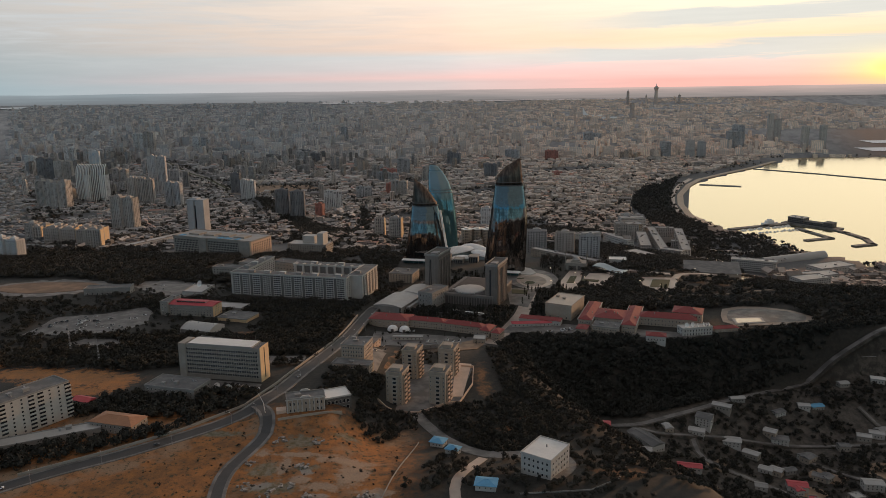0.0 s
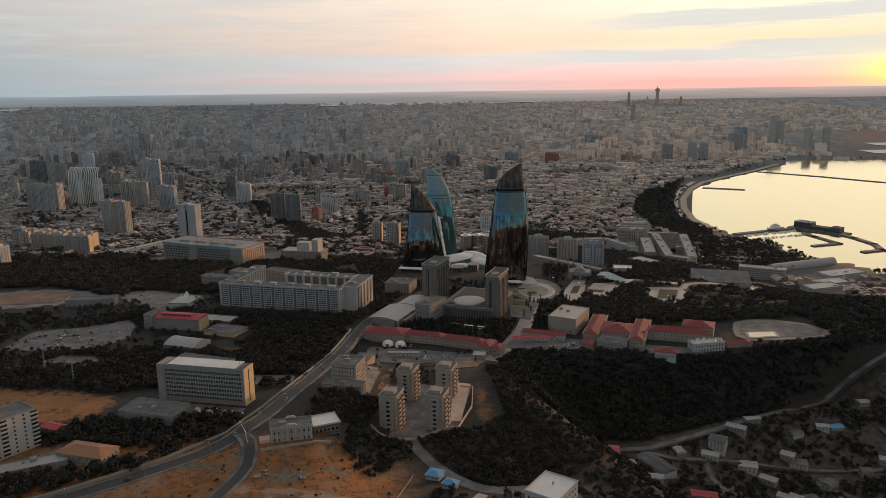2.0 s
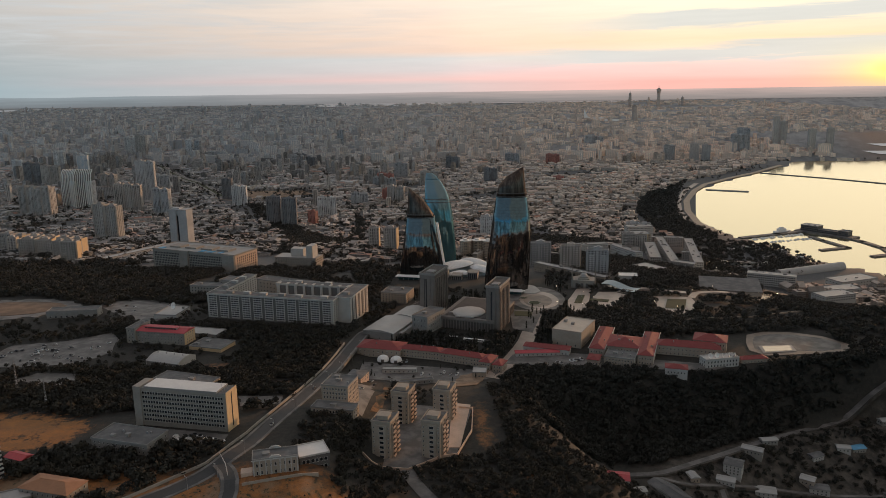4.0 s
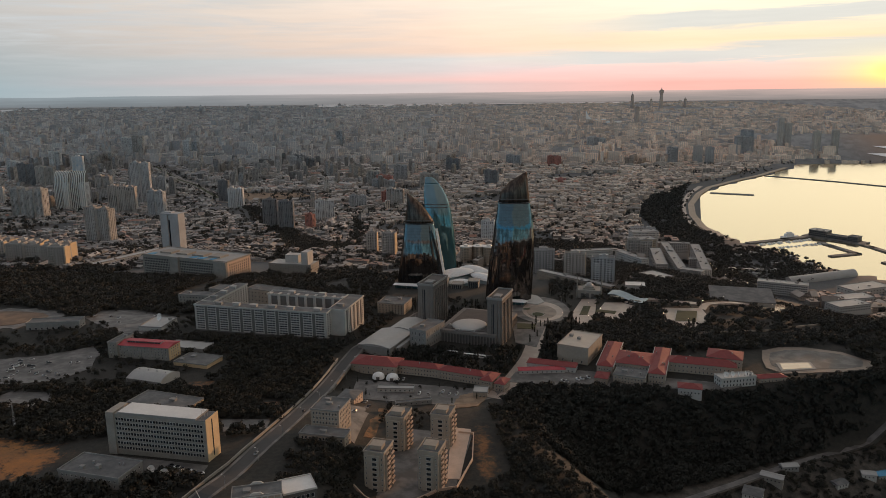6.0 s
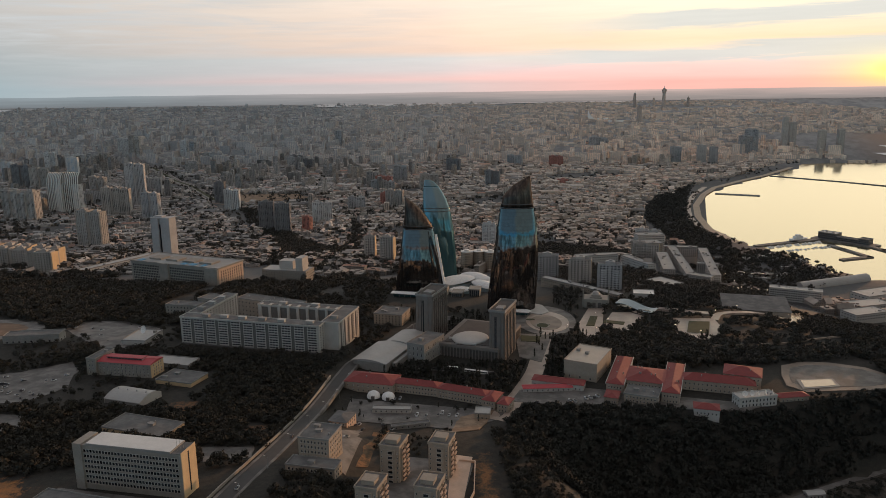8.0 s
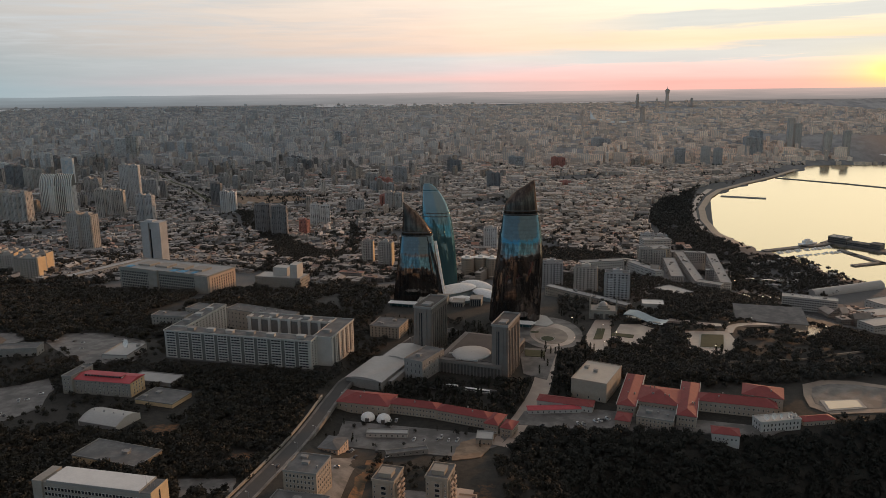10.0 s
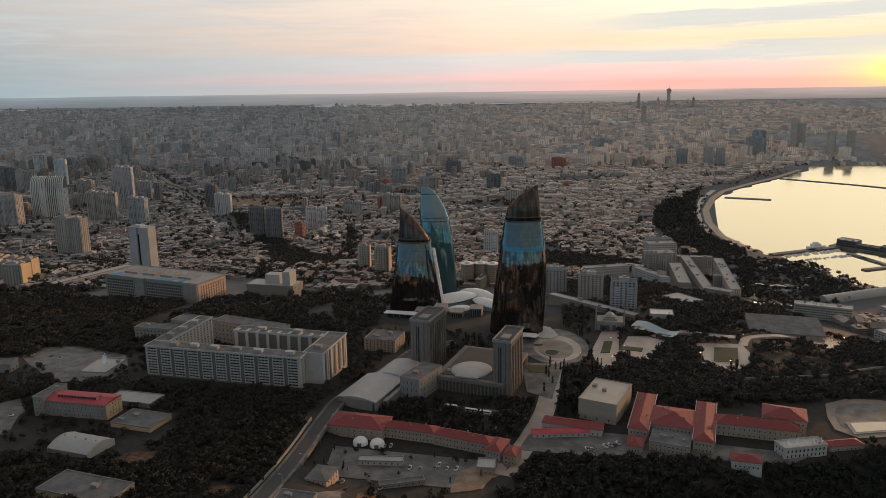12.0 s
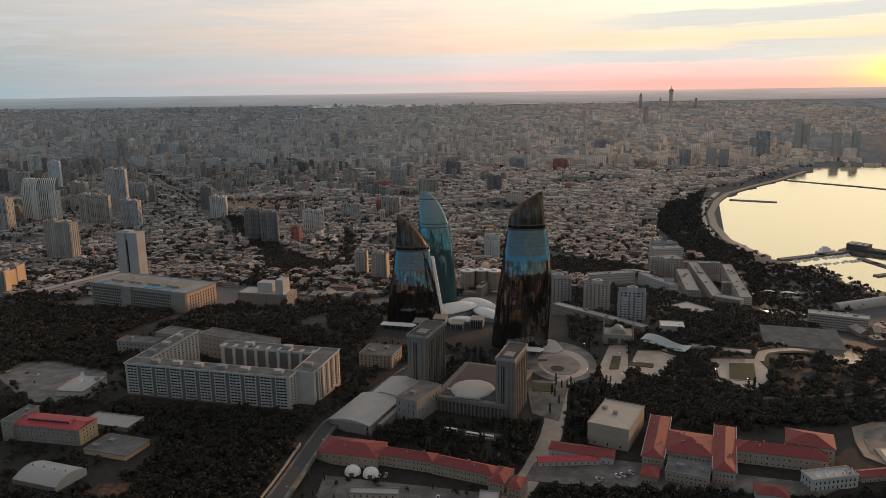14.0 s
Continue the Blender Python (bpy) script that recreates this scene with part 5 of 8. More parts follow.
# parliament: two ribbed towers on a podium with a shallow dome
def ribbed_tower(at, turn, W, D, H, label):
    t = thing("ribbed_tower", at, label, "office tower", turn, "parliament towers")
    s = Shape()
    s.box(0, W, 0, D, -4, H)
    part("body", s, "brownstone", t)
    for k in range(8):
        s = Shape()
        y = 1.5 + k * (D - 3) / 7
        s.box(W, W + 1.0, y - .7, y + .7, -2, H - 4)
        part("rib", s, "brownstone", t)
    for k in range(7):
        s = Shape()
        y = 1.5 + (k + .5) * (D - 3) / 7
        s.box(W + .02, W + .25, y - 1.2, y + 1.2, 1, H - 6)
        part("window", s, "window", t)
    for x in (W * .3, W * .44):
        s = Shape()
        s.box(x - .7, x + .7, -.15, 0, 1, H - 5)
        part("window", s, "window", t)
    for x in (0, W * .16, W * .6, W * .8):
        s = Shape()
        s.box(x, x + W * .14, -.7, 0, -2, H)
        part("pier", s, "brownstone", t)
    s = Shape()
    poly = [(-1, -1), (W + 1.2, -1), (W + 1.2, D + 1), (-1, D + 1)]
    s.prism(poly, H, H + 1.2, 1, 0)
    parapet_roof(s, poly, H + 1.2, 1.4, .7, 1)
    part("roof", s, "darkroof concrete", t)
    s = Shape()
    s.box(W + .2, W + .8, 1, D - 1, H - 4, H - .8)
    part("top_slot", s, "darkwall", t)
    s = Shape()
    s.box(W * .3, W * .8, D * .15, D * .4, H + 1, H + 3)
    part("roof_cabin", s, "concrete", t)
    return t


ribbed_tower((-62, 979, 2), -19, 19, 46, 52.5, "tall grey ribbed stone office tower")
ribbed_tower((18.5, 916.5, 2), -19, 15.5, 42, 53, "slimmer grey ribbed stone office tower on the podium")


def podium():
    t = thing("assembly_hall", (-37, 932, 1), "low columned assembly hall with a shallow pale dome", "public building", -19)
    W, D, H = 68, 88, 15
    s = Shape()
    s.box(2, W - 2, 2, D - 2, -5, H - 3)
    part("body", s, "darkwall", t)
    s = Shape()
    s.box(0, W, 0, D, H - 3.4, H)
    s.box(6, W - 6, 6, D - 6, H, H + .8, 1)
    part("roof", s, "brownstone darkroof", t)
    for k in range(20):
        s = Shape()
        x = .6 + k * (W - 1.2) / 19
        s.box(x - .5, x + .5, .3, 1.3, -4, H - 3.4)
        part("column", s, "brownstone", t)
    for k in range(20):
        s = Shape()
        y = .6 + k * (D - 1.2) / 19
        s.box(W - 1.3, W - .3, y - .5, y + .5, -4, H - 3.4)
        part("column", s, "brownstone", t)
    s = Shape()
    R, n = 19.5, 40
    rings = [(R, 0), (R, 1.2), (R * .98, 1.5), (R * .8, 1.9), (R * .55, 2.3), (R * .28, 2.55), (.3, 2.65)]
    v = [(30 + r * math.cos(2 * math.pi * i / n), 22 + r * math.sin(2 * math.pi * i / n) * 1.05, H + .7 + z) for r, z in rings for i in range(n)]
    s.solid(v, [(j * n + i, j * n + (i + 1) % n, (j + 1) * n + (i + 1) % n, (j + 1) * n + i) for j in range(len(rings) - 1) for i in range(n)])
    part("dome", s, "paleroof", t, "shallow pale round roof", smooth=True)
    for w in (200, 250, 300):
        s = Shape()
        a0 = radians(w)
        x, y = 30 + 20.5 * math.cos(a0), 22 + 21.5 * math.sin(a0)
        s.box(x - 2.5, x + 2.5, y - 1, y + 1, H + .7, H + 2.4)
        part("roof_vent", s, "paleroof", t)
    return t


podium()
t = flat_house("side_pavilion", (-67.5, 914, 2), -28, 21, 41, 20, "square grey stone pavilion with narrow windows", "concrete", floors=3, bays=4, side=8, ww=1.2, wh=3.4, clutter=1, seed=41)


def vaulted_hall():
    t = thing("vaulted_hall", (-122, 895, 6), "low hall with a pale gently rounded roof", "hall", -20.5)
    for W, D, x0, y0, h in ((38, 58, 0, 0, 5.0), (28, 40, 9, 59, 6.0)):
        s = Shape()
        s.box(x0, x0 + W, y0, y0 + D, -5, h)
        part("body", s, "concrete", t)
        s = Shape()
        n = 10
        prof = [(x0 - .8 + (W + 1.6) * k / n, h + 2.6 * math.sin(math.pi * k / n)) for k in range(n + 1)]
        for (xa, za), (xb, zb) in zip(prof, prof[1:]):
            s.face([(xa, y0 - .8, za + .1), (xb, y0 - .8, zb + .1), (xb, y0 + D + .8, zb + .1), (xa, y0 + D + .8, za + .1)])
        s.face([(x, y0 - .5, z + .05) for x, z in reversed(prof)])
        s.face([(x, y0 + D + .5, z + .05) for x, z in prof])
        part("roof", s, "paleroof", t)
    s = Shape()
    s.box(40, 44, 10, 54, -4, 3)
    part("side_ramp", s, "concrete", t)
    return t


vaulted_hall()

# red-roofed barracks along the cliff
RED = "long cream barrack with a red tiled roof"
hip_house("barrack", (-121, 837, 2), -13, 48, 26, 9.5, 4.5, RED + " and blind lower wall", "cream", "redroof", 2, 9, 4, chimneys=2, group="red-roofed barracks")
hip_house("barrack", (-75, 834, 2), -15.5, 45, 13, 9, 3.5, RED, "cream", "redroof", 2, 14, 3, chimneys=2, group="red-roofed barracks")
hip_house("barrack", (-32, 821, 2), -22, 48, 13, 9, 3.5, RED + " and white eaves", "cream", "redroof", 2, 15, 3, chimneys=2, group="red-roofed barracks")
hip_house("barrack", (9, 797, 2), -22, 12, 22, 8.5, 3.5, "short cream wing with a red hipped roof", "cream", "redroof", 2, 4, 6, group="red-roofed barracks")
hip_house("barrack", (22, 790, 2), -22, 10, 16, 8, 3.2, "small cream lodge with a red hipped roof", "cream", "redroof", 2, 3, 4, group="red-roofed barracks")
flat_house("theatre_hall", (90, 871, 2), -26, 33, 50, 17.5, "tall windowless cream hall with a cream flat roof", "cream", "creamroof", floors=1, bays=3, side=5, ww=1.5, wh=2.5, lip="cream", clutter=2, seed=43)
hip_house("barrack", (57, 849, 2), -17, 49, 14, 6, 2.6, "low white house with a red tiled roof", "white", "redroof", 1, 12, 3, group="red-roofed barracks")
hip_house("garage_row", (48, 832, 2), 4, 46, 9, 4, 1.8, "low row of garages with a curved red roof", "white", "redmetal", 1, 9, 1, gable=True)
hip_house("barrack", (124.5, 832, 2), -18.5, 15.5, 74, 10, 3.6, "long cream barrack with a red roof beside a court", "cream", "redroof", 2, 5, 20, chimneys=3, parapet=True, group="red-roofed barracks")
hip_house("barrack", (142, 840, 2), -18.5, 38, 37.5, 10, 5.5, "wide red-roofed house across the court", "cream", "redroof", 2, 12, 6, chimneys=6, group="red-roofed barracks")
hip_house("barrack", (170.3, 811.4, 2), -18.5, 15.5, 76, 10, 3.6, "narrow cream barrack with a red roof beside a court", "cream", "redroof", 2, 5, 20, chimneys=4, parapet=True, group="red-roofed barracks")
hip_house("barrack", (119, 811, 1.5), -19, 12, 17, 6, 2.4, "small lodge with a red hipped roof", "cream", "redroof", 1, 4, 4, group="red-roofed barracks")
flat_house("guard_house", (137, 813, 2), -21, 30, 22, 7.5, "low cream guard house with a flat roof closing the court", "cream", floors=2, bays=9, side=5, clutter=3, seed=51)
hip_house("barrack", (196.5, 841, 2), -15, 64, 18, 10, 4.5, RED + " and broad front", "cream", "redroof", 2, 16, 4, chimneys=3, group="red-roofed barracks")
hip_house("barrack", (236, 846, 2), -21, 33, 26, 14, 4.5, "taller cream house with a red roof", "cream", "redroof", 3, 10, 6, chimneys=1, group="red-roofed barracks")
flat_house("white_villa", (236, 800, 1), 12, 36, 13, 9, "white villa with arched windows and roof dishes", "white", "paleroof", floors=2, bays=10, side=3, ww=1.4, wh=2.3, lip="white", clutter=2, seed=52, category="house")
hip_house("barrack", (193, 789, .5), -14, 21, 14, 6, 2.8, "small house with a red tiled roof beside the court", "white", "redroof", 1, 6, 3, group="red-roofed barracks")
hip_house("barrack", (276, 812, 1), 10, 28, 10, 5, 2.4, "low house with a red roof at the cliff edge", "cream", "redroof", 1, 7, 2, group="red-roofed barracks")
for x, y in ((-91, 820), (-77, 817)):
    t = thing("tent_dome", (x, y, 3), "small white domed shelter", "shelter", 0, "white domed shelters")
    s = Shape()
    n = 16
    rings = [(6.2, 0), (6.0, 2.2), (5.0, 4.0), (3.0, 5.3), (.2, 5.8)]
    s.solid([(r * math.cos(2 * math.pi * i / n), r * math.sin(2 * math.pi * i / n), z) for r, z in rings for i in range(n)],
            [(j * n + i, j * n + (i + 1) % n, (j + 1) * n + (i + 1) % n, (j + 1) * n + i) for j in range(4) for i in range(n)])
    part("shell", s, "whitesteel", t, smooth=True)
    s = Shape()
    s.box(-1.6, 1.6, -6.5, -5.2, 0, 3)
    part("doorway", s, "darkwall", t)

# ---- tall blocks of the town ----
LOOK = {"ribs": ("plaster_white", "pale tower with white ribs curving over its top"), "cream": ("plaster_warm", "warm grey plaster apartment block with balconies"), "dark": ("plaster_dark", "dark unlit high-rise apartment tower"),
        "pale": ("plaster_grey", "grey plaster apartment block in the town"), "grey": ("plaster_steel", "slim grey glass high-rise near the bay"), "white": ("plaster_white", "white plaster apartment block in the town"),
        "brick": ("plaster_brick", "red-brown plaster building in the town"), "blue": ("plaster_white", "white high-rise with blue glass between its piers"),
        "frame": ("plaster_warm", "unfinished concrete apartment tower with open floors")}
WAYS = random.Random(3)


def storeys(w, x0, x1, y0, y1, z0, z1, step, bay, solid, deep=.5):
    """Floor bands and piers of a facade; what lies between them are the windows."""
    band = step * solid
    n = max(2, int((z1 - z0) / step))
    for k in range(n + 1):
        z = z0 + (z1 - z0) * k / n
        w.box(x0 - deep, x1 + deep, y0 - deep, y1 + deep, z - band / 2, z + band / 2)
    for a0, a1, side in ((x0, x1, 0), (y0, y1, 1)):
        m = max(2, int((a1 - a0) / bay))
        for k in range(m + 1):
            c = a0 + (a1 - a0) * k / m
            q = bay * (.26 if k % 3 else .42)
            if side == 0:
                w.box(c - q, c + q, y0 - deep * .8, y0 + .3, z0, z1)
            else:
                w.box(x1 - .3, x1 + deep * .8, c - q, c + q, z0, z1)
                w.box(x0 - deep * .8, x0 + .3, c - q, c + q, z0, z1)


def block(x, y, w, h, look_of):
    """A tall apartment block standing among the houses: dark core, floor bands and piers, balcony stacks, roof rim, lift cabin."""
    if y > FAR0:
        q = (y - FAR0) / 1130.0
        d = FAR0 - 5400.0 * math.log(1 - q)
        s = (y - EYE[1]) / (d - EYE[1])
        z = far_z(base_z(d), d, s)
    else:
        z = ground(x, y)
    mat, label = LOOK[look_of]
    dep = min(max(14, w * .35), 26)
    t = thing("tower_block", (x, y, z), label, "apartment block", WAYS.uniform(-24, 10), "tall town blocks")
    if look_of == "ribs":
        prof = [(0, -6), (0, h * .60), (1.5, h * .74), (4.5, h * .86), (9.5, h * .95), (16, h), (dep + 4, h), (dep + 4, -6)]
        b = Shape()
        m = len(prof)
        half = w * .46
        b.solid([(-half, u, v) for u, v in prof] + [(half, u, v) for u, v in prof], [(i, i + 1, m + i + 1, m + i) for i in range(m - 1)] + [tuple(range(m - 1, -1, -1)), tuple(range(m, 2 * m))])
        part("core", b, "recess", t, "dark glazing between the ribs")
        b = Shape()
        storeys(b, half * .35, half, 0, dep + 4, 0, h * .72, 3.6, 5.0, .42)
        part("facade_grid", b, mat, t, kind="stuff")
        n = 9
        for k in range(n):
            b = Shape()
            u = -half + 2 * half * k / (n - 1)
            line = prof[:6]
            for (ya, za), (yb, zb) in zip(line, line[1:]):
                b.solid([(u - 1.0, ya - 2.4, za), (u + 1.0, ya - 2.4, za), (u + 1.0, yb - 2.4, zb + 1.5), (u - 1.0, yb - 2.4, zb + 1.5), (u - 1.0, ya + .5, za), (u + 1.0, ya + .5, za), (u + 1.0, yb + .5, zb + 1.5), (u - 1.0, yb + .5, zb + 1.5)],
                        [(0, 1, 2, 3), (1, 5, 6, 2), (5, 4, 7, 6), (4, 0, 3, 7)])
            part("rib", b, "whitesteel", t, "white curved rib")
        return
    n = max(1, int(round(w / 30.0)))
    sw = w / n
    step, bay, solid = (3.4, 5.0, .22) if look_of == "frame" else (4.2, 3.2, .30) if look_of == "grey" else (3.2, 4.4, .46)
    for k in range(n):                                     # stepped sections side by side
        u0, back, top = -w / 2 + sw * k, (k % 2) * 3.0, h - (k % 3) * 3.1
        b = Shape()
        b.box(u0 + .6, u0 + sw - .65, back + .6, dep + back - .6, -10, top - .3)
        # for frame the solid dark core replaces the shade of open floors
        part("core", b, "recess" if look_of == "frame" else "blueroof" if look_of == "blue" else "hazyglass" if look_of == "grey" else "window", t)
        b = Shape()
        storeys(b, u0 + .6, u0 + sw - .7, back + .6, dep + back - .6, -6, top - .4, step, bay, solid)
        part("facade_grid", b, mat, t, kind="stuff")
        for q in (.22, .78):
            b = Shape()
            u = u0 + sw * q
            m = int((top - 4) / step)
            for f in range(m):
                b.box(u - sw * .11, u + sw * .11, back - 1.5, back + .4, 1 + f * step, 1 + f * step + step * .38)
            part("balcony_stack", b, mat, t, kind="stuff")
        b = Shape()
        poly = [(u0 - .3, back - .4), (u0 + sw + .25, back - .4), (u0 + sw + .25, dep + back + .4), (u0 - .3, dep + back + .4)]
        b.prism(poly, top, top + .6, 1, 0)
        parapet_roof(b, poly, top + .6, 1.2, .5, 1)
        cover = part("roof", b, "greyroof " + mat, t)
        b = Shape()
        b.box(u0 + sw * .3, u0 + sw * .7, back + dep * .3, back + dep * .8, top + .4, top + 4.5)
        b.box(u0 + sw * .44, u0 + sw * .60, back + dep * .4, back + dep * .6, top + 4.5, top + 6.5)
        part("lift_cabin", b, mat, cover)
    # nearer warm blocks get an ochre end standing for sunlight
    if look_of == "cream" and y < 1700:
        b = Shape()
        b.box(w / 2, w / 2 + .6, -.2, dep + .2, -6, h - .5)
        part("end_wall", b, "ochre", t, "end wall with sunlight put into its colour")


block(-1296, 2442, 55, 126, "ribs")
block(-1243, 2440, 55, 126, "ribs")
block(-327, 2944, 60, 46, "brick")
block(-266, 2559, 52, 38, "brick")
block(398, 3700, 64, 52, "brick")
block(351, 3055, 40, 24, "brick")
block(-440, 2122, 24, 38, "brick")
block(-1560, 3050, 42, 118, "blue")
block(-1336, 2311, 117, 89, "cream")
block(-909, 1888, 68, 89, "frame")
block(-1080, 2391, 80, 86, "cream")
block(-945, 2317, 50, 80, "pale")
block(-1092, 2558, 58, 141, "pale")
block(-1315, 2746, 55, 77, "cream")
block(-1953, 3584, 50, 95, "white")
block(-1992, 3310, 56, 78, "white")
block(-1747, 3008, 70, 96, "dark")
block(-1672, 3003, 67, 84, "cream")
block(-1923, 3702, 48, 74, "white")
block(-1869, 3697, 45, 74, "white")
block(-1851, 3771, 49, 70, "pale")
block(-1801, 3792, 55, 73, "cream")
block(-1751, 3913, 56, 101, "white")
block(-1697, 3911, 55, 112, "cream")
block(-1443, 3906, 39, 86, "white")
block(-1396, 3892, 36, 86, "pale")
block(-1274, 3835, 90, 59, "pale")
block(-841, 2631, 35, 70, "dark")
block(-751, 2475, 46, 65, "white")
block(-549, 2136, 39, 78, "dark")
block(-497, 2101, 40, 78, "dark")
block(-421, 2254, 54, 58, "white")
block(-371, 2972, 46, 60, "cream")
block(-278, 3103, 51, 69, "pale")
block(-241, 2485, 53, 58, "cream")
block(-317, 2847, 83, 43, "pale")
block(-792, 3529, 62, 67, "pale")
block(-735, 3524, 49, 57, "dark")
block(-79, 3443, 59, 60, "dark")
block(79, 2978, 50, 59, "dark")
block(-153, 2921, 69, 56, "cream")
block(40, 1838, 29, 55, "white")
block(-204, 1638, 21, 44, "cream")
block(-162, 1569, 26, 50, "cream")
block(121, 1347, 36, 40, "pale")
block(163, 1273, 32, 40, "cream")
block(196, 1213, 32, 39, "pale")
block(353, 1662, 50, 34, "cream")
block(434, 1987, 60, 32, "pale")
block(1536, 3922, 28, 160, "grey")
block(1577, 3934, 34, 130, "grey")
block(1696, 3876, 39, 115, "grey")
block(1784, 3874, 34, 120, "grey")
block(1353, 3884, 89, 91, "pale")
block(1095, 3782, 43, 87, "grey")
block(1149, 3778, 40, 81, "grey")
block(965, 3742, 50, 86, "pale")
block(-953, 1575, 18, 35, "cream")
block(-878, 1532, 65, 37, "cream")
block(-796, 1492, 50, 36, "cream")
block(-751, 1426, 31, 43, "cream")
block(-973, 1605, 63, 39, "cream")
block(-888, 1570, 59, 38, "cream")
block(-807, 1532, 53, 39, "cream")
block(-838, 1279, 52, 36, "white")
block(1381, 3945, 62, 96, "pale")
block(-354, 2456, 52, 42, "pale")
block(-1150, 2808, 68, 65, "pale")
block(202, 3688, 69, 50, "pale")
block(642, 3985, 91, 50, "pale")
block(-790, 3541, 54, 73, "dark")
block(-679, 4032, 37, 76, "pale")

# ---- park, mosque and waterfront to the east ----
def arc_dome(s, cx, cy, z, r, h, n=20, m=0):
    rings = [(r * math.cos(a), h * math.sin(a)) for a in (0, .35, .7, 1.05, 1.35, 1.55)]
    s.solid([(cx + q * math.cos(2 * math.pi * i / n), cy + q * math.sin(2 * math.pi * i / n), z + k) for q, k in rings for i in range(n)],
            [(j * n + i, j * n + (i + 1) % n, (j + 1) * n + (i + 1) % n, (j + 1) * n + i) for j in range(5) for i in range(n)] + [tuple(5 * n + i for i in range(n))], m)


t = thing("mosque", (145, 1112, 0), "small pale stone mosque with two slender minarets", "mosque", -10)
s = Shape()
s.box(0, 30, 0, 24, -5, 11)
s.box(7, 23, 4, 20, 11, 13)
s.box(9, 21, 6, 18, 13, 15)
part("body", s, "panel", t)
s = Shape()
arc_dome(s, 15, 12, 15, 5, 4.6)
part("dome", s, "paleroof", t, smooth=True)
for x in (-1, 31):
    s = Shape()
    s.tube((x, 2, -4), (x, 2, 22), 1.0, .8, 10)
    s.tube((x, 2, 22), (x, 2, 23), 1.4, 1.4, 10)
    s.tube((x, 2, 23), (x, 2, 27), .7, .7, 10)
    s.tube((x, 2, 27), (x, 2, 31), .8, .05, 10)
    part("minaret", s, "panel", t)
for k in range(3):
    s = Shape()
    s.box(4 + 7 * k, 8 + 7 * k, -.3, 0, 0, 7)
    part("arch", s, "darkwall", t)

t = thing("wave_pavilion", (184, 1108, 0), "low pavilion with a wavy blue glass roof", "pavilion", -36)
s = Shape()
n = 16
for k in range(n):
    xa, xb = 52 * k / n, 52 * (k + 1) / n
    za, zb = [5 + 3 * math.sin(v / 52 * 5.2 + .6) for v in (xa, xb)]
    s.solid([(xa, 0, za), (xb, 0, zb), (xb, 16, zb + 2), (xa, 16, za + 2), (xa, 0, za - .6), (xb, 0, zb - .6), (xb, 16, zb + 1.4), (xa, 16, za + 1.4)], [(0, 1, 2, 3), (4, 7, 6, 5), (0, 4, 5, 1), (2, 6, 7, 3)])
part("roof", s, "wavyglass", t)
s = Shape()
s.box(2, 50, 3, 14, -4, 3)
part("body", s, "window", t)

flat_house("terrace_house", (104, 1268, -14), -46, 138, 13, 13, "long low pale terrace house along the park", "cream", "paleroof", floors=3, bays=38, side=3, clutter=6, seed=61)
flat_house("pavilion", (219, 1160, -4), -10, 27, 21, 8, "small white flat-roofed pavilion in the park", "white", "whiteroof", floors=1, bays=6, side=3, lip="white", clutter=1, seed=62)
flat_house("balcony_house", (484, 1369, -76), -24, 78, 20, 30, "white nine-storey seafront apartment house with balconies", "white", "paleroof", floors=8, bays=22, side=5, ww=2.4, wh=1.6, clutter=8, seed=63, lip="white", category="apartment building")
t = thing("sheet_hall", (331, 1133, -17), "low exhibition hall under one sloping grey sheet roof", "hall", -14)
s = Shape()
s.solid([(0, 0, -14), (82, 0, -24), (82, 56, -40), (0, 56, -24), (0, 0, 8), (82, 0, 8), (82, 56, 13), (0, 56, 13)], [(0, 1, 5, 4), (1, 2, 6, 5), (2, 3, 7, 6), (3, 0, 4, 7)])
part("body", s, "panel", t)
s = Shape()
s.solid([(-1, -1, 8), (83, -1, 8), (83, 57, 13.2), (-1, 57, 13.2), (-1, -1, 8.6), (83, -1, 8.6), (83, 57, 13.8), (-1, 57, 13.8)], [(4, 5, 6, 7), (0, 1, 5, 4), (1, 2, 6, 5), (2, 3, 7, 6), (3, 0, 4, 7)])
for k in range(21):
    s.box(k * 3.9, k * 3.9 + .25, 0, .6, 8.6, 8.9)
part("roof", s, "greyroof", t)
t = thing("tube_hall", (621, 1570, -104), "long grey half-round hall beside the harbour", "hall", 22)
s = Shape()
n = 12
prof = [(-11 * math.cos(math.pi * k / n), 13 * math.sin(math.pi * k / n)) for k in range(n + 1)]
for (ya, za), (yb, zb) in zip(prof, prof[1:]):
    s.face([(0, yb, zb), (0, ya, za), (170, ya, za), (170, yb, zb)])
s.face([(0, y, z) for y, z in reversed(prof)])
part("shell", s, "paleroof", t, smooth=True)
# court-shaped stone blocks
COURT = "long cream stone block round a court near the seafront"
for x, y, z, a0, w, d, h, bays, seed in ((404, 1700, -98, -96.4, 240, 16, 50, 62, 71), (377, 1461, -70, -36, 42, 18, 23, 11, 72), (462, 1684, -98, -100.8, 226, 17, 49, 58, 73), (398, 1702, -102, -10, 66, 16, 52, 16, 74), (368, 1645, -84, -98.5, 146, 21, 36, 38, 78), (424, 1560, -90, -14, 38, 14, 38, 10, 79)):
    flat_house("court_house", (x, y, z), a0, w, d, h, COURT, "plaster_warm", "hallroof", floors=6, bays=bays, side=5, ww=1.6, wh=1.9, storey=3.4, clutter=max(2, int(w / 22)), seed=seed, group="court blocks")
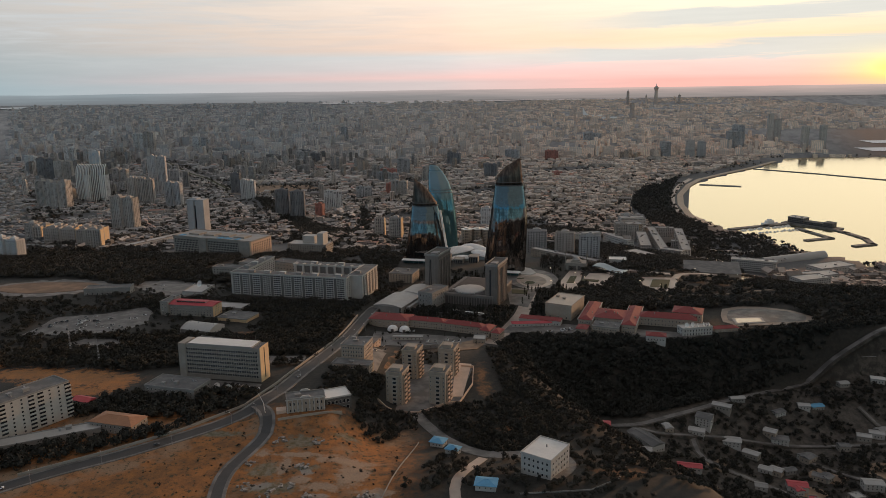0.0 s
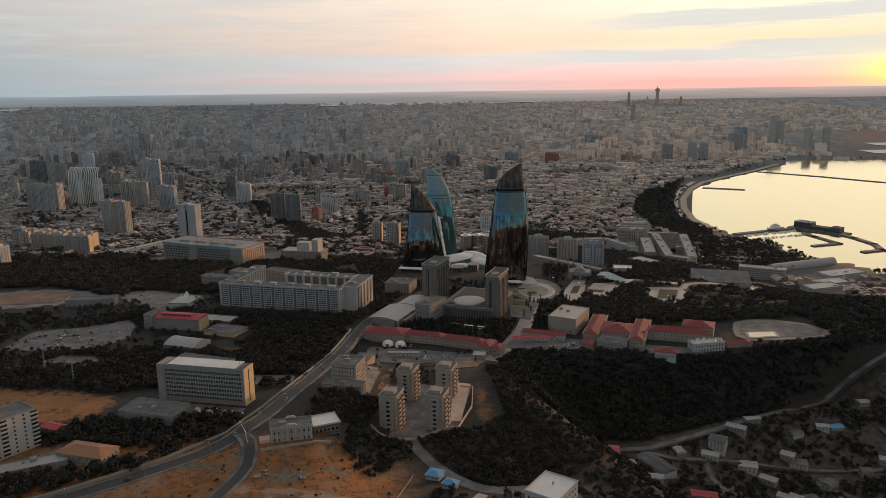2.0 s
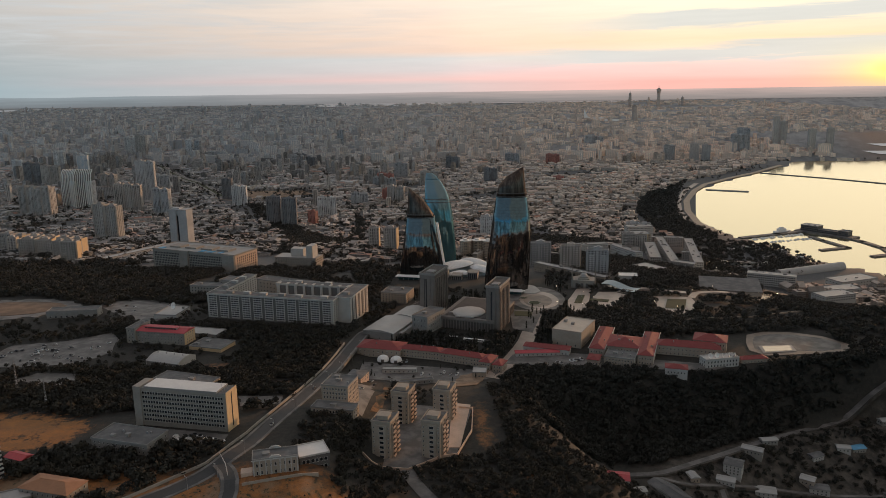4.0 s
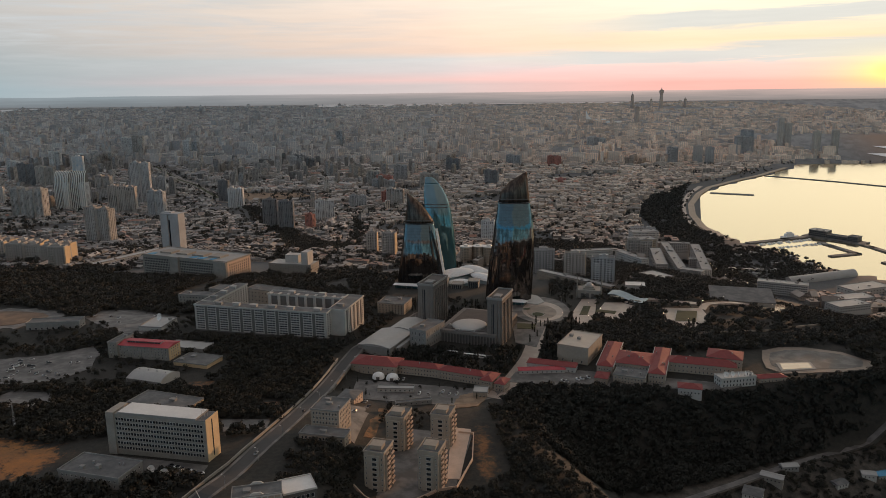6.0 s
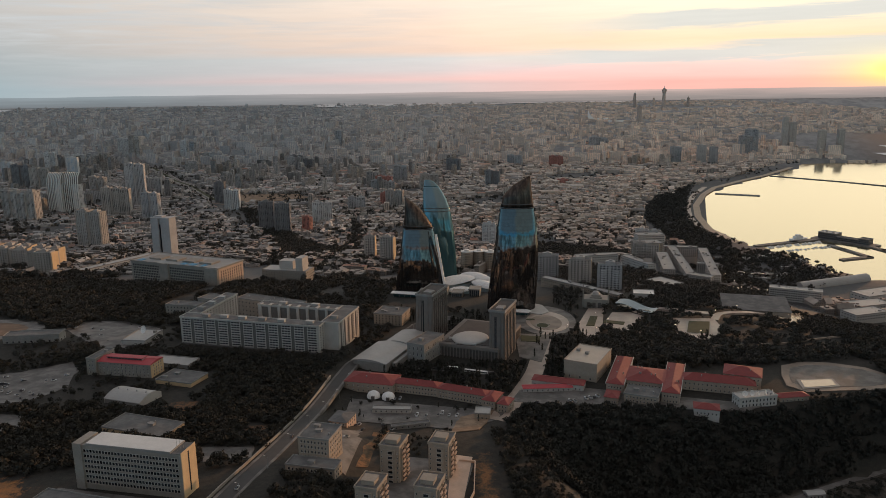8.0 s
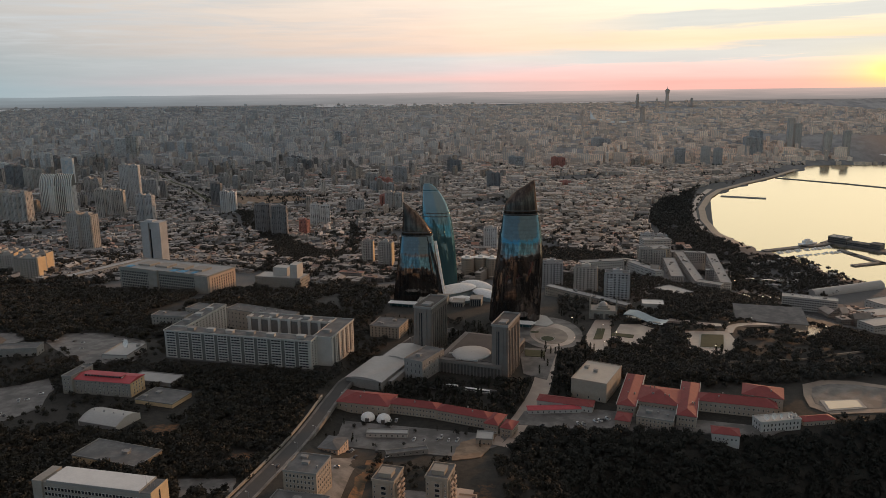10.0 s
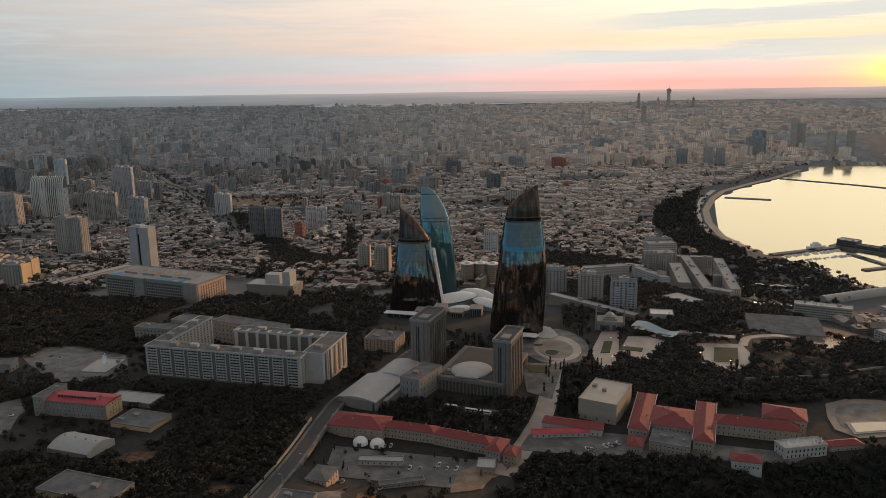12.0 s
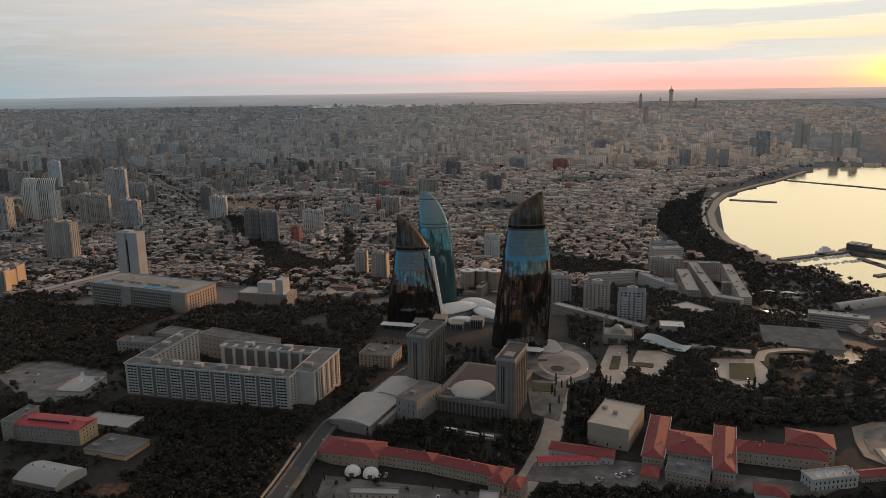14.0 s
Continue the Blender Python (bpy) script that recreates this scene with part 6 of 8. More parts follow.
flat_house("grand_hotel", (334, 1664, -78), 8, 54, 34, 42, "tall cream stone hotel with a flat roof", "cream", "hallroof", floors=9, bays=16, side=9, ww=2.0, clutter=5, seed=79, category="hotel")
flat_house("grand_hotel", (366, 1800, -92), 6, 60, 30, 46, "tall pale hotel with a flat roof", "white", "hallroof", floors=10, bays=18, side=8, ww=2.0, clutter=4, seed=80, category="hotel")
flat_house("town_hall", (197, 1538, -52), 12, 80, 18, 20, "pale classical town hall with wings", "white", "hallroof", floors=4, bays=22, side=5, clutter=3, seed=75)
flat_house("town_hall", (280, 1556, -54), -66, 84, 16, 20, "pale angled wing of the town hall", "white", "hallroof", floors=4, bays=22, side=4, clutter=3, seed=76)
flat_house("flat_pavilion", (273, 1317, -25), -57, 46, 31, 7, "square low pavilion with a sunken court", "panel", "paleroof", floors=1, bays=12, side=8, clutter=1, seed=77)
t = thing("shell_hall", (540, 1650, -104), "seafront hall with two curved white shell roofs", "hall", -20)
for x0, r in ((0, 18), (34, 26)):
    s = Shape()
    n = 14
    for k in range(n):
        a0, a1 = math.pi * k / n, math.pi * (k + 1) / n
        s.face([(x0 + r * math.cos(a1), 0, 2 + 11 * math.sin(a1)), (x0 + r * math.cos(a0), 0, 2 + 11 * math.sin(a0)), (x0 + .6 * r * math.cos(a0), 30, 2 + 5 * math.sin(a0)), (x0 + .6 * r * math.cos(a1), 30, 2 + 5 * math.sin(a1))])
    s.box(x0 - r * .8, x0 + r * .8, 2, 28, -2, 5)
    part("shell", s, "whitesteel", t)
for x, y, w, d, h, a0, lab in ((640, 1400, 74, 34, 10, 14, "low harbour hall with a pale blue roof"), (560, 1240, 60, 30, 9, 18, "pale harbour store with a flat roof"), (700, 1470, 90, 40, 12, 22, "wide harbour terminal with a pale roof")):
    flat_house("harbour_hall", (x, y, ground(x, y)), a0, w, d, h, lab, "white", "paleroof", floors=2, bays=12, side=5, ww=2.5, clutter=3, seed=int(x))

# bay: piers, marina, mole
def slab_line(name, pts, w, z, label, mat="concrete"):
    s = Shape()
    for (xa, ya), (xb, yb) in zip(pts, pts[1:]):
        l = math.hypot(xb - xa, yb - ya)
        ux, uy = (xb - xa) / l, (yb - ya) / l
        nx, ny = -uy * w / 2, ux * w / 2
        xa, ya, xb, yb = xa - ux * w / 2, ya - uy * w / 2, xb + ux * w / 2, yb + uy * w / 2
        s.prism([(xa - nx, ya - ny), (xb - nx, yb - ny), (xb + nx, yb + ny), (xa + nx, ya + ny)], z - 6, z)
    return tagged(new(name, s.mesh(name, [mat])), label, "pier")


slab_line("pier", [(868, 2828), (989, 2773)], 13, -104.5, "straight concrete pier reaching into the bay")
slab_line("breakwater", [(1248, 3318), (1430, 3125), (1555, 2965), (1900, 2560)], 15, -105, "long low stone breakwater across the bay", "lot")
slab_line("marina_pier", [(690, 1962), (790, 2004), (888, 2044)], 17, -104.5, "broad marina pier with moored boats", "lot")
slab_line("marina_mole", [(940, 1968), (958, 1905), (968, 1830), (953, 1765), (905, 1748)], 14, -104.7, "long hooked stone marina mole", "lot")
slab_line("marina_spur", [(862, 1962), (872, 1918), (890, 1840), (822, 1816)], 13, -104.9, "shorter hooked stone marina spur", "lot")
slab_line("club_quay", [(880, 2046), (950, 1960)], 40, -104.2, "broad quay under the yacht club", "lot")
flat_house("pier_house", (868, 2046, -104.2), -50, 44, 30, 15, "tall round-shouldered clubhouse at the end of the pier", "darkwall", "paleroof", floors=3, bays=9, side=6, ww=3, wh=2.6, clutter=3, seed=81)
flat_house("pier_house", (898, 2012, -104.2), -50, 50, 20, 8, "long low dark wing of the clubhouse", "darkwall", "greyroof", floors=2, bays=12, side=4, ww=3, clutter=3, seed=82)
flat_house("pier_house", (930, 1972, -104.2), -50, 24, 24, 12, "square dark clubhouse block at the mole", "darkwall", "greyroof", floors=3, bays=6, side=5, ww=2.4, clutter=2, seed=83)
rb = random.Random(12)


def boat(x, y, l, turn, label="small white moored boat"):
    t = thing("boat", (x, y, SEA), label, "boat", turn, "moored boats")
    s = Shape()
    w = l * .14
    s.prism([(-l / 2, -w), (l * .25, -w), (l / 2, 0), (l * .25, w), (-l / 2, w)], -.5, l * .10)
    part("hull", s, "whitesteel", t)
    s = Shape()
    s.box(-l * .32, l * .12, -w * .7, w * .7, l * .10, l * .22)
    s.box(-l * .22, 0, -w * .5, w * .5, l * .22, l * .29)
    part("cabin", s, "whitesteel", t)


for k in range(15):
    q = k / 14
    boat(712 + 140 * q + rb.uniform(-3, 3), 1946 + 58 * q + rb.uniform(-3, 3), rb.uniform(11, 19), rb.uniform(108, 116))
boat(818, 2034, 52, 22, "large white passenger boat at the pier")

# small square and dishes, masts
def lattice(at, h, label):
    t = thing("radio_mast", at, label, "mast")
    s = Shape()
    for x, y in ((-.8, -.8), (.8, -.8), (.8, .8), (-.8, .8)):
        s.tube((x, y, -2), (x * .2, y * .2, h), .12, .07, 5)
    for k in range(int(h / 3)):
        q = 1 - .8 * k * 3 / h
        s.box(-.8 * q, .8 * q, -.8 * q, .8 * q, k * 3, k * 3 + .12)
    part("lattice", s, "steel", t)


lattice((-400, 690, 22), 32, "slim grey lattice radio mast")
lattice((-352, 652, 27), 24, "slim grey lattice radio mast")


def dish(at, r, turn, label="white satellite dish on a short post"):
    t = thing("satellite_dish", at, label, "satellite dish", turn, "satellite dishes")
    s = Shape()
    s.tube((0, 0, -1), (0, 0, r * .9), .22, .18, 8)
    part("post", s, "steel", t)
    s = Shape()
    n = 18
    rings = [(.05, 0), (.4, .06), (.75, .18), (1.0, .36)]
    v = [(r * q * math.cos(2 * math.pi * i / n), -r * d - r * .1, r * 1.3 + r * q * math.sin(2 * math.pi * i / n)) for q, d in rings for i in range(n)]
    v = [(x, y - (z - r * 1.3) * -.35, z) for x, y, z in v]
    s.solid(v, [(j * n + i, j * n + (i + 1) % n, (j + 1) * n + (i + 1) % n, (j + 1) * n + i) for j in range(3) for i in range(n)] + [tuple(range(n))])
    bowl = part("reflector", s, "whitesteel", t, smooth=True)
    s = Shape()
    s.tube((0, -r * .2, r * 1.3), (0, -r * 1.1, r * 1.45), .08, .08, 5)
    part("feed_arm", s, "steel", bowl)


dish((-366, 962, 16), 4.2, -30)
dish((-215, 581, 32), 2.6, 30)
dish((-203, 574, 32), 3.2, 20)
dish((-192, 577, 32), 2.4, 65)
dish((-222, 572, 32), 1.8, 10)
for k, r in enumerate((2.6, 2.6, 1.9, 2.1, 1.9)):
    dish((241 + 6.6 * k, 805 + 1.5 * k, 10.4), r, 10 + 14 * k, "white satellite dish on the villa roof")

# round brown apartment houses behind the mall
for x, y in ((-8, 1470), (14, 1476), (34, 1466)):
    t = thing("round_tower", (x, y, ground(x, y)), "round brown apartment tower with a pale roof", "apartment building", 0, "round brown towers")
    s = Shape()
    s.tube((0, 0, -8), (0, 0, 36), 11, 11, 22)
    part("body", s, "creamblock", t)
    s = Shape()
    s.tube((0, 0, 36), (0, 0, 37), 11.6, 11.6, 22)
    s.tube((0, 0, 37), (0, 0, 39.5), 5, 4, 14)
    part("roof", s, "whiteroof", t)

# lit fountain ring and lamps along the seafront street
t = thing("fountain_ring", (448, 1426, -63.5), "round fountain basin glowing with warm lamps", "fountain")
s = Shape()
s.tube((0, 0, -6), (0, 0, 1.2), 10, 10, 24)
part("basin", s, "kerb", t)
s = Shape()
s.tube((0, 0, 1.2), (0, 0, 1.5), 8.6, 8.6, 24)
part("water_light", s, "lit", t, "warm glowing water")


# slim landmarks near the skyline
def far_spire(x, y, z, w, h, head, label):
    t = thing("spire_tower", (x, y, z), label, "skyscraper", 0, "towers on the skyline")
    s = Shape()
    s.tube((0, 0, -10), (0, 0, h * .62), w * .5, w * .38, 10)
    s.tube((0, 0, h * .62), (0, 0, h * .8), w * .38, w * .5 * head, 10)
    s.tube((0, 0, h * .8), (0, 0, h * .88), w * .5 * head, w * .2, 10)
    part("shaft", s, "skytower", t)
    s = Shape()
    s.tube((0, 0, h * .88), (0, 0, h), w * .08, w * .03, 6)
    part("needle", s, "steel", t)


far_spire(1120, 4640, 140, 24, 118, 1.25, "slim dark skyscraper with a flared head")
far_spire(948, 4620, 138, 22, 92, .7, "slim dark tapering skyscraper with a pale needle")
far_spire(1062, 4640, 138, 16, 60, .8, "slim grey high-rise on the skyline")
far_spire(1260, 4640, 138, 18, 60, .9, "slim grey high-rise on the skyline")
far_spire(915, 4330, 60, 34, 110, .9, "dark high-rise among distant houses")
t = thing("sail_hall", (668, 4380, 80), "white hall with a tall sail-shaped roof", "hall")
s = Shape()
n = 8
for k in range(n):
    qa, qb = k / n, (k + 1) / n
    s.solid([(-22 + 40 * qa, 0, -8), (-22 + 40 * qb, 0, -8), (-22 + 40 * qb, 12, -8), (-22 + 40 * qa, 12, -8), (-22 + 40 * qa, 0, 8 + 46 * (1 - qa) ** 2.2), (-22 + 40 * qb, 0, 8 + 46 * (1 - qb) ** 2.2), (-22 + 40 * qb, 12, 8 + 46 * (1 - qb) ** 2.2), (-22 + 40 * qa, 12, 8 + 46 * (1 - qa) ** 2.2)],
            [(0, 1, 5, 4), (4, 5, 6, 7), (2, 3, 7, 6)])
part("sail", s, "sail", t)
s = Shape()
s.prism(oval(40, 10, 50, 16, 16), -4, 8)
s.prism(oval(-110, 16, 34, 14, 16), -4, 6)
s.prism(oval(120, -60, 44, 10, 16, .6), -10, 0)
part("low_roof", s, "sail", t)

for k in range(11):
    boat(742 + 11 * k, 1913 + 4 * k + rb.uniform(-4, 4), rb.uniform(9, 16), rb.uniform(105, 118))

# ---- houses in the valley and small buildings on the hill ----
def hut(x, y, w, d, h, turn, wall, roof, label, gable=True, rise=1.6, floors=1):
    g = min(ground(x, y), ground(x + w * .7, y), ground(x, y + d * .7)) + .8
    if gable:
        return hip_house("village_house", (x, y, g), turn, w, d, h, rise, label, wall, roof, floors, max(2, int(w / 3.5)), 2, .95, 1.2, gable=True, category="house", group="valley houses", eave=.5)
    return flat_house("village_house", (x, y, g), turn, w, d, h, label, wall, roof, floors, max(2, int(w / 3.5)), 2, .95, 1.2, clutter=1, seed=int(x + y), group="valley houses", category="house")


hut(108, 630, 18, 14, 4.5, -8, "white", "redmetal", "small white house with a crimson sheet roof")
hut(131, 636, 12, 8, 4, 12, "concrete", "paleroof", "grey shed with a pale sheet roof")
hut(166, 633, 15, 36, 7, 30, "white", "greyroof", "long pale workshop with a ridged grey roof", rise=2.6)
hut(143, 626, 20, 8, 4, -12, "white", "paleroof", "low white shed by the lane")
hut(188, 672, 8, 11, 4.5, 10, "cream", "paleroof", "small cream house with a pale sheet roof")
hut(222, 694, 15, 15, 9, -28, "white", "greyroof", "three-storey plastered house on the slope", floors=3, rise=2.2)
hut(212, 681, 15, 9, 4.5, -24, "white", "paleroof", "low white house with a pale sheet roof")
hut(184, 614, 21, 9, 4, -12, "white", "redmetal", "low white house with a red sheet roof")
hut(246, 680, 17, 12, 6, -14, "white", "paleroof", "two-storey white house beside the lane", floors=2)
hut(262, 672, 15, 9, 5, -40, "panel", "paleroof", "grey village house with a sheet roof")
hut(294, 705, 12, 10, 5, -35, "cream", "paleroof", "cream village house with a pale roof")
hut(300, 696, 16, 11, 6, -14, "white", "greyroof", "two-storey white village house", floors=2)
hut(316, 727, 13, 9, 6, 25, "white", "greyroof", "white house under the road bank", floors=2)
hut(346, 746, 12, 8, 4, -10, "white", "paleroof", "small white house with an open porch")
hut(362, 748, 14, 9, 4.5, 12, "panel", "blueroof", "grey house with a pale blue roof")
hut(267, 643, 12, 8, 4, -35, "white", "paleroof", "small white house by the dusty lane")
hut(276, 641, 11, 9, 5, -40, "cream", "paleroof", "cream house by the dusty lane")
hut(282, 612, 17, 11, 5, -12, "white", "redmetal", "white house with a crimson roof in the valley")
hut(350, 614, 17, 11, 6, -8, "white", "paleroof", "long white house in the valley", floors=2)
hut(391, 710, 13, 9, 5, -20, "panel", "paleroof", "grey house with a sheet roof")
hut(407, 718, 14, 9, 5, -24, "white", "paleroof", "white house with a sheet roof")
hut(444, 816, 22, 10, 5, 8, "white", "paleroof", "long white house beside the road", )
hut(448, 800, 14, 9, 5, -20, "white", "whiteroof", "white house with a white sheet roof")
hut(408, 786, 11, 8, 4, 10, "panel", "paleroof", "grey hut below the road")
hut(272, 736, 15, 7, 4, 8, "concrete", "paleroof", "low shed along the road")
hut(247, 722, 18, 9, 4.5, -30, "panel", "paleroof", "grey house above the lane")
rv = random.Random(5)
for k in range(56):
    x, y = rv.uniform(230, 540), rv.uniform(560, 780)
    if y > 686 + .40 * (x - 100) - 40 or y < 470 + .15 * x or ground(x, y) > -30 or (x < 420 and y > 640 and rv.random() < .6):
        continue
    hut(x, y, rv.uniform(7, 13), rv.uniform(6, 10), rv.choice((3.2, 3.5, 4, 5)), rv.uniform(-40, 40), rv.choice(("white", "panel", "cream", "concrete")),
        rv.choice(("paleroof", "greyroof", "greyroof", "greyroof", "redmetal", "concrete")), "small plastered village house among trees", rv.random() < .7)
strip("lane", [(150, 676), (176, 665), (214, 676), (254, 688), (292, 694), (335, 697), (380, 699), (480, 712)], 3.6, "lot ground", "pale village lane between houses", lift=0.70)
strip("lane", [(214, 676), (217, 666), (210, 652), (220, 637), (242, 630), (263, 619), (300, 590)], 4.2, "lot ground", "narrow pale village lane", lift=0.85)
strip("lane", [(300, 590), (330, 550), (350, 500), (330, 450)], 5, "lot ground", "pale dusty lane down the valley", lift=1.00)
strip("lane", [(415, 757), (420, 748), (425, 739), (440, 712)], 3.6, "lot ground", "narrow pale village lane", lift=1.15)
strip("lane", [(320, 668), (345, 640), (380, 620), (430, 610)], 3, "lot ground", "narrow pale village lane", lift=1.30)
for x, y, a, b in ((275, 575, 24, 16), (330, 640, 18, 14), (230, 640, 14, 12), (390, 650, 22, 15), (300, 610, 15, 10), (440, 640, 20, 14)):
    yard("bare_yard", oval(x, y, a, b, 10, x), "dirt", "bare pale earth yard in the valley", .4, 5.0)
# blue kiosks and drive in front of the white house
for x, y, w, d, a0 in ((-31, 508, 10, 9, -20), (-19, 492, 9, 7, -25), (2, 424, 13, 10, -8)):
    hip_house("kiosk", (x, y, ground(x, y) + .4), a0, w, d, 3.4, 2.0, "small kiosk with a blue hipped sheet roof", "white", "blueroof", 1, 3, 2, .9, 1.3, category="kiosk", group="blue-roofed kiosks", eave=.9)
strip("drive", [(-46, 575), (-38, 550), (-28, 533), (-14, 513), (10, 484), (27, 487), (60, 492), (70, 480), (68, 460), (54, 440)], 5, "lot lot", "curved pale drive through the garden", lift=.5)
strip("drive", [(8, 480), (2, 464), (-10, 445), (-12, 425), (-8, 400)], 2.5, "paving paving", "narrow garden path", lift=.5)


def wall_line(name, pts, h, w, mat, label):
    s = Shape()
    for (xa, ya), (xb, yb) in zip(pts, pts[1:]):
        n = max(1, int(math.hypot(xb - xa, yb - ya) / 10))
        for k in range(n):
            x0, y0, x1, y1 = xa + (xb - xa) * k / n, ya + (yb - ya) * k / n, xa + (xb - xa) * (k + 1) / n, ya + (yb - ya) * (k + 1) / n
            l = math.hypot(x1 - x0, y1 - y0)
            nx, ny = -(y1 - y0) / l * w / 2, (x1 - x0) / l * w / 2
            za, zb = ground(x0, y0), ground(x1, y1)
            s.solid([(x0 - nx, y0 - ny, za - 3), (x1 - nx, y1 - ny, zb - 3), (x1 + nx, y1 + ny, zb - 3), (x0 + nx, y0 + ny, za - 3), (x0 - nx, y0 - ny, za + h), (x1 - nx, y1 - ny, zb + h), (x1 + nx, y1 + ny, zb + h), (x0 + nx, y0 + ny, za + h)],
                    [(4, 5, 6, 7), (0, 1, 5, 4), (2, 3, 7, 6), (1, 2, 6, 5), (3, 0, 4, 7)])
    return tagged(new(name, s.mesh(name, [mat])), label, "wall")


left_side = [(x - 9.5, y + (4 if y < 550 else 0)) for x, y in ROAD if 430 < y < 880][::6]
wall_line("retaining_wall", left_side, 2.0, .8, "panel", "long grey concrete retaining wall along the road")
wall_line("garden_wall", [(-40, 515), (-46, 480), (-52, 440), (-58, 400)], .9, .4, "concrete", "thin white garden wall down the slope")
wall_line("garden_wall", [(30, 420), (75, 425), (95, 440), (105, 465)], .9, .4, "concrete", "low white garden wall round the house")
wall_line("terrace_wall", [(-80, 590), (-64, 577), (-45, 574), (-22, 597), (-10, 600), (1, 640), (2, 682), (-10, 684)], 2.2, .7, "peach", "pale terrace wall round the apartment court")
wall_line("terrace_wall", [(-146, 514), (-110, 524), (-100, 530)], 1.6, .6, "cream", "stone terrace wall under the villa")
wall_line("park_wall", [(150, 985), (240, 955), (340, 965), (460, 1010)], 2.0, 1.0, "cream", "long pale park wall with steps")

# street lamps, cars, buses
def lamp_post(x, y, turn, lit=False):
    t = thing("street_lamp", (x, y, ground(x, y)), "tall grey street lamp with a lit head" if lit else "tall grey street lamp with one arm", "street lamp", turn, "street lamps")
    s = Shape()
    s.tube((0, 0, -1), (0, 0, 9), .16, .10, 6)
    s.tube((0, 0, 9), (1.8, 0, 9.5), .09, .07, 5)
    part("pole", s, "steel", t)
    s = Shape()
    s.box(1.4, 2.5, -.2, .2, 9.35, 9.6)
    part("lamp_head", s, "lit" if lit else "whitesteel", t, "glowing warm lamp" if lit else "")


for k in range(6, len(ROAD) - 8, 5):
    (x, y), (xb, yb) = ROAD[k], ROAD[k + 1]
    l = math.hypot(xb - x, yb - y)
    lamp_post(x + (yb - y) / l * 8.0, y - (xb - x) / l * 8.0, math.degrees(math.atan2(yb - y, xb - x)) + 90)
lamp_post(-166, 527, 160)
s = Shape()
s.tube((0, 0, -1), (-1.2, .4, 9), .3, .2, 8)
s.tube((-1.2, .4, 9), (-5.5, 2.0, 17), .2, .1, 8)
t = thing("flagpole", (-158, 524, ground(-158, 524)), "leaning white steel pole at the junction", "pole")
part("pole", s, "whitesteel", t)

CARS = {}


def car(x, y, turn, van=False, dark=False, z=None):
    t = thing("van" if van else "car", (x, y, (ground(x, y) if z is None else z) + .55), ("white delivery van" if van else ("dark" if dark else "pale") + " saloon car") + " parked on the yard", "van" if van else "car", turn, "parked cars")
    key = (van, dark)
    if key not in CARS:
        l, w, h = (5.4, 2.0, 1.5) if van else (4.4, 1.8, .75)
        b, c, wh = Shape(), Shape(), Shape()
        b.prism([(-l / 2, -w / 2), (l / 2 - .3, -w / 2), (l / 2, -w / 2 + .3), (l / 2, w / 2 - .3), (l / 2 - .3, w / 2), (-l / 2, w / 2)], .3, .3 + h)
        c.solid([(-l * .45, -w * .46, .3 + h), (l * .22, -w * .46, .3 + h), (l * .22, w * .46, .3 + h), (-l * .45, w * .46, .3 + h), (-l * .36, -w * .38, .95 + h), (l * .06, -w * .38, .95 + h), (l * .06, w * .38, .95 + h), (-l * .36, w * .38, .95 + h)],
                [(0, 1, 5, 4), (1, 2, 6, 5), (2, 3, 7, 6), (3, 0, 4, 7), (4, 5, 6, 7)])
        wh.tube((0, -.12, 0), (0, .12, 0), .33, .33, 10)
        CARS[key] = (b.mesh("body", ["cardark" if dark else "carpaint"]), c.mesh("cabin", ["window"]), wh.mesh("wheel", ["cardark"]), l, w)
    b, c, wh, l, w = CARS[key]
    part("body", b, "", t)
    part("cabin", c, "", t)
    for sx in (-.3, .3):
        for sy in (-.45, .45):
            part("wheel", wh, "", t).location = (l * sx, w * sy, .33)


rc = random.Random(9)
for x, y in ((-48, 783), (-40, 782), (-29, 784), (-26, 788), (-20, 783), (-13, 782), (-71, 819), (-66, 819)):
    car(x, y - 3, 80 + rc.uniform(-8, 8), van=rc.random() < .4)
car(-97, 705, 170, z=19.5)
for x, y in ((89, 812), (93, 811), (104, 817), (108, 818.5), (115, 822)):
    car(x, y, 118 + rc.uniform(-3, 3), van=True)
car(111.5, 820, 118, dark=True)
car(58, 809, 160, dark=True)
for k in range(16):
    car(rc.uniform(-495, -395), rc.uniform(785, 850), rc.uniform(0, 180), dark=rc.random() < .4)
for k in range(9):
    car(rc.uniform(-470, -370), rc.uniform(950, 1020), rc.uniform(0, 180), dark=rc.random() < .4, z=ground(-420, 985) + .3)
for k in range(6):
    car(-255 + k * 3.4, 598 - k * .4 - 6, 75, dark=k % 3 == 0)
for k in range(6):
    car(-205 + 5 * k, 590 - 2.2 * k, rc.uniform(0, 180), dark=k % 2 == 0)
for k in range(9):
    car(-110 + rc.uniform(0, 90), rc.uniform(742, 762), rc.uniform(60, 110), dark=rc.random() < .5)
for k in (8, 19, 30, 47, 58, 70):
    if k < len(ROAD) - 2:
        (x, y), (xb, yb) = ROAD[k], ROAD[k + 1]
        l = math.hypot(xb - x, yb - y)
        car(x + (yb - y) / l * 2.4, y - (xb - x) / l * 2.4, math.degrees(math.atan2(yb - y, xb - x)), dark=k % 2 == 0, z=ground(x, y) + .1)
# gathering of low stone and glass pavilions at the foot of the flame towers
t = thing("mall", (-40, 1175, -8), "glass shopping mall under curved white shell roofs", "mall", -8)


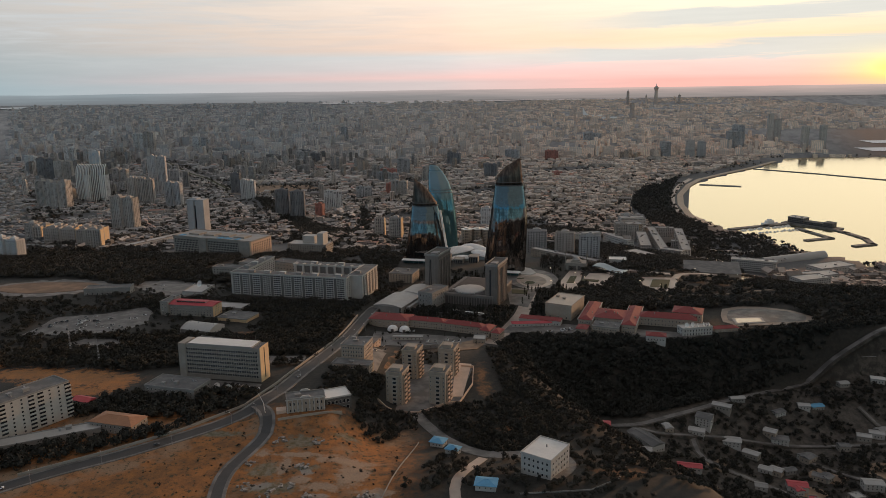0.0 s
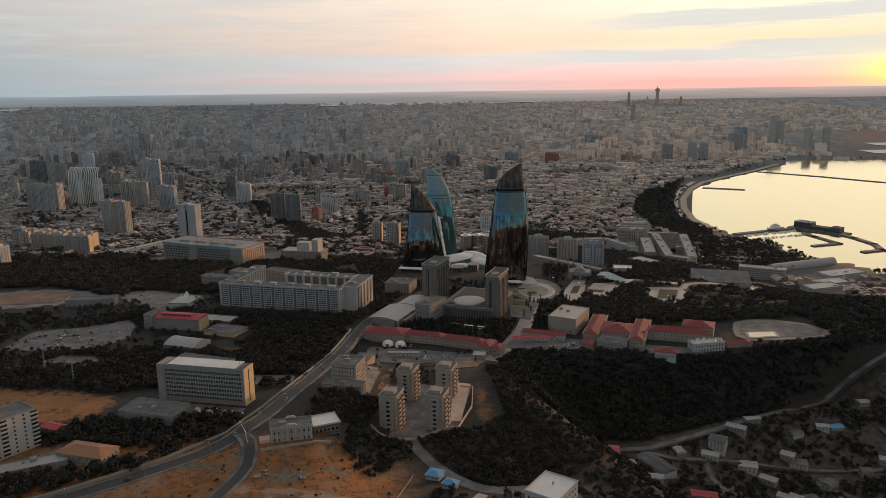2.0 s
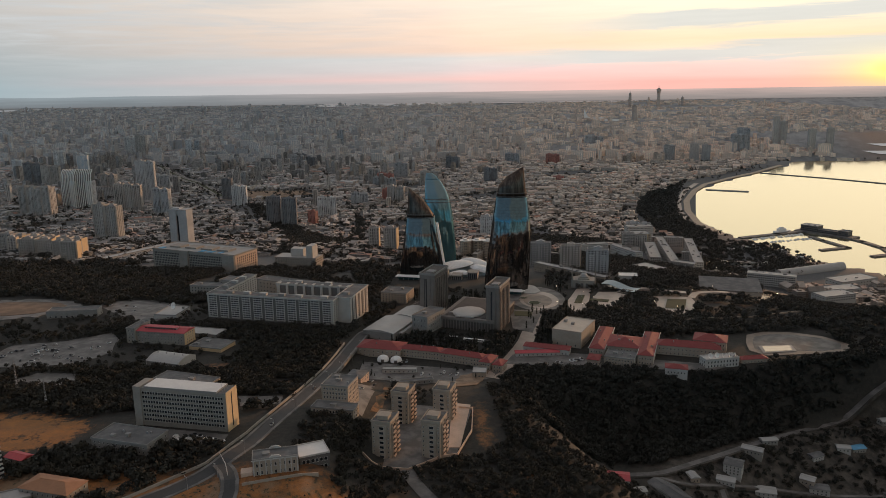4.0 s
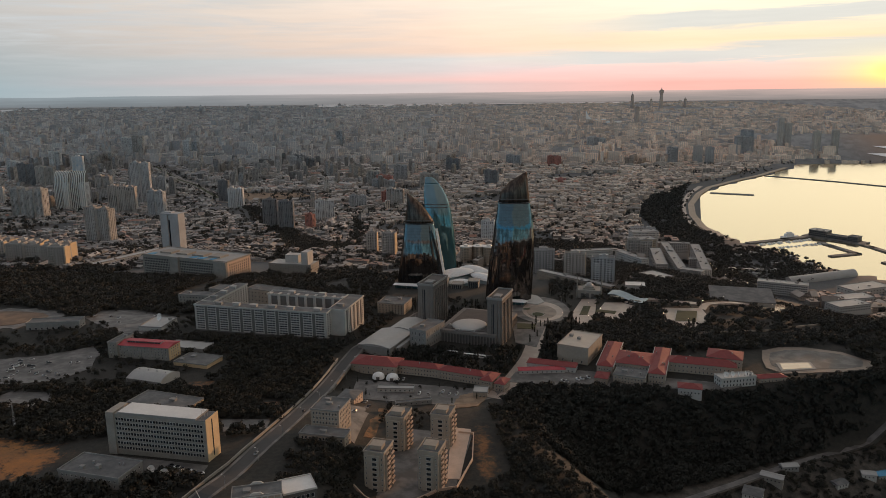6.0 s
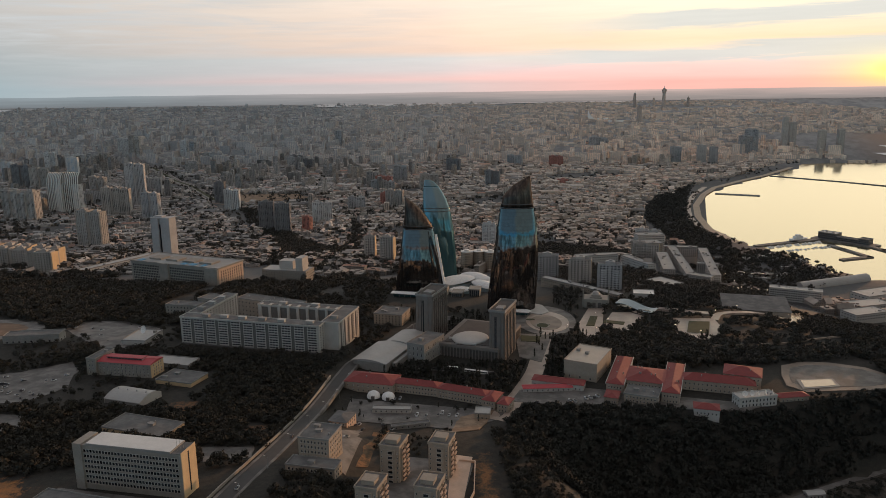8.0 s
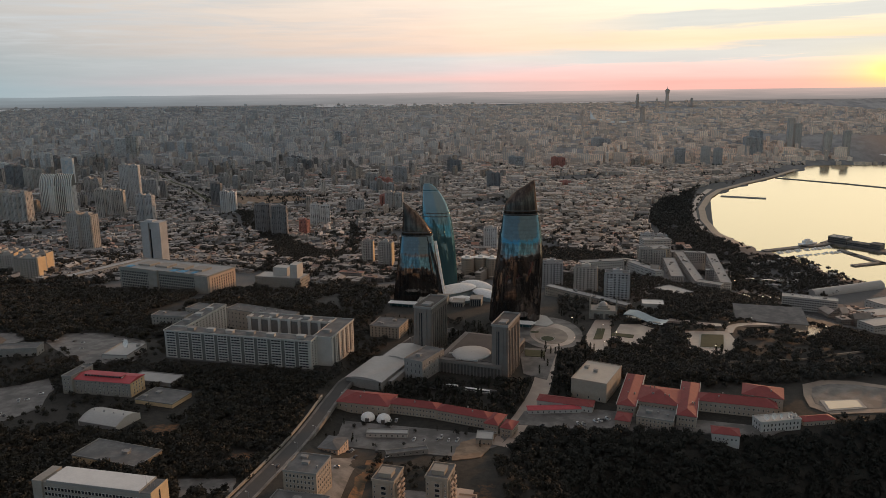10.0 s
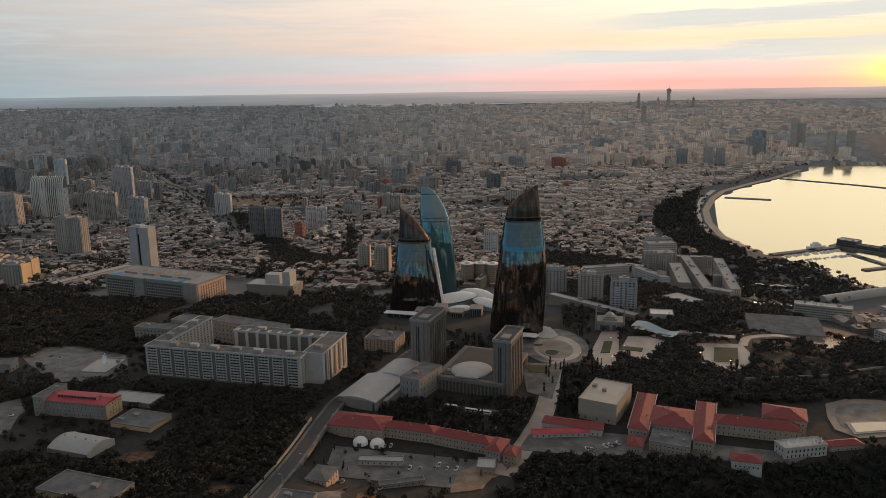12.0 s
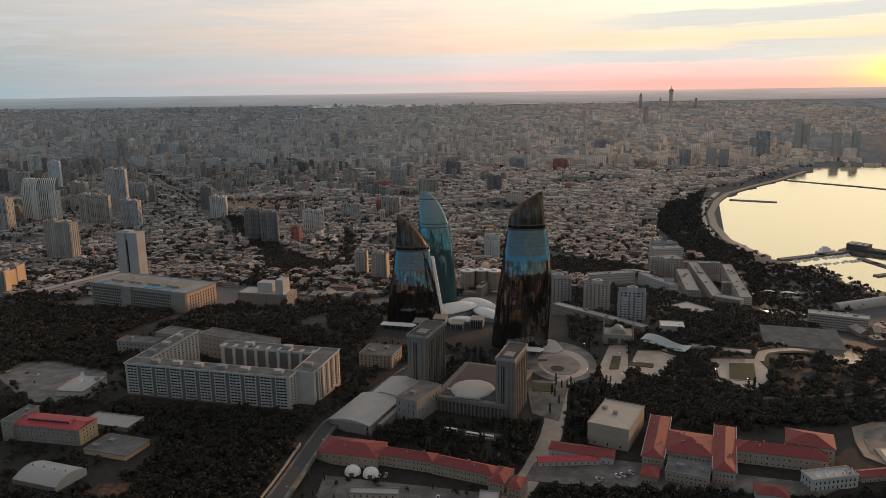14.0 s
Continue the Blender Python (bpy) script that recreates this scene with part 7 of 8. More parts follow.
def shell_roof(cx, cy, rx, ry, base, rise, lean, turn):
    """A shallow oval shell with a thick rim, tipped to one side."""
    g = Shape()
    n, rings = 26, ((1.0, 0.0), (.97, .16), (.84, .46), (.62, .75), (.36, .93), (.04, 1.0))
    c0, s0 = math.cos(turn), math.sin(turn)
    v = []
    for q, z in rings:
        for i in range(n):
            u, w = rx * q * math.cos(2 * math.pi * i / n), ry * q * math.sin(2 * math.pi * i / n)
            v.append((cx + u * c0 - w * s0, cy + u * s0 + w * c0, base + rise * z + lean * u / rx))
    g.solid(v, [(j * n + i, j * n + (i + 1) % n, (j + 1) * n + (i + 1) % n, (j + 1) * n + i) for j in range(len(rings) - 1) for i in range(n)] + [tuple((len(rings) - 1) * n + i for i in range(n))])
    part("shell_roof", g, "whitesteel", t, "curved white shell roof", smooth=True)
    g = Shape()
    g.prism([(cx + .86 * (rx * math.cos(2 * math.pi * i / n) * c0 - ry * math.sin(2 * math.pi * i / n) * s0), cy + .86 * (rx * math.cos(2 * math.pi * i / n) * s0 + ry * math.sin(2 * math.pi * i / n) * c0)) for i in range(n)], -8, base + .4 - abs(lean) * .8)
    part("glass_drum", g, "wavyglass", t, "glazed wall under the shell")


shell_roof(4, 66, 34, 17, 9, 8, 3, .5)
shell_roof(34, 92, 27, 14, 8, 9, -2, -.25)
shell_roof(52, 58, 25, 12, 7, 6, -2, -.6)
shell_roof(18, 34, 19, 10, 5, 5, 1, .2)
for k in range(4):
    s = Shape()
    x0, y0, h = -34 + k * 23, 2 + (k % 2) * 9, 10 + (k % 2) * 3
    s.box(x0, x0 + 15, y0, y0 + 18, -8, h)
    s.box(x0 - .8, x0 + 15.8, y0 - .8, y0 + 18.8, h, h + .8)
    part("pavilion", s, "panel", t)
    s = Shape()
    for q in range(5):
        s.box(x0 + 1 + q * 2.8, x0 + 3 + q * 2.8, y0 - .25, y0, 1, h - 1)
    part("glazing", s, "window", t)
for x, y in ((-92, 1180), (52, 1082)):
    t = thing("canopy", (x, y, ground(x, y)), "white glass entrance canopy of a tower", "canopy", -10, "tower canopies")
    s = Shape()
    s.prism([(-20, -7), (20, -9), (24, 0), (18, 5), (-20, 5)], 5.4, 6.0)
    part("roof", s, "whitesteel", t)
    for k in range(5):
        s = Shape()
        s.tube((-16 + 8 * k, -5, -1), (-16 + 8 * k, -5, 5.4), .25, .25, 8)
        part("post", s, "steel", t)
    s = Shape()
    s.box(-18, 18, -2, 4, -1, 5.4)
    part("glazing", s, "glass_teal", t)
for k, (x, y) in enumerate(((88, 1036), (72, 1058))):
    t = thing("flower_bed", (x, y, ground(x, y) + .3), "round green planting bed on the plaza", "planting bed", 0, "plaza beds")
    s = Shape()
    s.prism([(6 * math.cos(a0 * .35), 3.6 * math.sin(a0 * .35)) for a0 in range(18)], 0, .5)
    part("kerb", s, "kerb", t)
    s = Shape()
    s.prism([(5.4 * math.cos(a0 * .35), 3.1 * math.sin(a0 * .35)) for a0 in range(18)], .4, .75)
    part("grass", s, "grass", t)

# buses waiting on the street between the assembly hall and the barracks
for k, (x, y, a0) in enumerate(((-2, 882, -18), (10, 878, -18), (-20, 890, -14))):
    t = thing("bus", (x, y, ground(x, y) + .4), "white city bus waiting on the street", "bus", a0, "waiting buses")
    s = Shape()
    s.box(-5.5, 5.5, -1.25, 1.25, .4, 3.0)
    part("body", s, "whitesteel", t)
    s = Shape()
    s.box(-5.3, 5.3, -1.3, 1.3, 1.6, 2.5)
    part("glazing", s, "window", t)
    for wx in (-3.6, 3.6):
        for wy in (-1.15, 1.15):
            s = Shape()
            s.tube((wx, wy - .15, .45), (wx, wy + .15, .45), .48, .48, 10)
            part("wheel", s, "cardark", t)
strip("road_7", [(-120, 905), (-60, 898), (0, 885), (45, 870)], 8, "asphalt lot", "street between the assembly hall and the barracks", lift=.5)

# lit lamps along the plaza, the park and the seafront street
for x, y in ((120, 1085), (110, 1008), (142, 1000), (150, 1060), (160, 1030), (236, 1010), (255, 985), (300, 1075), (340, 1108), (395, 1085), (430, 1105), (450, 1399), (466, 1402), (490, 1424), (508, 1439), (470, 1490), (490, 1590), (500, 1650), (510, 1700), (530, 1760), (560, 1515), (590, 1522), (620, 1528)):
    lamp_post(x, y, (x * 7) % 360, True)

for k in range(26):
    q = rv.random()
    car(-462 + 66 * rv.random(), 790 + 50 * q, rv.choice((20, 110)) + rv.uniform(-6, 6), rv.random() < .25, rv.random() < .4, ground(-430, 815) + .4)

# ---- the town ----
def town_ground(x, d):
    """A point of the town at the true distance d: place and shrink."""
    fx, fy, s = far(x, d)
    z = ground(x, d) if s == 1.0 else far_z(base_z(d), d, s)
    return fx, fy, z, s


BLOCKED = [(-610, -340, 1320, 1530), (-360, -240, 1340, 1420), (-130, 110, 1080, 1440), (230, 300, 980, 1070), (60, 145, 980, 1150),
           (110, 540, 1150, 1475), (480, 820, 1470, 1960), (325, 480, 1470, 1720), (190, 310, 1470, 1580)]


def inside(x, y, poly):
    hit = False
    for (xa, ya), (xb, yb) in zip(poly, poly[1:] + poly[:1]):
        if (ya > y) != (yb > y) and x < (xb - xa) * (y - ya) / (yb - ya) + xa:
            hit = not hit
    return hit


BELTS = [[(-740, 2500), (-690, 2500), (-600, 2330), (-470, 2090), (-330, 1850), (-240, 1800), (-260, 1700), (-360, 1680), (-420, 1760), (-520, 2040), (-660, 2320)],
         [(140, 1960), (240, 1830), (345, 1795), (300, 1660), (250, 1570), (140, 1620), (130, 1800)],
         [(-345, 2270), (-325, 2270), (-275, 2020), (-260, 1850), (-300, 1850), (-300, 2030)]]


def free(x, y):
    return not any(a < x < b and c < y < d for a, b, c, d in BLOCKED) and not any(inside(x, y, q) for q in BELTS)


def add_house(s, x, y, z, w, d, h, turn, kind):
    c, n = math.cos(turn), math.sin(turn)

    def q(u, v, k):
        return (x + u * c - v * n, y + u * n + v * c, z + k)
    a, b = w / 2, d / 2
    f = [(0, 1, 5, 4), (1, 2, 6, 5), (2, 3, 7, 6), (3, 0, 4, 7)]
    pts = [q(-a, -b, -8), q(a, -b, -8), q(a, b, -8), q(-a, b, -8), q(-a, -b, h), q(a, -b, h), q(a, b, h), q(-a, b, h)]
    if kind == "gable":
        pts += [q(-a, 0, h + d * .22), q(a, 0, h + d * .22)]
        s.solid(pts, f + [(4, 5, 9, 8), (6, 7, 8, 9), (5, 6, 9), (7, 4, 8)])
    elif kind == "tower":
        e = .78
        pts += [q(-a * e, -b * e, h), q(a * e, -b * e, h), q(a * e, b * e, h), q(-a * e, b * e, h), q(-a * e, -b * e, h + 5), q(a * e, -b * e, h + 5), q(a * e, b * e, h + 5), q(-a * e, b * e, h + 5)]
        s.solid(pts, f + [(4, 5, 9, 8), (5, 6, 10, 9), (6, 7, 11, 10), (7, 4, 8, 11), (8, 9, 13, 12), (9, 10, 14, 13), (10, 11, 15, 14), (11, 8, 12, 15), (12, 13, 14, 15)])
    else:
        i = w * .16
        pts += [q(-i, -i * .6, h), q(i, -i * .6, h), q(i, i * .6, h), q(-i, i * .6, h), q(-i, -i * .6, h + 2.2), q(i, -i * .6, h + 2.2), q(i, i * .6, h + 2.2), q(-i, i * .6, h + 2.2)]
        s.solid(pts, f + [(4, 5, 6, 7), (8, 9, 13, 12), (9, 10, 14, 13), (10, 11, 15, 14), (11, 8, 12, 15), (12, 13, 14, 15)])


R = random.Random(7)
DISTRICT = {}


def district(x, y):
    """The street grid's turn differs from quarter to quarter."""
    k = (int(x // 330), int(y // 420))
    if k not in DISTRICT:
        DISTRICT[k] = random.Random(hash(k) % 9973 + 5).uniform(-.55, .35)
    return DISTRICT[k]


town, town_mid, town_high, blocks = Shape(), Shape(), Shape(), Shape()
UNIT = {}
for kind in ("flat", "gable"):
    b, r = Shape(), Shape()
    b.box(-.5, .5, -.5, .5, -1.0, 1.0)
    if kind == "gable":
        r.solid([(-.54, -.54, 1), (.54, -.54, 1), (.54, .54, 1), (-.54, .54, 1), (-.54, 0, 1.45), (.54, 0, 1.45)], [(0, 1, 5, 4), (2, 3, 4, 5), (1, 2, 5), (3, 0, 4), (3, 2, 1, 0)])
    else:
        r.box(-.53, .53, -.53, .53, 1.0, 1.06)
        r.box(-.18, .2, -.1, .22, 1.06, 1.28)
        r.box(.26, .36, -.34, -.22, 1.06, 1.2)
    UNIT[kind] = (b.mesh("body", ["onehouse"]), r.mesh("roof", ["onehouse"]))
LOW = 0


def low_house(x, y, z, w, d, h, turn, kind):
    t = thing("town_house", (x, y, z), "low stone town house with a dull " + ("pitched" if kind == "gable" else "flat") + " roof", "house", math.degrees(turn), "low houses of the town")
    t.scale = (w, d, h)
    for n, data in zip(("body", "roof"), UNIT[kind]):
        part(n, data, "", t)



# close-packed low houses and courts
y = 1290.0
while y < FAR0:
    step = 17 + (y - 1290) * .004
    half = .66 * (y - 100) + 60
    x = -half
    while x < half:
        px, py = x + R.uniform(-4, 4), y + R.uniform(-6, 6)
        x += step * R.uniform(.85, 1.5)
        if R.random() < (.24 if px < -60 else .13) or not free(px, py) or px > shore(py) - (140 if py > 2750 else 185) or (py > 2250 and abs(px + 850 + (py - 2640) * .615) < 46) or (-900 < px < -570 and 2620 < py < 2820):
            continue
        if noise.noise(Vector((px * .004, py * .004, 3.0))) > .36 or (py < 1420 and px < 260):
            continue
        w, d = step * R.uniform(.55, 1.15), step * R.uniform(.5, .95)
        if R.random() < .16:
            w *= 2.4
        old = 1650 < py < 2250 and 60 < px < 560
        h = R.choice((5, 6, 8, 8, 10)) if old else R.choice((4, 5, 6, 7, 8, 11)) if px < -60 and py < 2700 else R.choice((5, 7, 9, 10, 13, 15, 16))
        way, kind = district(px, py) + R.choice((0, 0, math.pi / 2)), R.choice(("gable", "flat", "flat", "flat"))
        if LOW < 300 and -700 < px < 620:
            LOW += 1
            low_house(px, py, ground(px, py), w, d, h, way, kind)
        else:
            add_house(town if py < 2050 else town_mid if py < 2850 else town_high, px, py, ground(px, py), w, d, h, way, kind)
    y += step * .95
# taller blocks
for k in range(620):
    d = 2350 + (FAR0 - 2350) * math.sqrt(R.random())
    half = .64 * (d - 100)
    px = R.uniform(-half, half)
    tall = noise.noise(Vector((px * .0022, d * .0022, 9.0)))
    west = ease(100, -900, px)
    if tall + .5 * west < .12 or px > shore(d) - 150 or (d < 2700 and px > -250) or abs(px + 850 + (d - 2640) * .615) < 60 or (-900 < px < -570 and 2620 < d < 2820):
        continue
    h = R.choice((22, 28, 28, 35, 45, 50)) * (1 + .25 * west)
    w = R.choice((16, 18, 22, 45, 60)) if h < 45 else R.choice((18, 20, 24))
    add_house(blocks, px, d, ground(px, d), w, 15, h, district(px, d) + R.choice((0, math.pi / 2)), "tower" if h > 40 else "flat")
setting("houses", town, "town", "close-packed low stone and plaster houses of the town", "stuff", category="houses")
# these farther quarters carry the haze in their plaster colours
setting("pale_houses", town_mid, "town_hazed", "close-packed houses of the lower town, haze in their plaster colour", "stuff", category="houses")
setting("chalky_houses", town_high, "town_hazier", "close-packed houses of the outer town, more haze in their colour", "stuff", category="houses")
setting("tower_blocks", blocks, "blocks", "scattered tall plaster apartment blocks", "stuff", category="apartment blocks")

# the town towards the skyline
fartown = Shape()
for k in range(12500):
    d = FAR0 + 10600 * (R.random() ** 1.7)
    half = .63 * d
    px = R.uniform(-half, half)
    open_land = noise.noise(Vector((px * .0009, d * .0006, 5.0))) + .35 * ease(6500, 12000, d)
    if open_land > .66 or (px > shore(d) - 120) or (px > 1480 and d < 4000) or (px > 1900 and d < 5700) or abs(px + 850 + (d - 2640) * .615) < 50 and d < 4600:
        continue
    fx, fy, z, s = town_ground(px, d)
    grow = 1 + (d - FAR0) / 9000
    tall = R.random() < .13 * (1.5 if px < 300 else .7) * (1.0 if d < 8000 else .5)
    h = R.choice((28, 36, 45, 55)) if tall else R.choice((5, 6, 8, 9, 12, 16))
    w = R.choice((20, 24, 60)) if tall else R.uniform(18, 70) * grow
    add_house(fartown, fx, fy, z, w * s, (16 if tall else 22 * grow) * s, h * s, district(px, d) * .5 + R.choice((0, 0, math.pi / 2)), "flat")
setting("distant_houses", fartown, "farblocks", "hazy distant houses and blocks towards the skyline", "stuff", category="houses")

# ---- trees ----
def crown_points(kind, seed, n):
    """Small leaf clumps over several uneven lobes: triangles as an array (m, 3, 3)."""
    r = np.random.RandomState(seed)
    if kind == "cypress":
        t = r.rand(n)
        a = r.rand(n) * 2 * np.pi
        rad = .75 * np.sin(np.pi * np.clip(t * .92 + .06, 0, 1)) ** .7 * (.75 + .35 * r.rand(n))
        c = np.stack([rad * np.cos(a), rad * np.sin(a), .4 + t * 6.6], 1)
        size = .36 * (110 / n) ** .3
    else:
        lobes = r.randn(7, 3) * np.array([1.25, 1.25, .7]) + np.array([0, 0, 3.5])
        lobes[0] = (0, 0, 4.2)
        size_l = 1.3 + r.rand(7) * .8
        which = r.randint(0, 7, n)
        d = r.randn(n, 3)
        d /= np.linalg.norm(d, axis=1)[:, None]
        c = lobes[which] + d * (size_l[which] * (.86 + .2 * r.rand(n)))[:, None] * np.array([1, 1, .85])
        size = .62 * (110 / n) ** .3
    # each leaf clump is a triangle lying roughly along the surface of its lobe
    out = c - (np.stack([0 * c[:, 0], 0 * c[:, 1], c[:, 2]], 1) if kind == "cypress" else lobes[which])
    out /= np.linalg.norm(out, axis=1)[:, None] + 1e-6
    side = np.cross(out, r.randn(n, 3))
    side /= np.linalg.norm(side, axis=1)[:, None] + 1e-6
    up = np.cross(out, side)
    turn = np.array([0.0, 2.09, 4.19])[None, :] + r.uniform(-.5, .5, (n, 3))
    reach = size * 1.25 * r.uniform(.7, 1.3, (n, 3))
    o = (reach * np.cos(turn))[:, :, None] * side[:, None, :] + (reach * np.sin(turn))[:, :, None] * up[:, None, :]
    o += (r.randn(n, 3) * size * .30)[:, :, None] * out[:, None, :]
    return c[:, None, :] + o


def tri_mesh(name, tris, mats):
    tris = np.asarray(tris, dtype=np.float32).reshape(-1, 3)
    m = len(tris) // 3
    d = bpy.data.meshes.new(name)
    d.vertices.add(3 * m)
    d.vertices.foreach_set("co", tris.ravel())
    d.loops.add(3 * m)
    d.loops.foreach_set("vertex_index", np.arange(3 * m, dtype=np.int32))
    d.polygons.add(m)
    d.polygons.foreach_set("loop_start", np.arange(0, 3 * m, 3, dtype=np.int32))
    d.update(calc_edges=True)
    for k in mats.split():
        d.materials.append(M[k])
    return d


KINDS = {}
for kind, mat in (("leaf", "leaf"), ("leaf_dry", "leaf_dry"), ("cypress", "cypress")):
    for v in range(4):
        trunk = Shape()
        trunk.tube((0, 0, -.8), (.1, .05, 2.2), .24, .17, 7)
        if kind != "cypress":
            for w in range(4):
                a0 = w * 1.6 + v
                trunk.tube((.1, .05, 2.1), (1.3 * math.cos(a0), 1.3 * math.sin(a0), 4.2), .13, .05, 5)
        else:
            trunk.tube((.1, .05, 2.2), (0, 0, 5.5), .15, .05, 5)
        KINDS[kind, v] = (trunk.mesh("trunk", ["bark"]), tri_mesh("crown", crown_points(kind, 11 * v + len(kind), 420 if kind != "cypress" else 220), mat))
LOD = {(k, v, n): crown_points(k, 50 + 7 * v + len(k), n) for k in ("leaf", "leaf_dry", "cypress") for v in range(5) for n in (72, 40, 15)}
TREE_LABEL = {"leaf": "dark round-crowned broadleaf tree on the hill", "leaf_dry": "dusty olive-brown broadleaf tree on the hill", "cypress": "slender dark green cypress tree"}
SINGLES = 0
forest = {k: [] for k in ("leaf", "leaf_far", "leaf_dry", "cypress")}


def plant(x, y, size, kind, single=False, z=None):
    z = ground(x, y) if z is None else z
    turn = R.uniform(0, 6.28)
    global SINGLES
    if single and SINGLES < 290:
        SINGLES += 1
        t = thing("tree", (x, y, z), TREE_LABEL[kind], "tree", math.degrees(turn), "trees on the hillside")
        t.scale = (size, size, size * R.uniform(.85, 1.15))
        tr, cr = KINDS[kind, R.randrange(4)]
        part("trunk", tr, "", t)
        part("crown", cr, "", t)
    else:
        c, s = math.cos(turn) * size, math.sin(turn) * size
        m = np.array([[c, -s, 0], [s, c, 0], [0, 0, size * R.uniform(.8, 1.15)]])
        # broadleaf crowns beyond y 905 take the haze-greyed leaves
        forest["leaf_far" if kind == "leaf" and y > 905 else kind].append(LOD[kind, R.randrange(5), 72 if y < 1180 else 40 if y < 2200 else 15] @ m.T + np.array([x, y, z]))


FOOT = []
for ob in list(scene.objects):
    if ob.parent is None and ob.type == "EMPTY":
        pts = [ob.matrix_world @ c.matrix_local @ Vector(b) for c in ob.children if c.type == "MESH" and c.name.split(".")[0] in ("body", "front_bar", "left_wing", "right_wing", "rear_bar", "curtain_wall") for b in c.bound_box]
        inv = ob.matrix_world.inverted()
        for c in ob.children:
            if c.type == "MESH" and c.name.split(".")[0] in ("body", "front_bar", "left_wing", "right_wing", "rear_bar", "curtain_wall"):
                xs, ys = [b[0] for b in c.bound_box], [b[1] for b in c.bound_box]
                FOOT.append((inv, min(xs) - 3, max(xs) + 3, min(ys) - 3, max(ys) + 3, ob.matrix_world.translation.copy(), max(abs(min(xs)), max(xs)) + max(ys) + 20))


def clear(x, y, pad=0.0):
    for inv, x0, x1, y0, y1, o, r in FOOT:
        if abs(x - o.x) < r and abs(y - o.y) < r or o.length < 60:
            p = inv @ Vector((x, y, 0))
            if x0 - pad < p.x < x1 + pad and y0 - pad < p.y < y1 + pad:
                return False
    for (xa, ya) in ROAD[::2]:
        if abs(x - xa) < 11 and abs(y - ya) < 11:
            return False
    return not any(abs(x - xa) < w and abs(y - ya) < w for xa, ya, w in LANES)


YARDS = [oval(446, 1424, 26, 22), [(440, 1398), (515, 1440), (530, 1420), (450, 1385)], CIRCLE, SQUARE, COURT_YARD, MOSQUE_PATH, AMPHI, [(296, 1052), (390, 1112), (384, 1128), (300, 1100)], [(200, 1080), (300, 1084), (300, 1098), (205, 1100)],
         VIEW, [(-500, 842), (-447, 859), (-412, 890), (-392, 866), (-380, 820), (-390, 797), (-402, 782), (-440, 774), (-500, 772)], [(-420, 752), (-379, 752), (-360, 716), (-390, 706), (-430, 720)],
         [(-480, 1040), (-437, 1050), (-372, 1012), (-350, 960), (-356, 932), (-385, 930), (-420, 950), (-470, 1005)], [(-202, 680), (-161, 682), (-158, 660), (-190, 652)], [(-17, 736), (7, 744), (21, 798), (-10, 777)], [(-87, 645), (-84, 728), (-92, 745), (-108, 712), (-97, 650)],
         [(50, 925), (50, 1004), (92, 998), (72, 910)],
         [(-120, 770), (-10, 745), (20, 770), (30, 790), (-118, 818)], [(35, 812), (110, 800), (240, 795), (260, 806), (110, 842), (45, 838)], [(-64, 578), (-45, 575), (-22, 598), (-11, 601), (1, 681), (-10, 684), (-45, 690), (-72, 690)],
         oval(-600, 1000, 92, 64), [(-436, 632), (-367, 623), (-300, 608), (-296, 562), (-353, 575), (-440, 590)], [(-270, 610), (-180, 592), (-180, 575), (-270, 585)],
         [(-182, 706), (-158, 712), (-156, 730), (-180, 733)], [(-268, 758), (-240, 762), (-236, 788), (-262, 790)], [(2, 712), (20, 705), (29, 620), (8, 602), (3, 652)]]


def wood(poly, spacing, size, mixk, singles=0.0, gaps=.0, ignore_yards=False):
    x0, x1 = min(p[0] for p in poly), max(p[0] for p in poly)
    y0, y1 = min(p[1] for p in poly), max(p[1] for p in poly)
    spacing, size = spacing * 1.08, size * 1.15
    n = int((x1 - x0) * (y1 - y0) / spacing ** 2)
    for k in range(n):
        x, y = R.uniform(x0, x1), R.uniform(y0, y1)
        if not inside(x, y, poly) or not clear(x, y, 1.0):
            continue
        if gaps and noise.noise(Vector((x * .028, y * .028, 1.5))) > .5 - gaps:
            continue
        if not ignore_yards and any(inside(x, y, q) for q in YARDS):
            continue
        plant(x, y, size * R.uniform(.65, 1.25), R.choice(mixk), R.random() < singles)


L3 = ("leaf", "leaf", "leaf_dry")
wood([(-130, 900), (-95, 960), (-95, 1040), (-120, 1100), (-320, 1080), (-330, 960), (-200, 915)], 6.5, .9, L3)
wood([(88, 960), (100, 935), (135, 960), (128, 1000), (124, 1080), (140, 1110), (132, 1150), (100, 1140), (128, 1060), (110, 1000), (92, 985)], 5.5, .9, ("leaf", "leaf", "cypress"))
wood([(140, 930), (240, 925), (250, 975), (235, 990), (185, 1005), (150, 1000)], 5.2, .95, L3)
wood([(214, 1050), (240, 1045), (245, 1085), (215, 1085)], 6, .9, ("leaf", "cypress"))
wood([(228, 1115), (240, 1250), (280, 1280), (330, 1290), (345, 1400), (440, 1440), (520, 1480), (560, 1400), (470, 1330), (440, 1260), (430, 1190), (330, 1200), (320, 1120)], 6.0, 1.1, ("leaf",))
wood([(210, 1300), (270, 1360), (330, 1480), (200, 1530), (130, 1480), (110, 1300), (160, 1210)], 6.5, 1.1, ("leaf",), gaps=.05)
wood([(500, 1490), (640, 1560), (760, 1640), (740, 1860), (690, 1880), (640, 1900), (560, 1880), (520, 1650)], 8.5, 1.2, ("leaf",), gaps=.06)
wood([(440, 1640), (500, 1640), (560, 1900), (600, 2100), (480, 2050), (440, 1800)], 8, 1.3, ("leaf",))
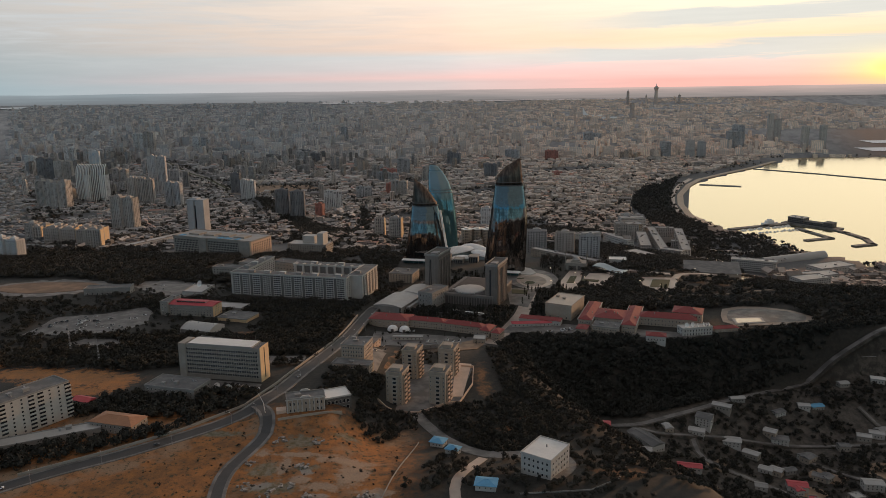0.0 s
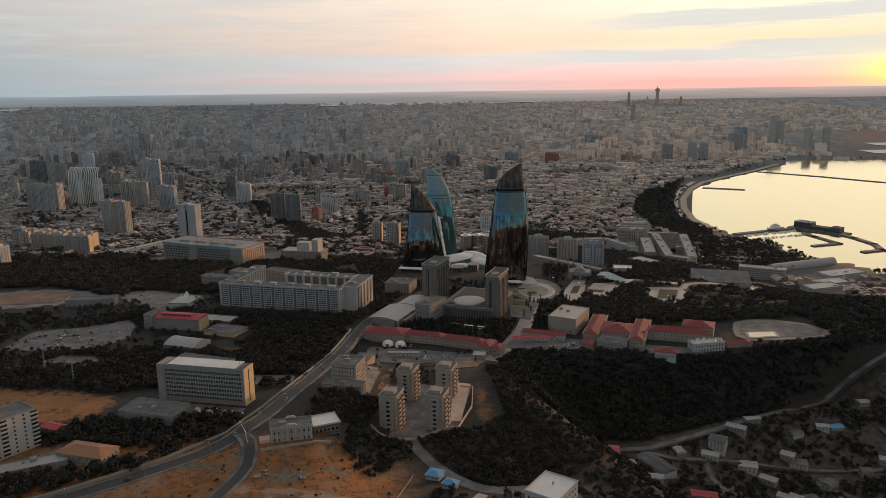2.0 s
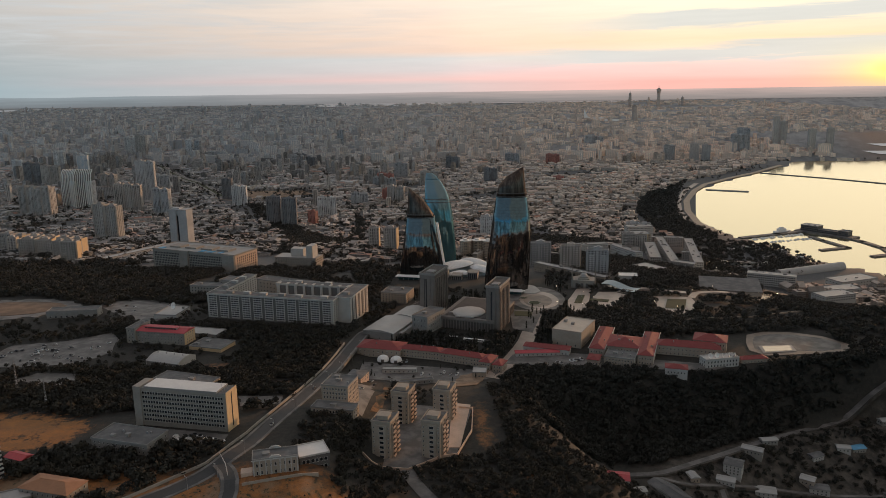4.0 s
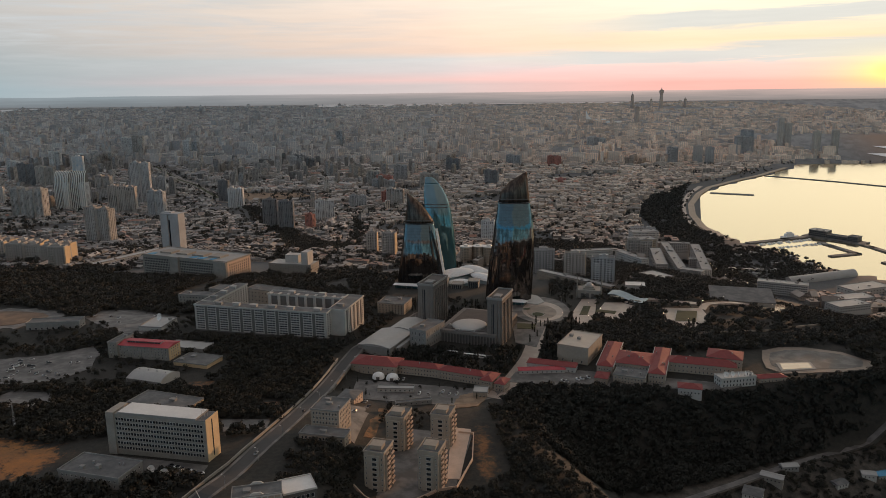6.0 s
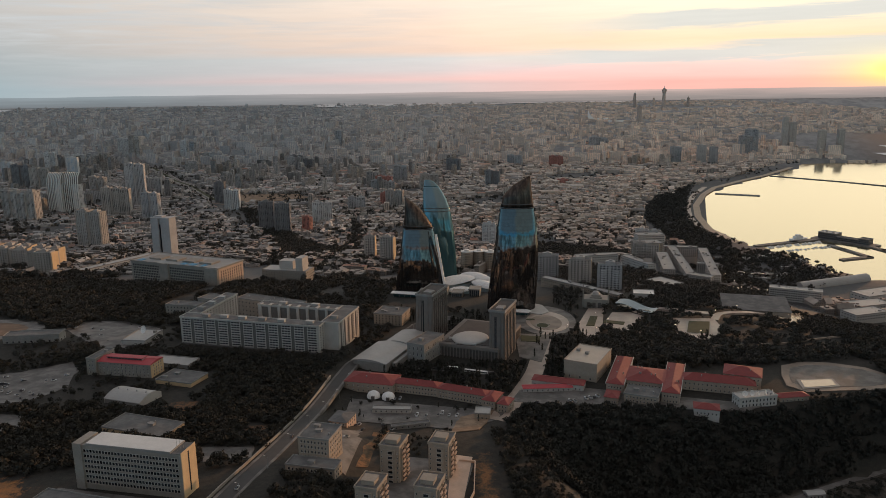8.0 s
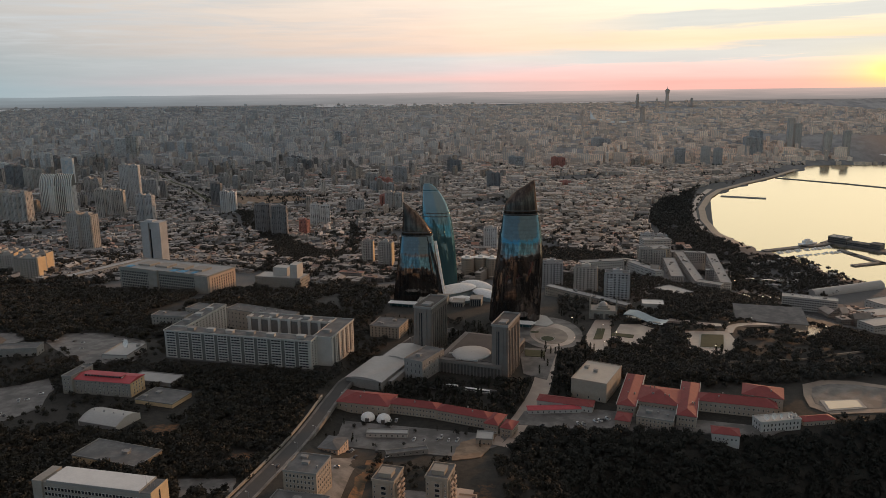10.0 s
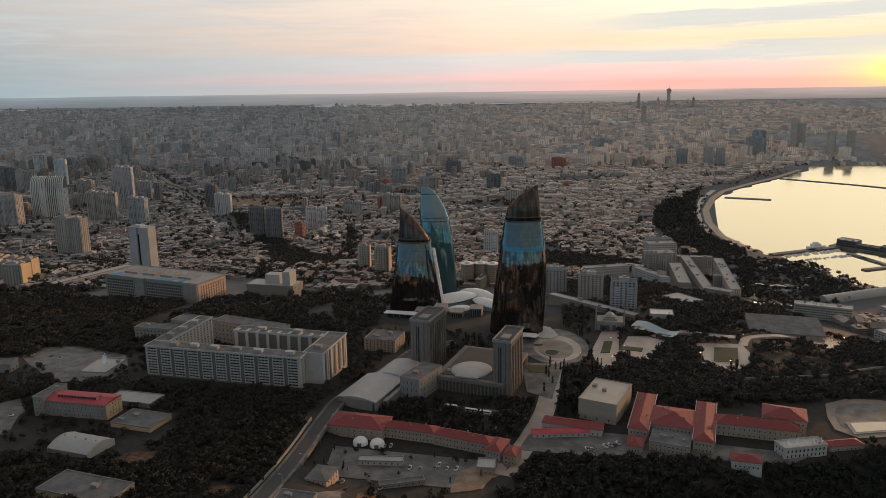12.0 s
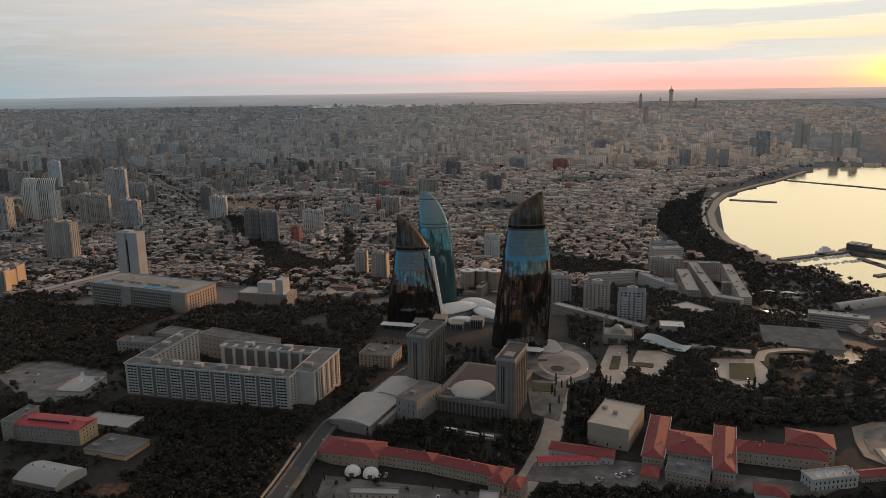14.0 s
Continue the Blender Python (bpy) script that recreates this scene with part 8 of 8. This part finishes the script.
wood([(220, 1690), (310, 1765), (330, 1920), (270, 1970), (180, 1850)], 8, 1.3, ("leaf",))
wood([(420, 940), (520, 990), (560, 1060), (540, 1180), (450, 1180), (455, 1110), (400, 1060)], 6, 1.0, L3)
wood([(-290, 640), (-165, 640), (-150, 700), (-145, 800), (-135, 890), (-170, 905), (-320, 930), (-330, 860), (-250, 860), (-240, 800), (-285, 760)], 3.9, 1.0, L3)
wood([(-430, 700), (-300, 640), (-280, 700), (-290, 760), (-330, 780), (-450, 750)], 5, 1.0, L3)
wood([(-900, 1075), (-600, 1075), (-500, 1010), (-400, 1000), (-330, 1060), (-420, 1130), (-400, 1260), (-420, 1290), (-560, 1330), (-900, 1400)], 5.4, 1.15, L3)
wood([(-390, 1140), (-120, 1090), (-110, 1330), (-200, 1340), (-380, 1330)], 6, 1.1, L3, gaps=.08)
wood([(30, 795), (120, 797), (240, 792), (330, 815), (480, 860), (640, 915), (640, 900), (480, 842), (401, 814), (358, 797), (272, 751), (188, 702), (150, 686), (112, 682), (85, 650), (60, 680), (30, 740)], 3.3, 1.0, ("leaf",), ignore_yards=True)
wood([(140, 925), (300, 900), (330, 960), (520, 1000), (620, 1060), (560, 1190), (360, 1180), (300, 1090), (230, 1160), (150, 1150), (150, 1000)], 6.6, 1.0, L3, gaps=.06)
wood([(130, 925), (200, 905), (300, 905), (300, 930), (160, 985), (130, 1000)], 5.0, .95, L3)
wood([(-70, 505), (-40, 545), (-12, 522), (14, 492), (60, 500), (75, 560), (50, 640), (32, 640), (10, 598), (-20, 592), (-45, 570), (-70, 575), (-95, 590), (-90, 530)], 3.9, .72, L3, singles=.10)
wood([(-45, 425), (20, 420), (110, 400), (125, 520), (70, 580), (-20, 500)], 5.5, .62, L3, singles=.45)
wood([(-75, 690), (-10, 690), (-6, 735), (-75, 735)], 8, .75, L3, singles=.3)
wood([(15, 740), (30, 745), (65, 640), (110, 560), (90, 540), (50, 600), (20, 640)], 4.2, .75, L3, singles=.05)
wood([(-125, 560), (-85, 570), (-75, 640), (-95, 640), (-130, 630)], 4.2, .8, L3, singles=.1)
wood([(-345, 545), (-270, 525), (-200, 520), (-178, 560), (-180, 590), (-270, 575), (-300, 560)], 3.8, 1.0, L3, singles=.2)
wood([(-470, 640), (-300, 625), (-270, 650), (-290, 690), (-480, 700)], 5, .95, L3, singles=.05)
wood([(-340, 425), (-250, 476), (-200, 508), (-210, 520), (-270, 492), (-350, 455)], 4.0, 1.0, ("leaf",), singles=.35)
wood([(-350, 500), (-300, 520), (-290, 545), (-330, 545)], 4.2, 1.0, L3, singles=.5)
wood([(90, 470), (140, 430), (320, 440), (560, 600), (640, 885), (480, 825), (401, 800), (320, 764), (225, 704), (150, 664), (110, 648)], 4.5, .68, L3, singles=.03, gaps=.05)
wood([(-760, 700), (-440, 690), (-400, 900), (-420, 1000), (-520, 930), (-760, 930)], 8, .9, L3, gaps=.05)
wood([(-430, 880), (-390, 860), (-330, 930), (-330, 1000), (-420, 1010)], 8, .85, L3)
wood([(-130, 760), (-60, 745), (20, 760), (30, 800), (-120, 812)], 15, .7, ("leaf", "cypress"), singles=.8, ignore_yards=True)
wood([(-120, 850), (60, 815), (70, 900), (30, 905), (-60, 905)], 4.6, 1.0, ("leaf", "leaf", "cypress"), singles=.2)
wood([(60, 868), (90, 860), (110, 925), (150, 930), (140, 985), (92, 985), (80, 930)], 5, 1.0, ("leaf", "leaf", "cypress"), singles=.2)
wood([(-30, 1020), (50, 990), (50, 1070), (-40, 1110), (-110, 1100), (-110, 1040)], 6.5, .95, ("leaf", "cypress"))
wood([(440, 1480), (530, 1540), (620, 1900), (610, 2050), (600, 2250), (640, 2500), (720, 2700), (640, 2720), (540, 2500), (500, 2300), (520, 2000), (470, 1800)], 8.5, 1.5, ("leaf",), gaps=.06)
wood([(480, 1960), (640, 1960), (600, 2160), (640, 2380), (700, 2600), (760, 2800), (860, 3090), (770, 3120), (680, 2860), (560, 2560), (500, 2300)], 8.5, 1.5, ("leaf",), gaps=.07)
wood([(-560, 2080), (-470, 2060), (-250, 1640), (-300, 1560), (-420, 1760)], 8, 1.3, ("leaf",), gaps=.04)
wood([(620, 1600), (680, 1620), (720, 1800), (660, 1920), (630, 1800)], 10, 1.2, ("leaf",))
wood([(110, 1150), (230, 1165), (340, 1190), (470, 1230), (450, 1440), (220, 1480), (130, 1300)], 7.5, 1.1, ("leaf",), gaps=.1)
wood([(-160, 1460), (160, 1440), (320, 1650), (300, 1780), (180, 1720), (-100, 1560)], 8, 1.1, ("leaf",), gaps=.1)
wood([(-420, 1560), (-330, 1480), (-250, 1500), (-300, 1750), (-460, 2050), (-520, 2100), (-440, 1850)], 9, 1.2, ("leaf",), gaps=.05)
wood([(300, 915), (420, 935), (720, 960), (740, 1120), (560, 1060), (500, 990), (330, 950)], 6, 1.0, L3)
wood([(395, 840), (480, 868), (700, 940), (700, 970), (420, 940), (400, 900)], 6, .95, L3)
wood([(-480, 730), (-290, 730), (-270, 900), (-330, 950), (-470, 900)], 10, .85, L3, singles=.05)
wood([(-700, 560), (-440, 560), (-440, 640), (-700, 690)], 8, .9, L3, gaps=.1)
wood([(112, 925), (128, 908), (190, 888), (240, 892), (296, 905), (420, 918), (420, 948), (200, 935)], 5.6, .95, L3)
wood([(300, 800), (400, 812), (420, 832), (405, 838), (340, 826), (300, 822)], 5.0, .9, L3)
for belt in BELTS:
    wood(belt, 7.0, 1.35, ("leaf",))
for k in range(190):                                   # low bushes on the grassy hill
    x, y = R.uniform(-230, -45), R.uniform(395, 520)
    if clear(x, y, 2) and not inside(x, y, YARDS[-1]):
        plant(x, y, R.uniform(.13, .36) * (1.3 if noise.noise(Vector((x * .05, y * .05, 8.0))) > .1 else .7), R.choice(L3), False, ground(x, y) - .5)
for x, y in ((78, 990), (83, 984), (88, 984), (92, 988), (76, 946), (66, 926), (72, 968), (74, 962), (126, 990), (131, 996), (258, 985), (262, 982), (266, 990), (285, 1005), (290, 1012)):
    plant(x, y, R.uniform(1.1, 1.6), "cypress", True)
for k in range(11500):
    d = 1330 + (FAR0 - 1330) * R.random() ** 1.4
    x = R.uniform(-.62, .55) * d
    if x < shore(d) - 40 and free(x, d) and noise.noise(Vector((x * .006, d * .006, 4.0))) > -.12:
        plant(x, d, R.uniform(1.4, 2.5), "leaf")
LONG = {"leaf": "dense dark woodland of broadleaf crowns", "leaf_far": "park and street trees of the lower town, haze in their leaf colour", "leaf_dry": "dusty brown-green crowns among the woodland", "cypress": "dark cypresses in rows"}
for k, v in forest.items():
    if v:
        tagged(new("woodland", tri_mesh("woodland", np.concatenate(v), k)), LONG[k], "trees", "", "stuff")

# bright lagoons near the skyline
for k, (x0, x1, d0, d1) in enumerate(((-2900, -350, 13100, 15200), (-300, 3200, 14000, 14900), (-8600, -7800, 12600, 14000), (2120, 3400, 4030, 4220), (2370, 3600, 4500, 4660))):
    g = Shape()
    n = 14
    top, bot = [], []
    for i in range(n + 1):
        x = x0 + (x1 - x0) * i / n
        wv = (160 if d0 > 9000 else 18) * math.sin(i * 1.3 + k)
        for d, lst in ((d0 + wv, bot), (d1 + wv * .5, top)):
            fx, fy, sc = far(x, d)
            lst.append((fx, fy, far_z(base_z(d), d, sc) + 3.0))
    for i in range(n):
        g.face([bot[i], bot[i + 1], top[i + 1], top[i]])
    setting("lagoon_%d" % (k + 1), g, "lagoon", "distant bright lagoon below the skyline")


# heaps of rubble on the hilltop
def heap(x, y, r, seed):
    rr = random.Random(seed)
    t = thing("rubble_heap", (x, y, ground(x, y) + .2), "low heap of grey broken concrete on dry grass", "rubble", 0, "rubble heaps")
    for k in range(9):
        g = Shape()
        a0, q = rr.uniform(0, 6.28), r * math.sqrt(rr.random())
        w, d, h = rr.uniform(.6, 1.8), rr.uniform(.5, 1.4), rr.uniform(.3, 1.0)
        cx, cy, tw = q * math.cos(a0), q * math.sin(a0), rr.uniform(0, 3)
        pts = [(cx + u * w * math.cos(tw) - v * d * math.sin(tw), cy + u * w * math.sin(tw) + v * d * math.cos(tw)) for u, v in ((-1, -.8), (.9, -1), (1, .7), (-.7, 1))]
        g.prism(pts, -.4, h)
        part("slab", g, "rubble", t)


for k, (x, y, r) in enumerate(((-145, 424, 5), (-129, 417, 6), (-100, 412, 6), (-66, 417, 5), (-115, 452, 6), (-138, 487, 5), (-110, 486, 4), (-150, 455, 4), (-118, 425, 5))):
    heap(x, y, r, k)

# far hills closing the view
# upright glowing sheet with the mist in its colours
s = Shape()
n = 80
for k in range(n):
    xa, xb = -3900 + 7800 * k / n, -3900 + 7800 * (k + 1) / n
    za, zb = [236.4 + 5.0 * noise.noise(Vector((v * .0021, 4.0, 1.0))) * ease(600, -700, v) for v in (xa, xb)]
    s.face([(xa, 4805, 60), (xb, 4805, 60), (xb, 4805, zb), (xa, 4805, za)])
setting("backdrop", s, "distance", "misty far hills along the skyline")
# small pale kiosks and halls in the seafront park
kr = random.Random(31)
for k in range(16):
    x, y = kr.uniform(560, 730), kr.uniform(1600, 1880)
    flat_house("park_kiosk", (x, y, ground(x, y)), kr.uniform(-40, 40), kr.uniform(8, 20), kr.uniform(6, 10), kr.uniform(3.5, 6), "small pale kiosk in the seafront park", "white", "whiteroof", floors=1, bays=3, side=2, lip="white", clutter=0, seed=k, group="park kiosks")
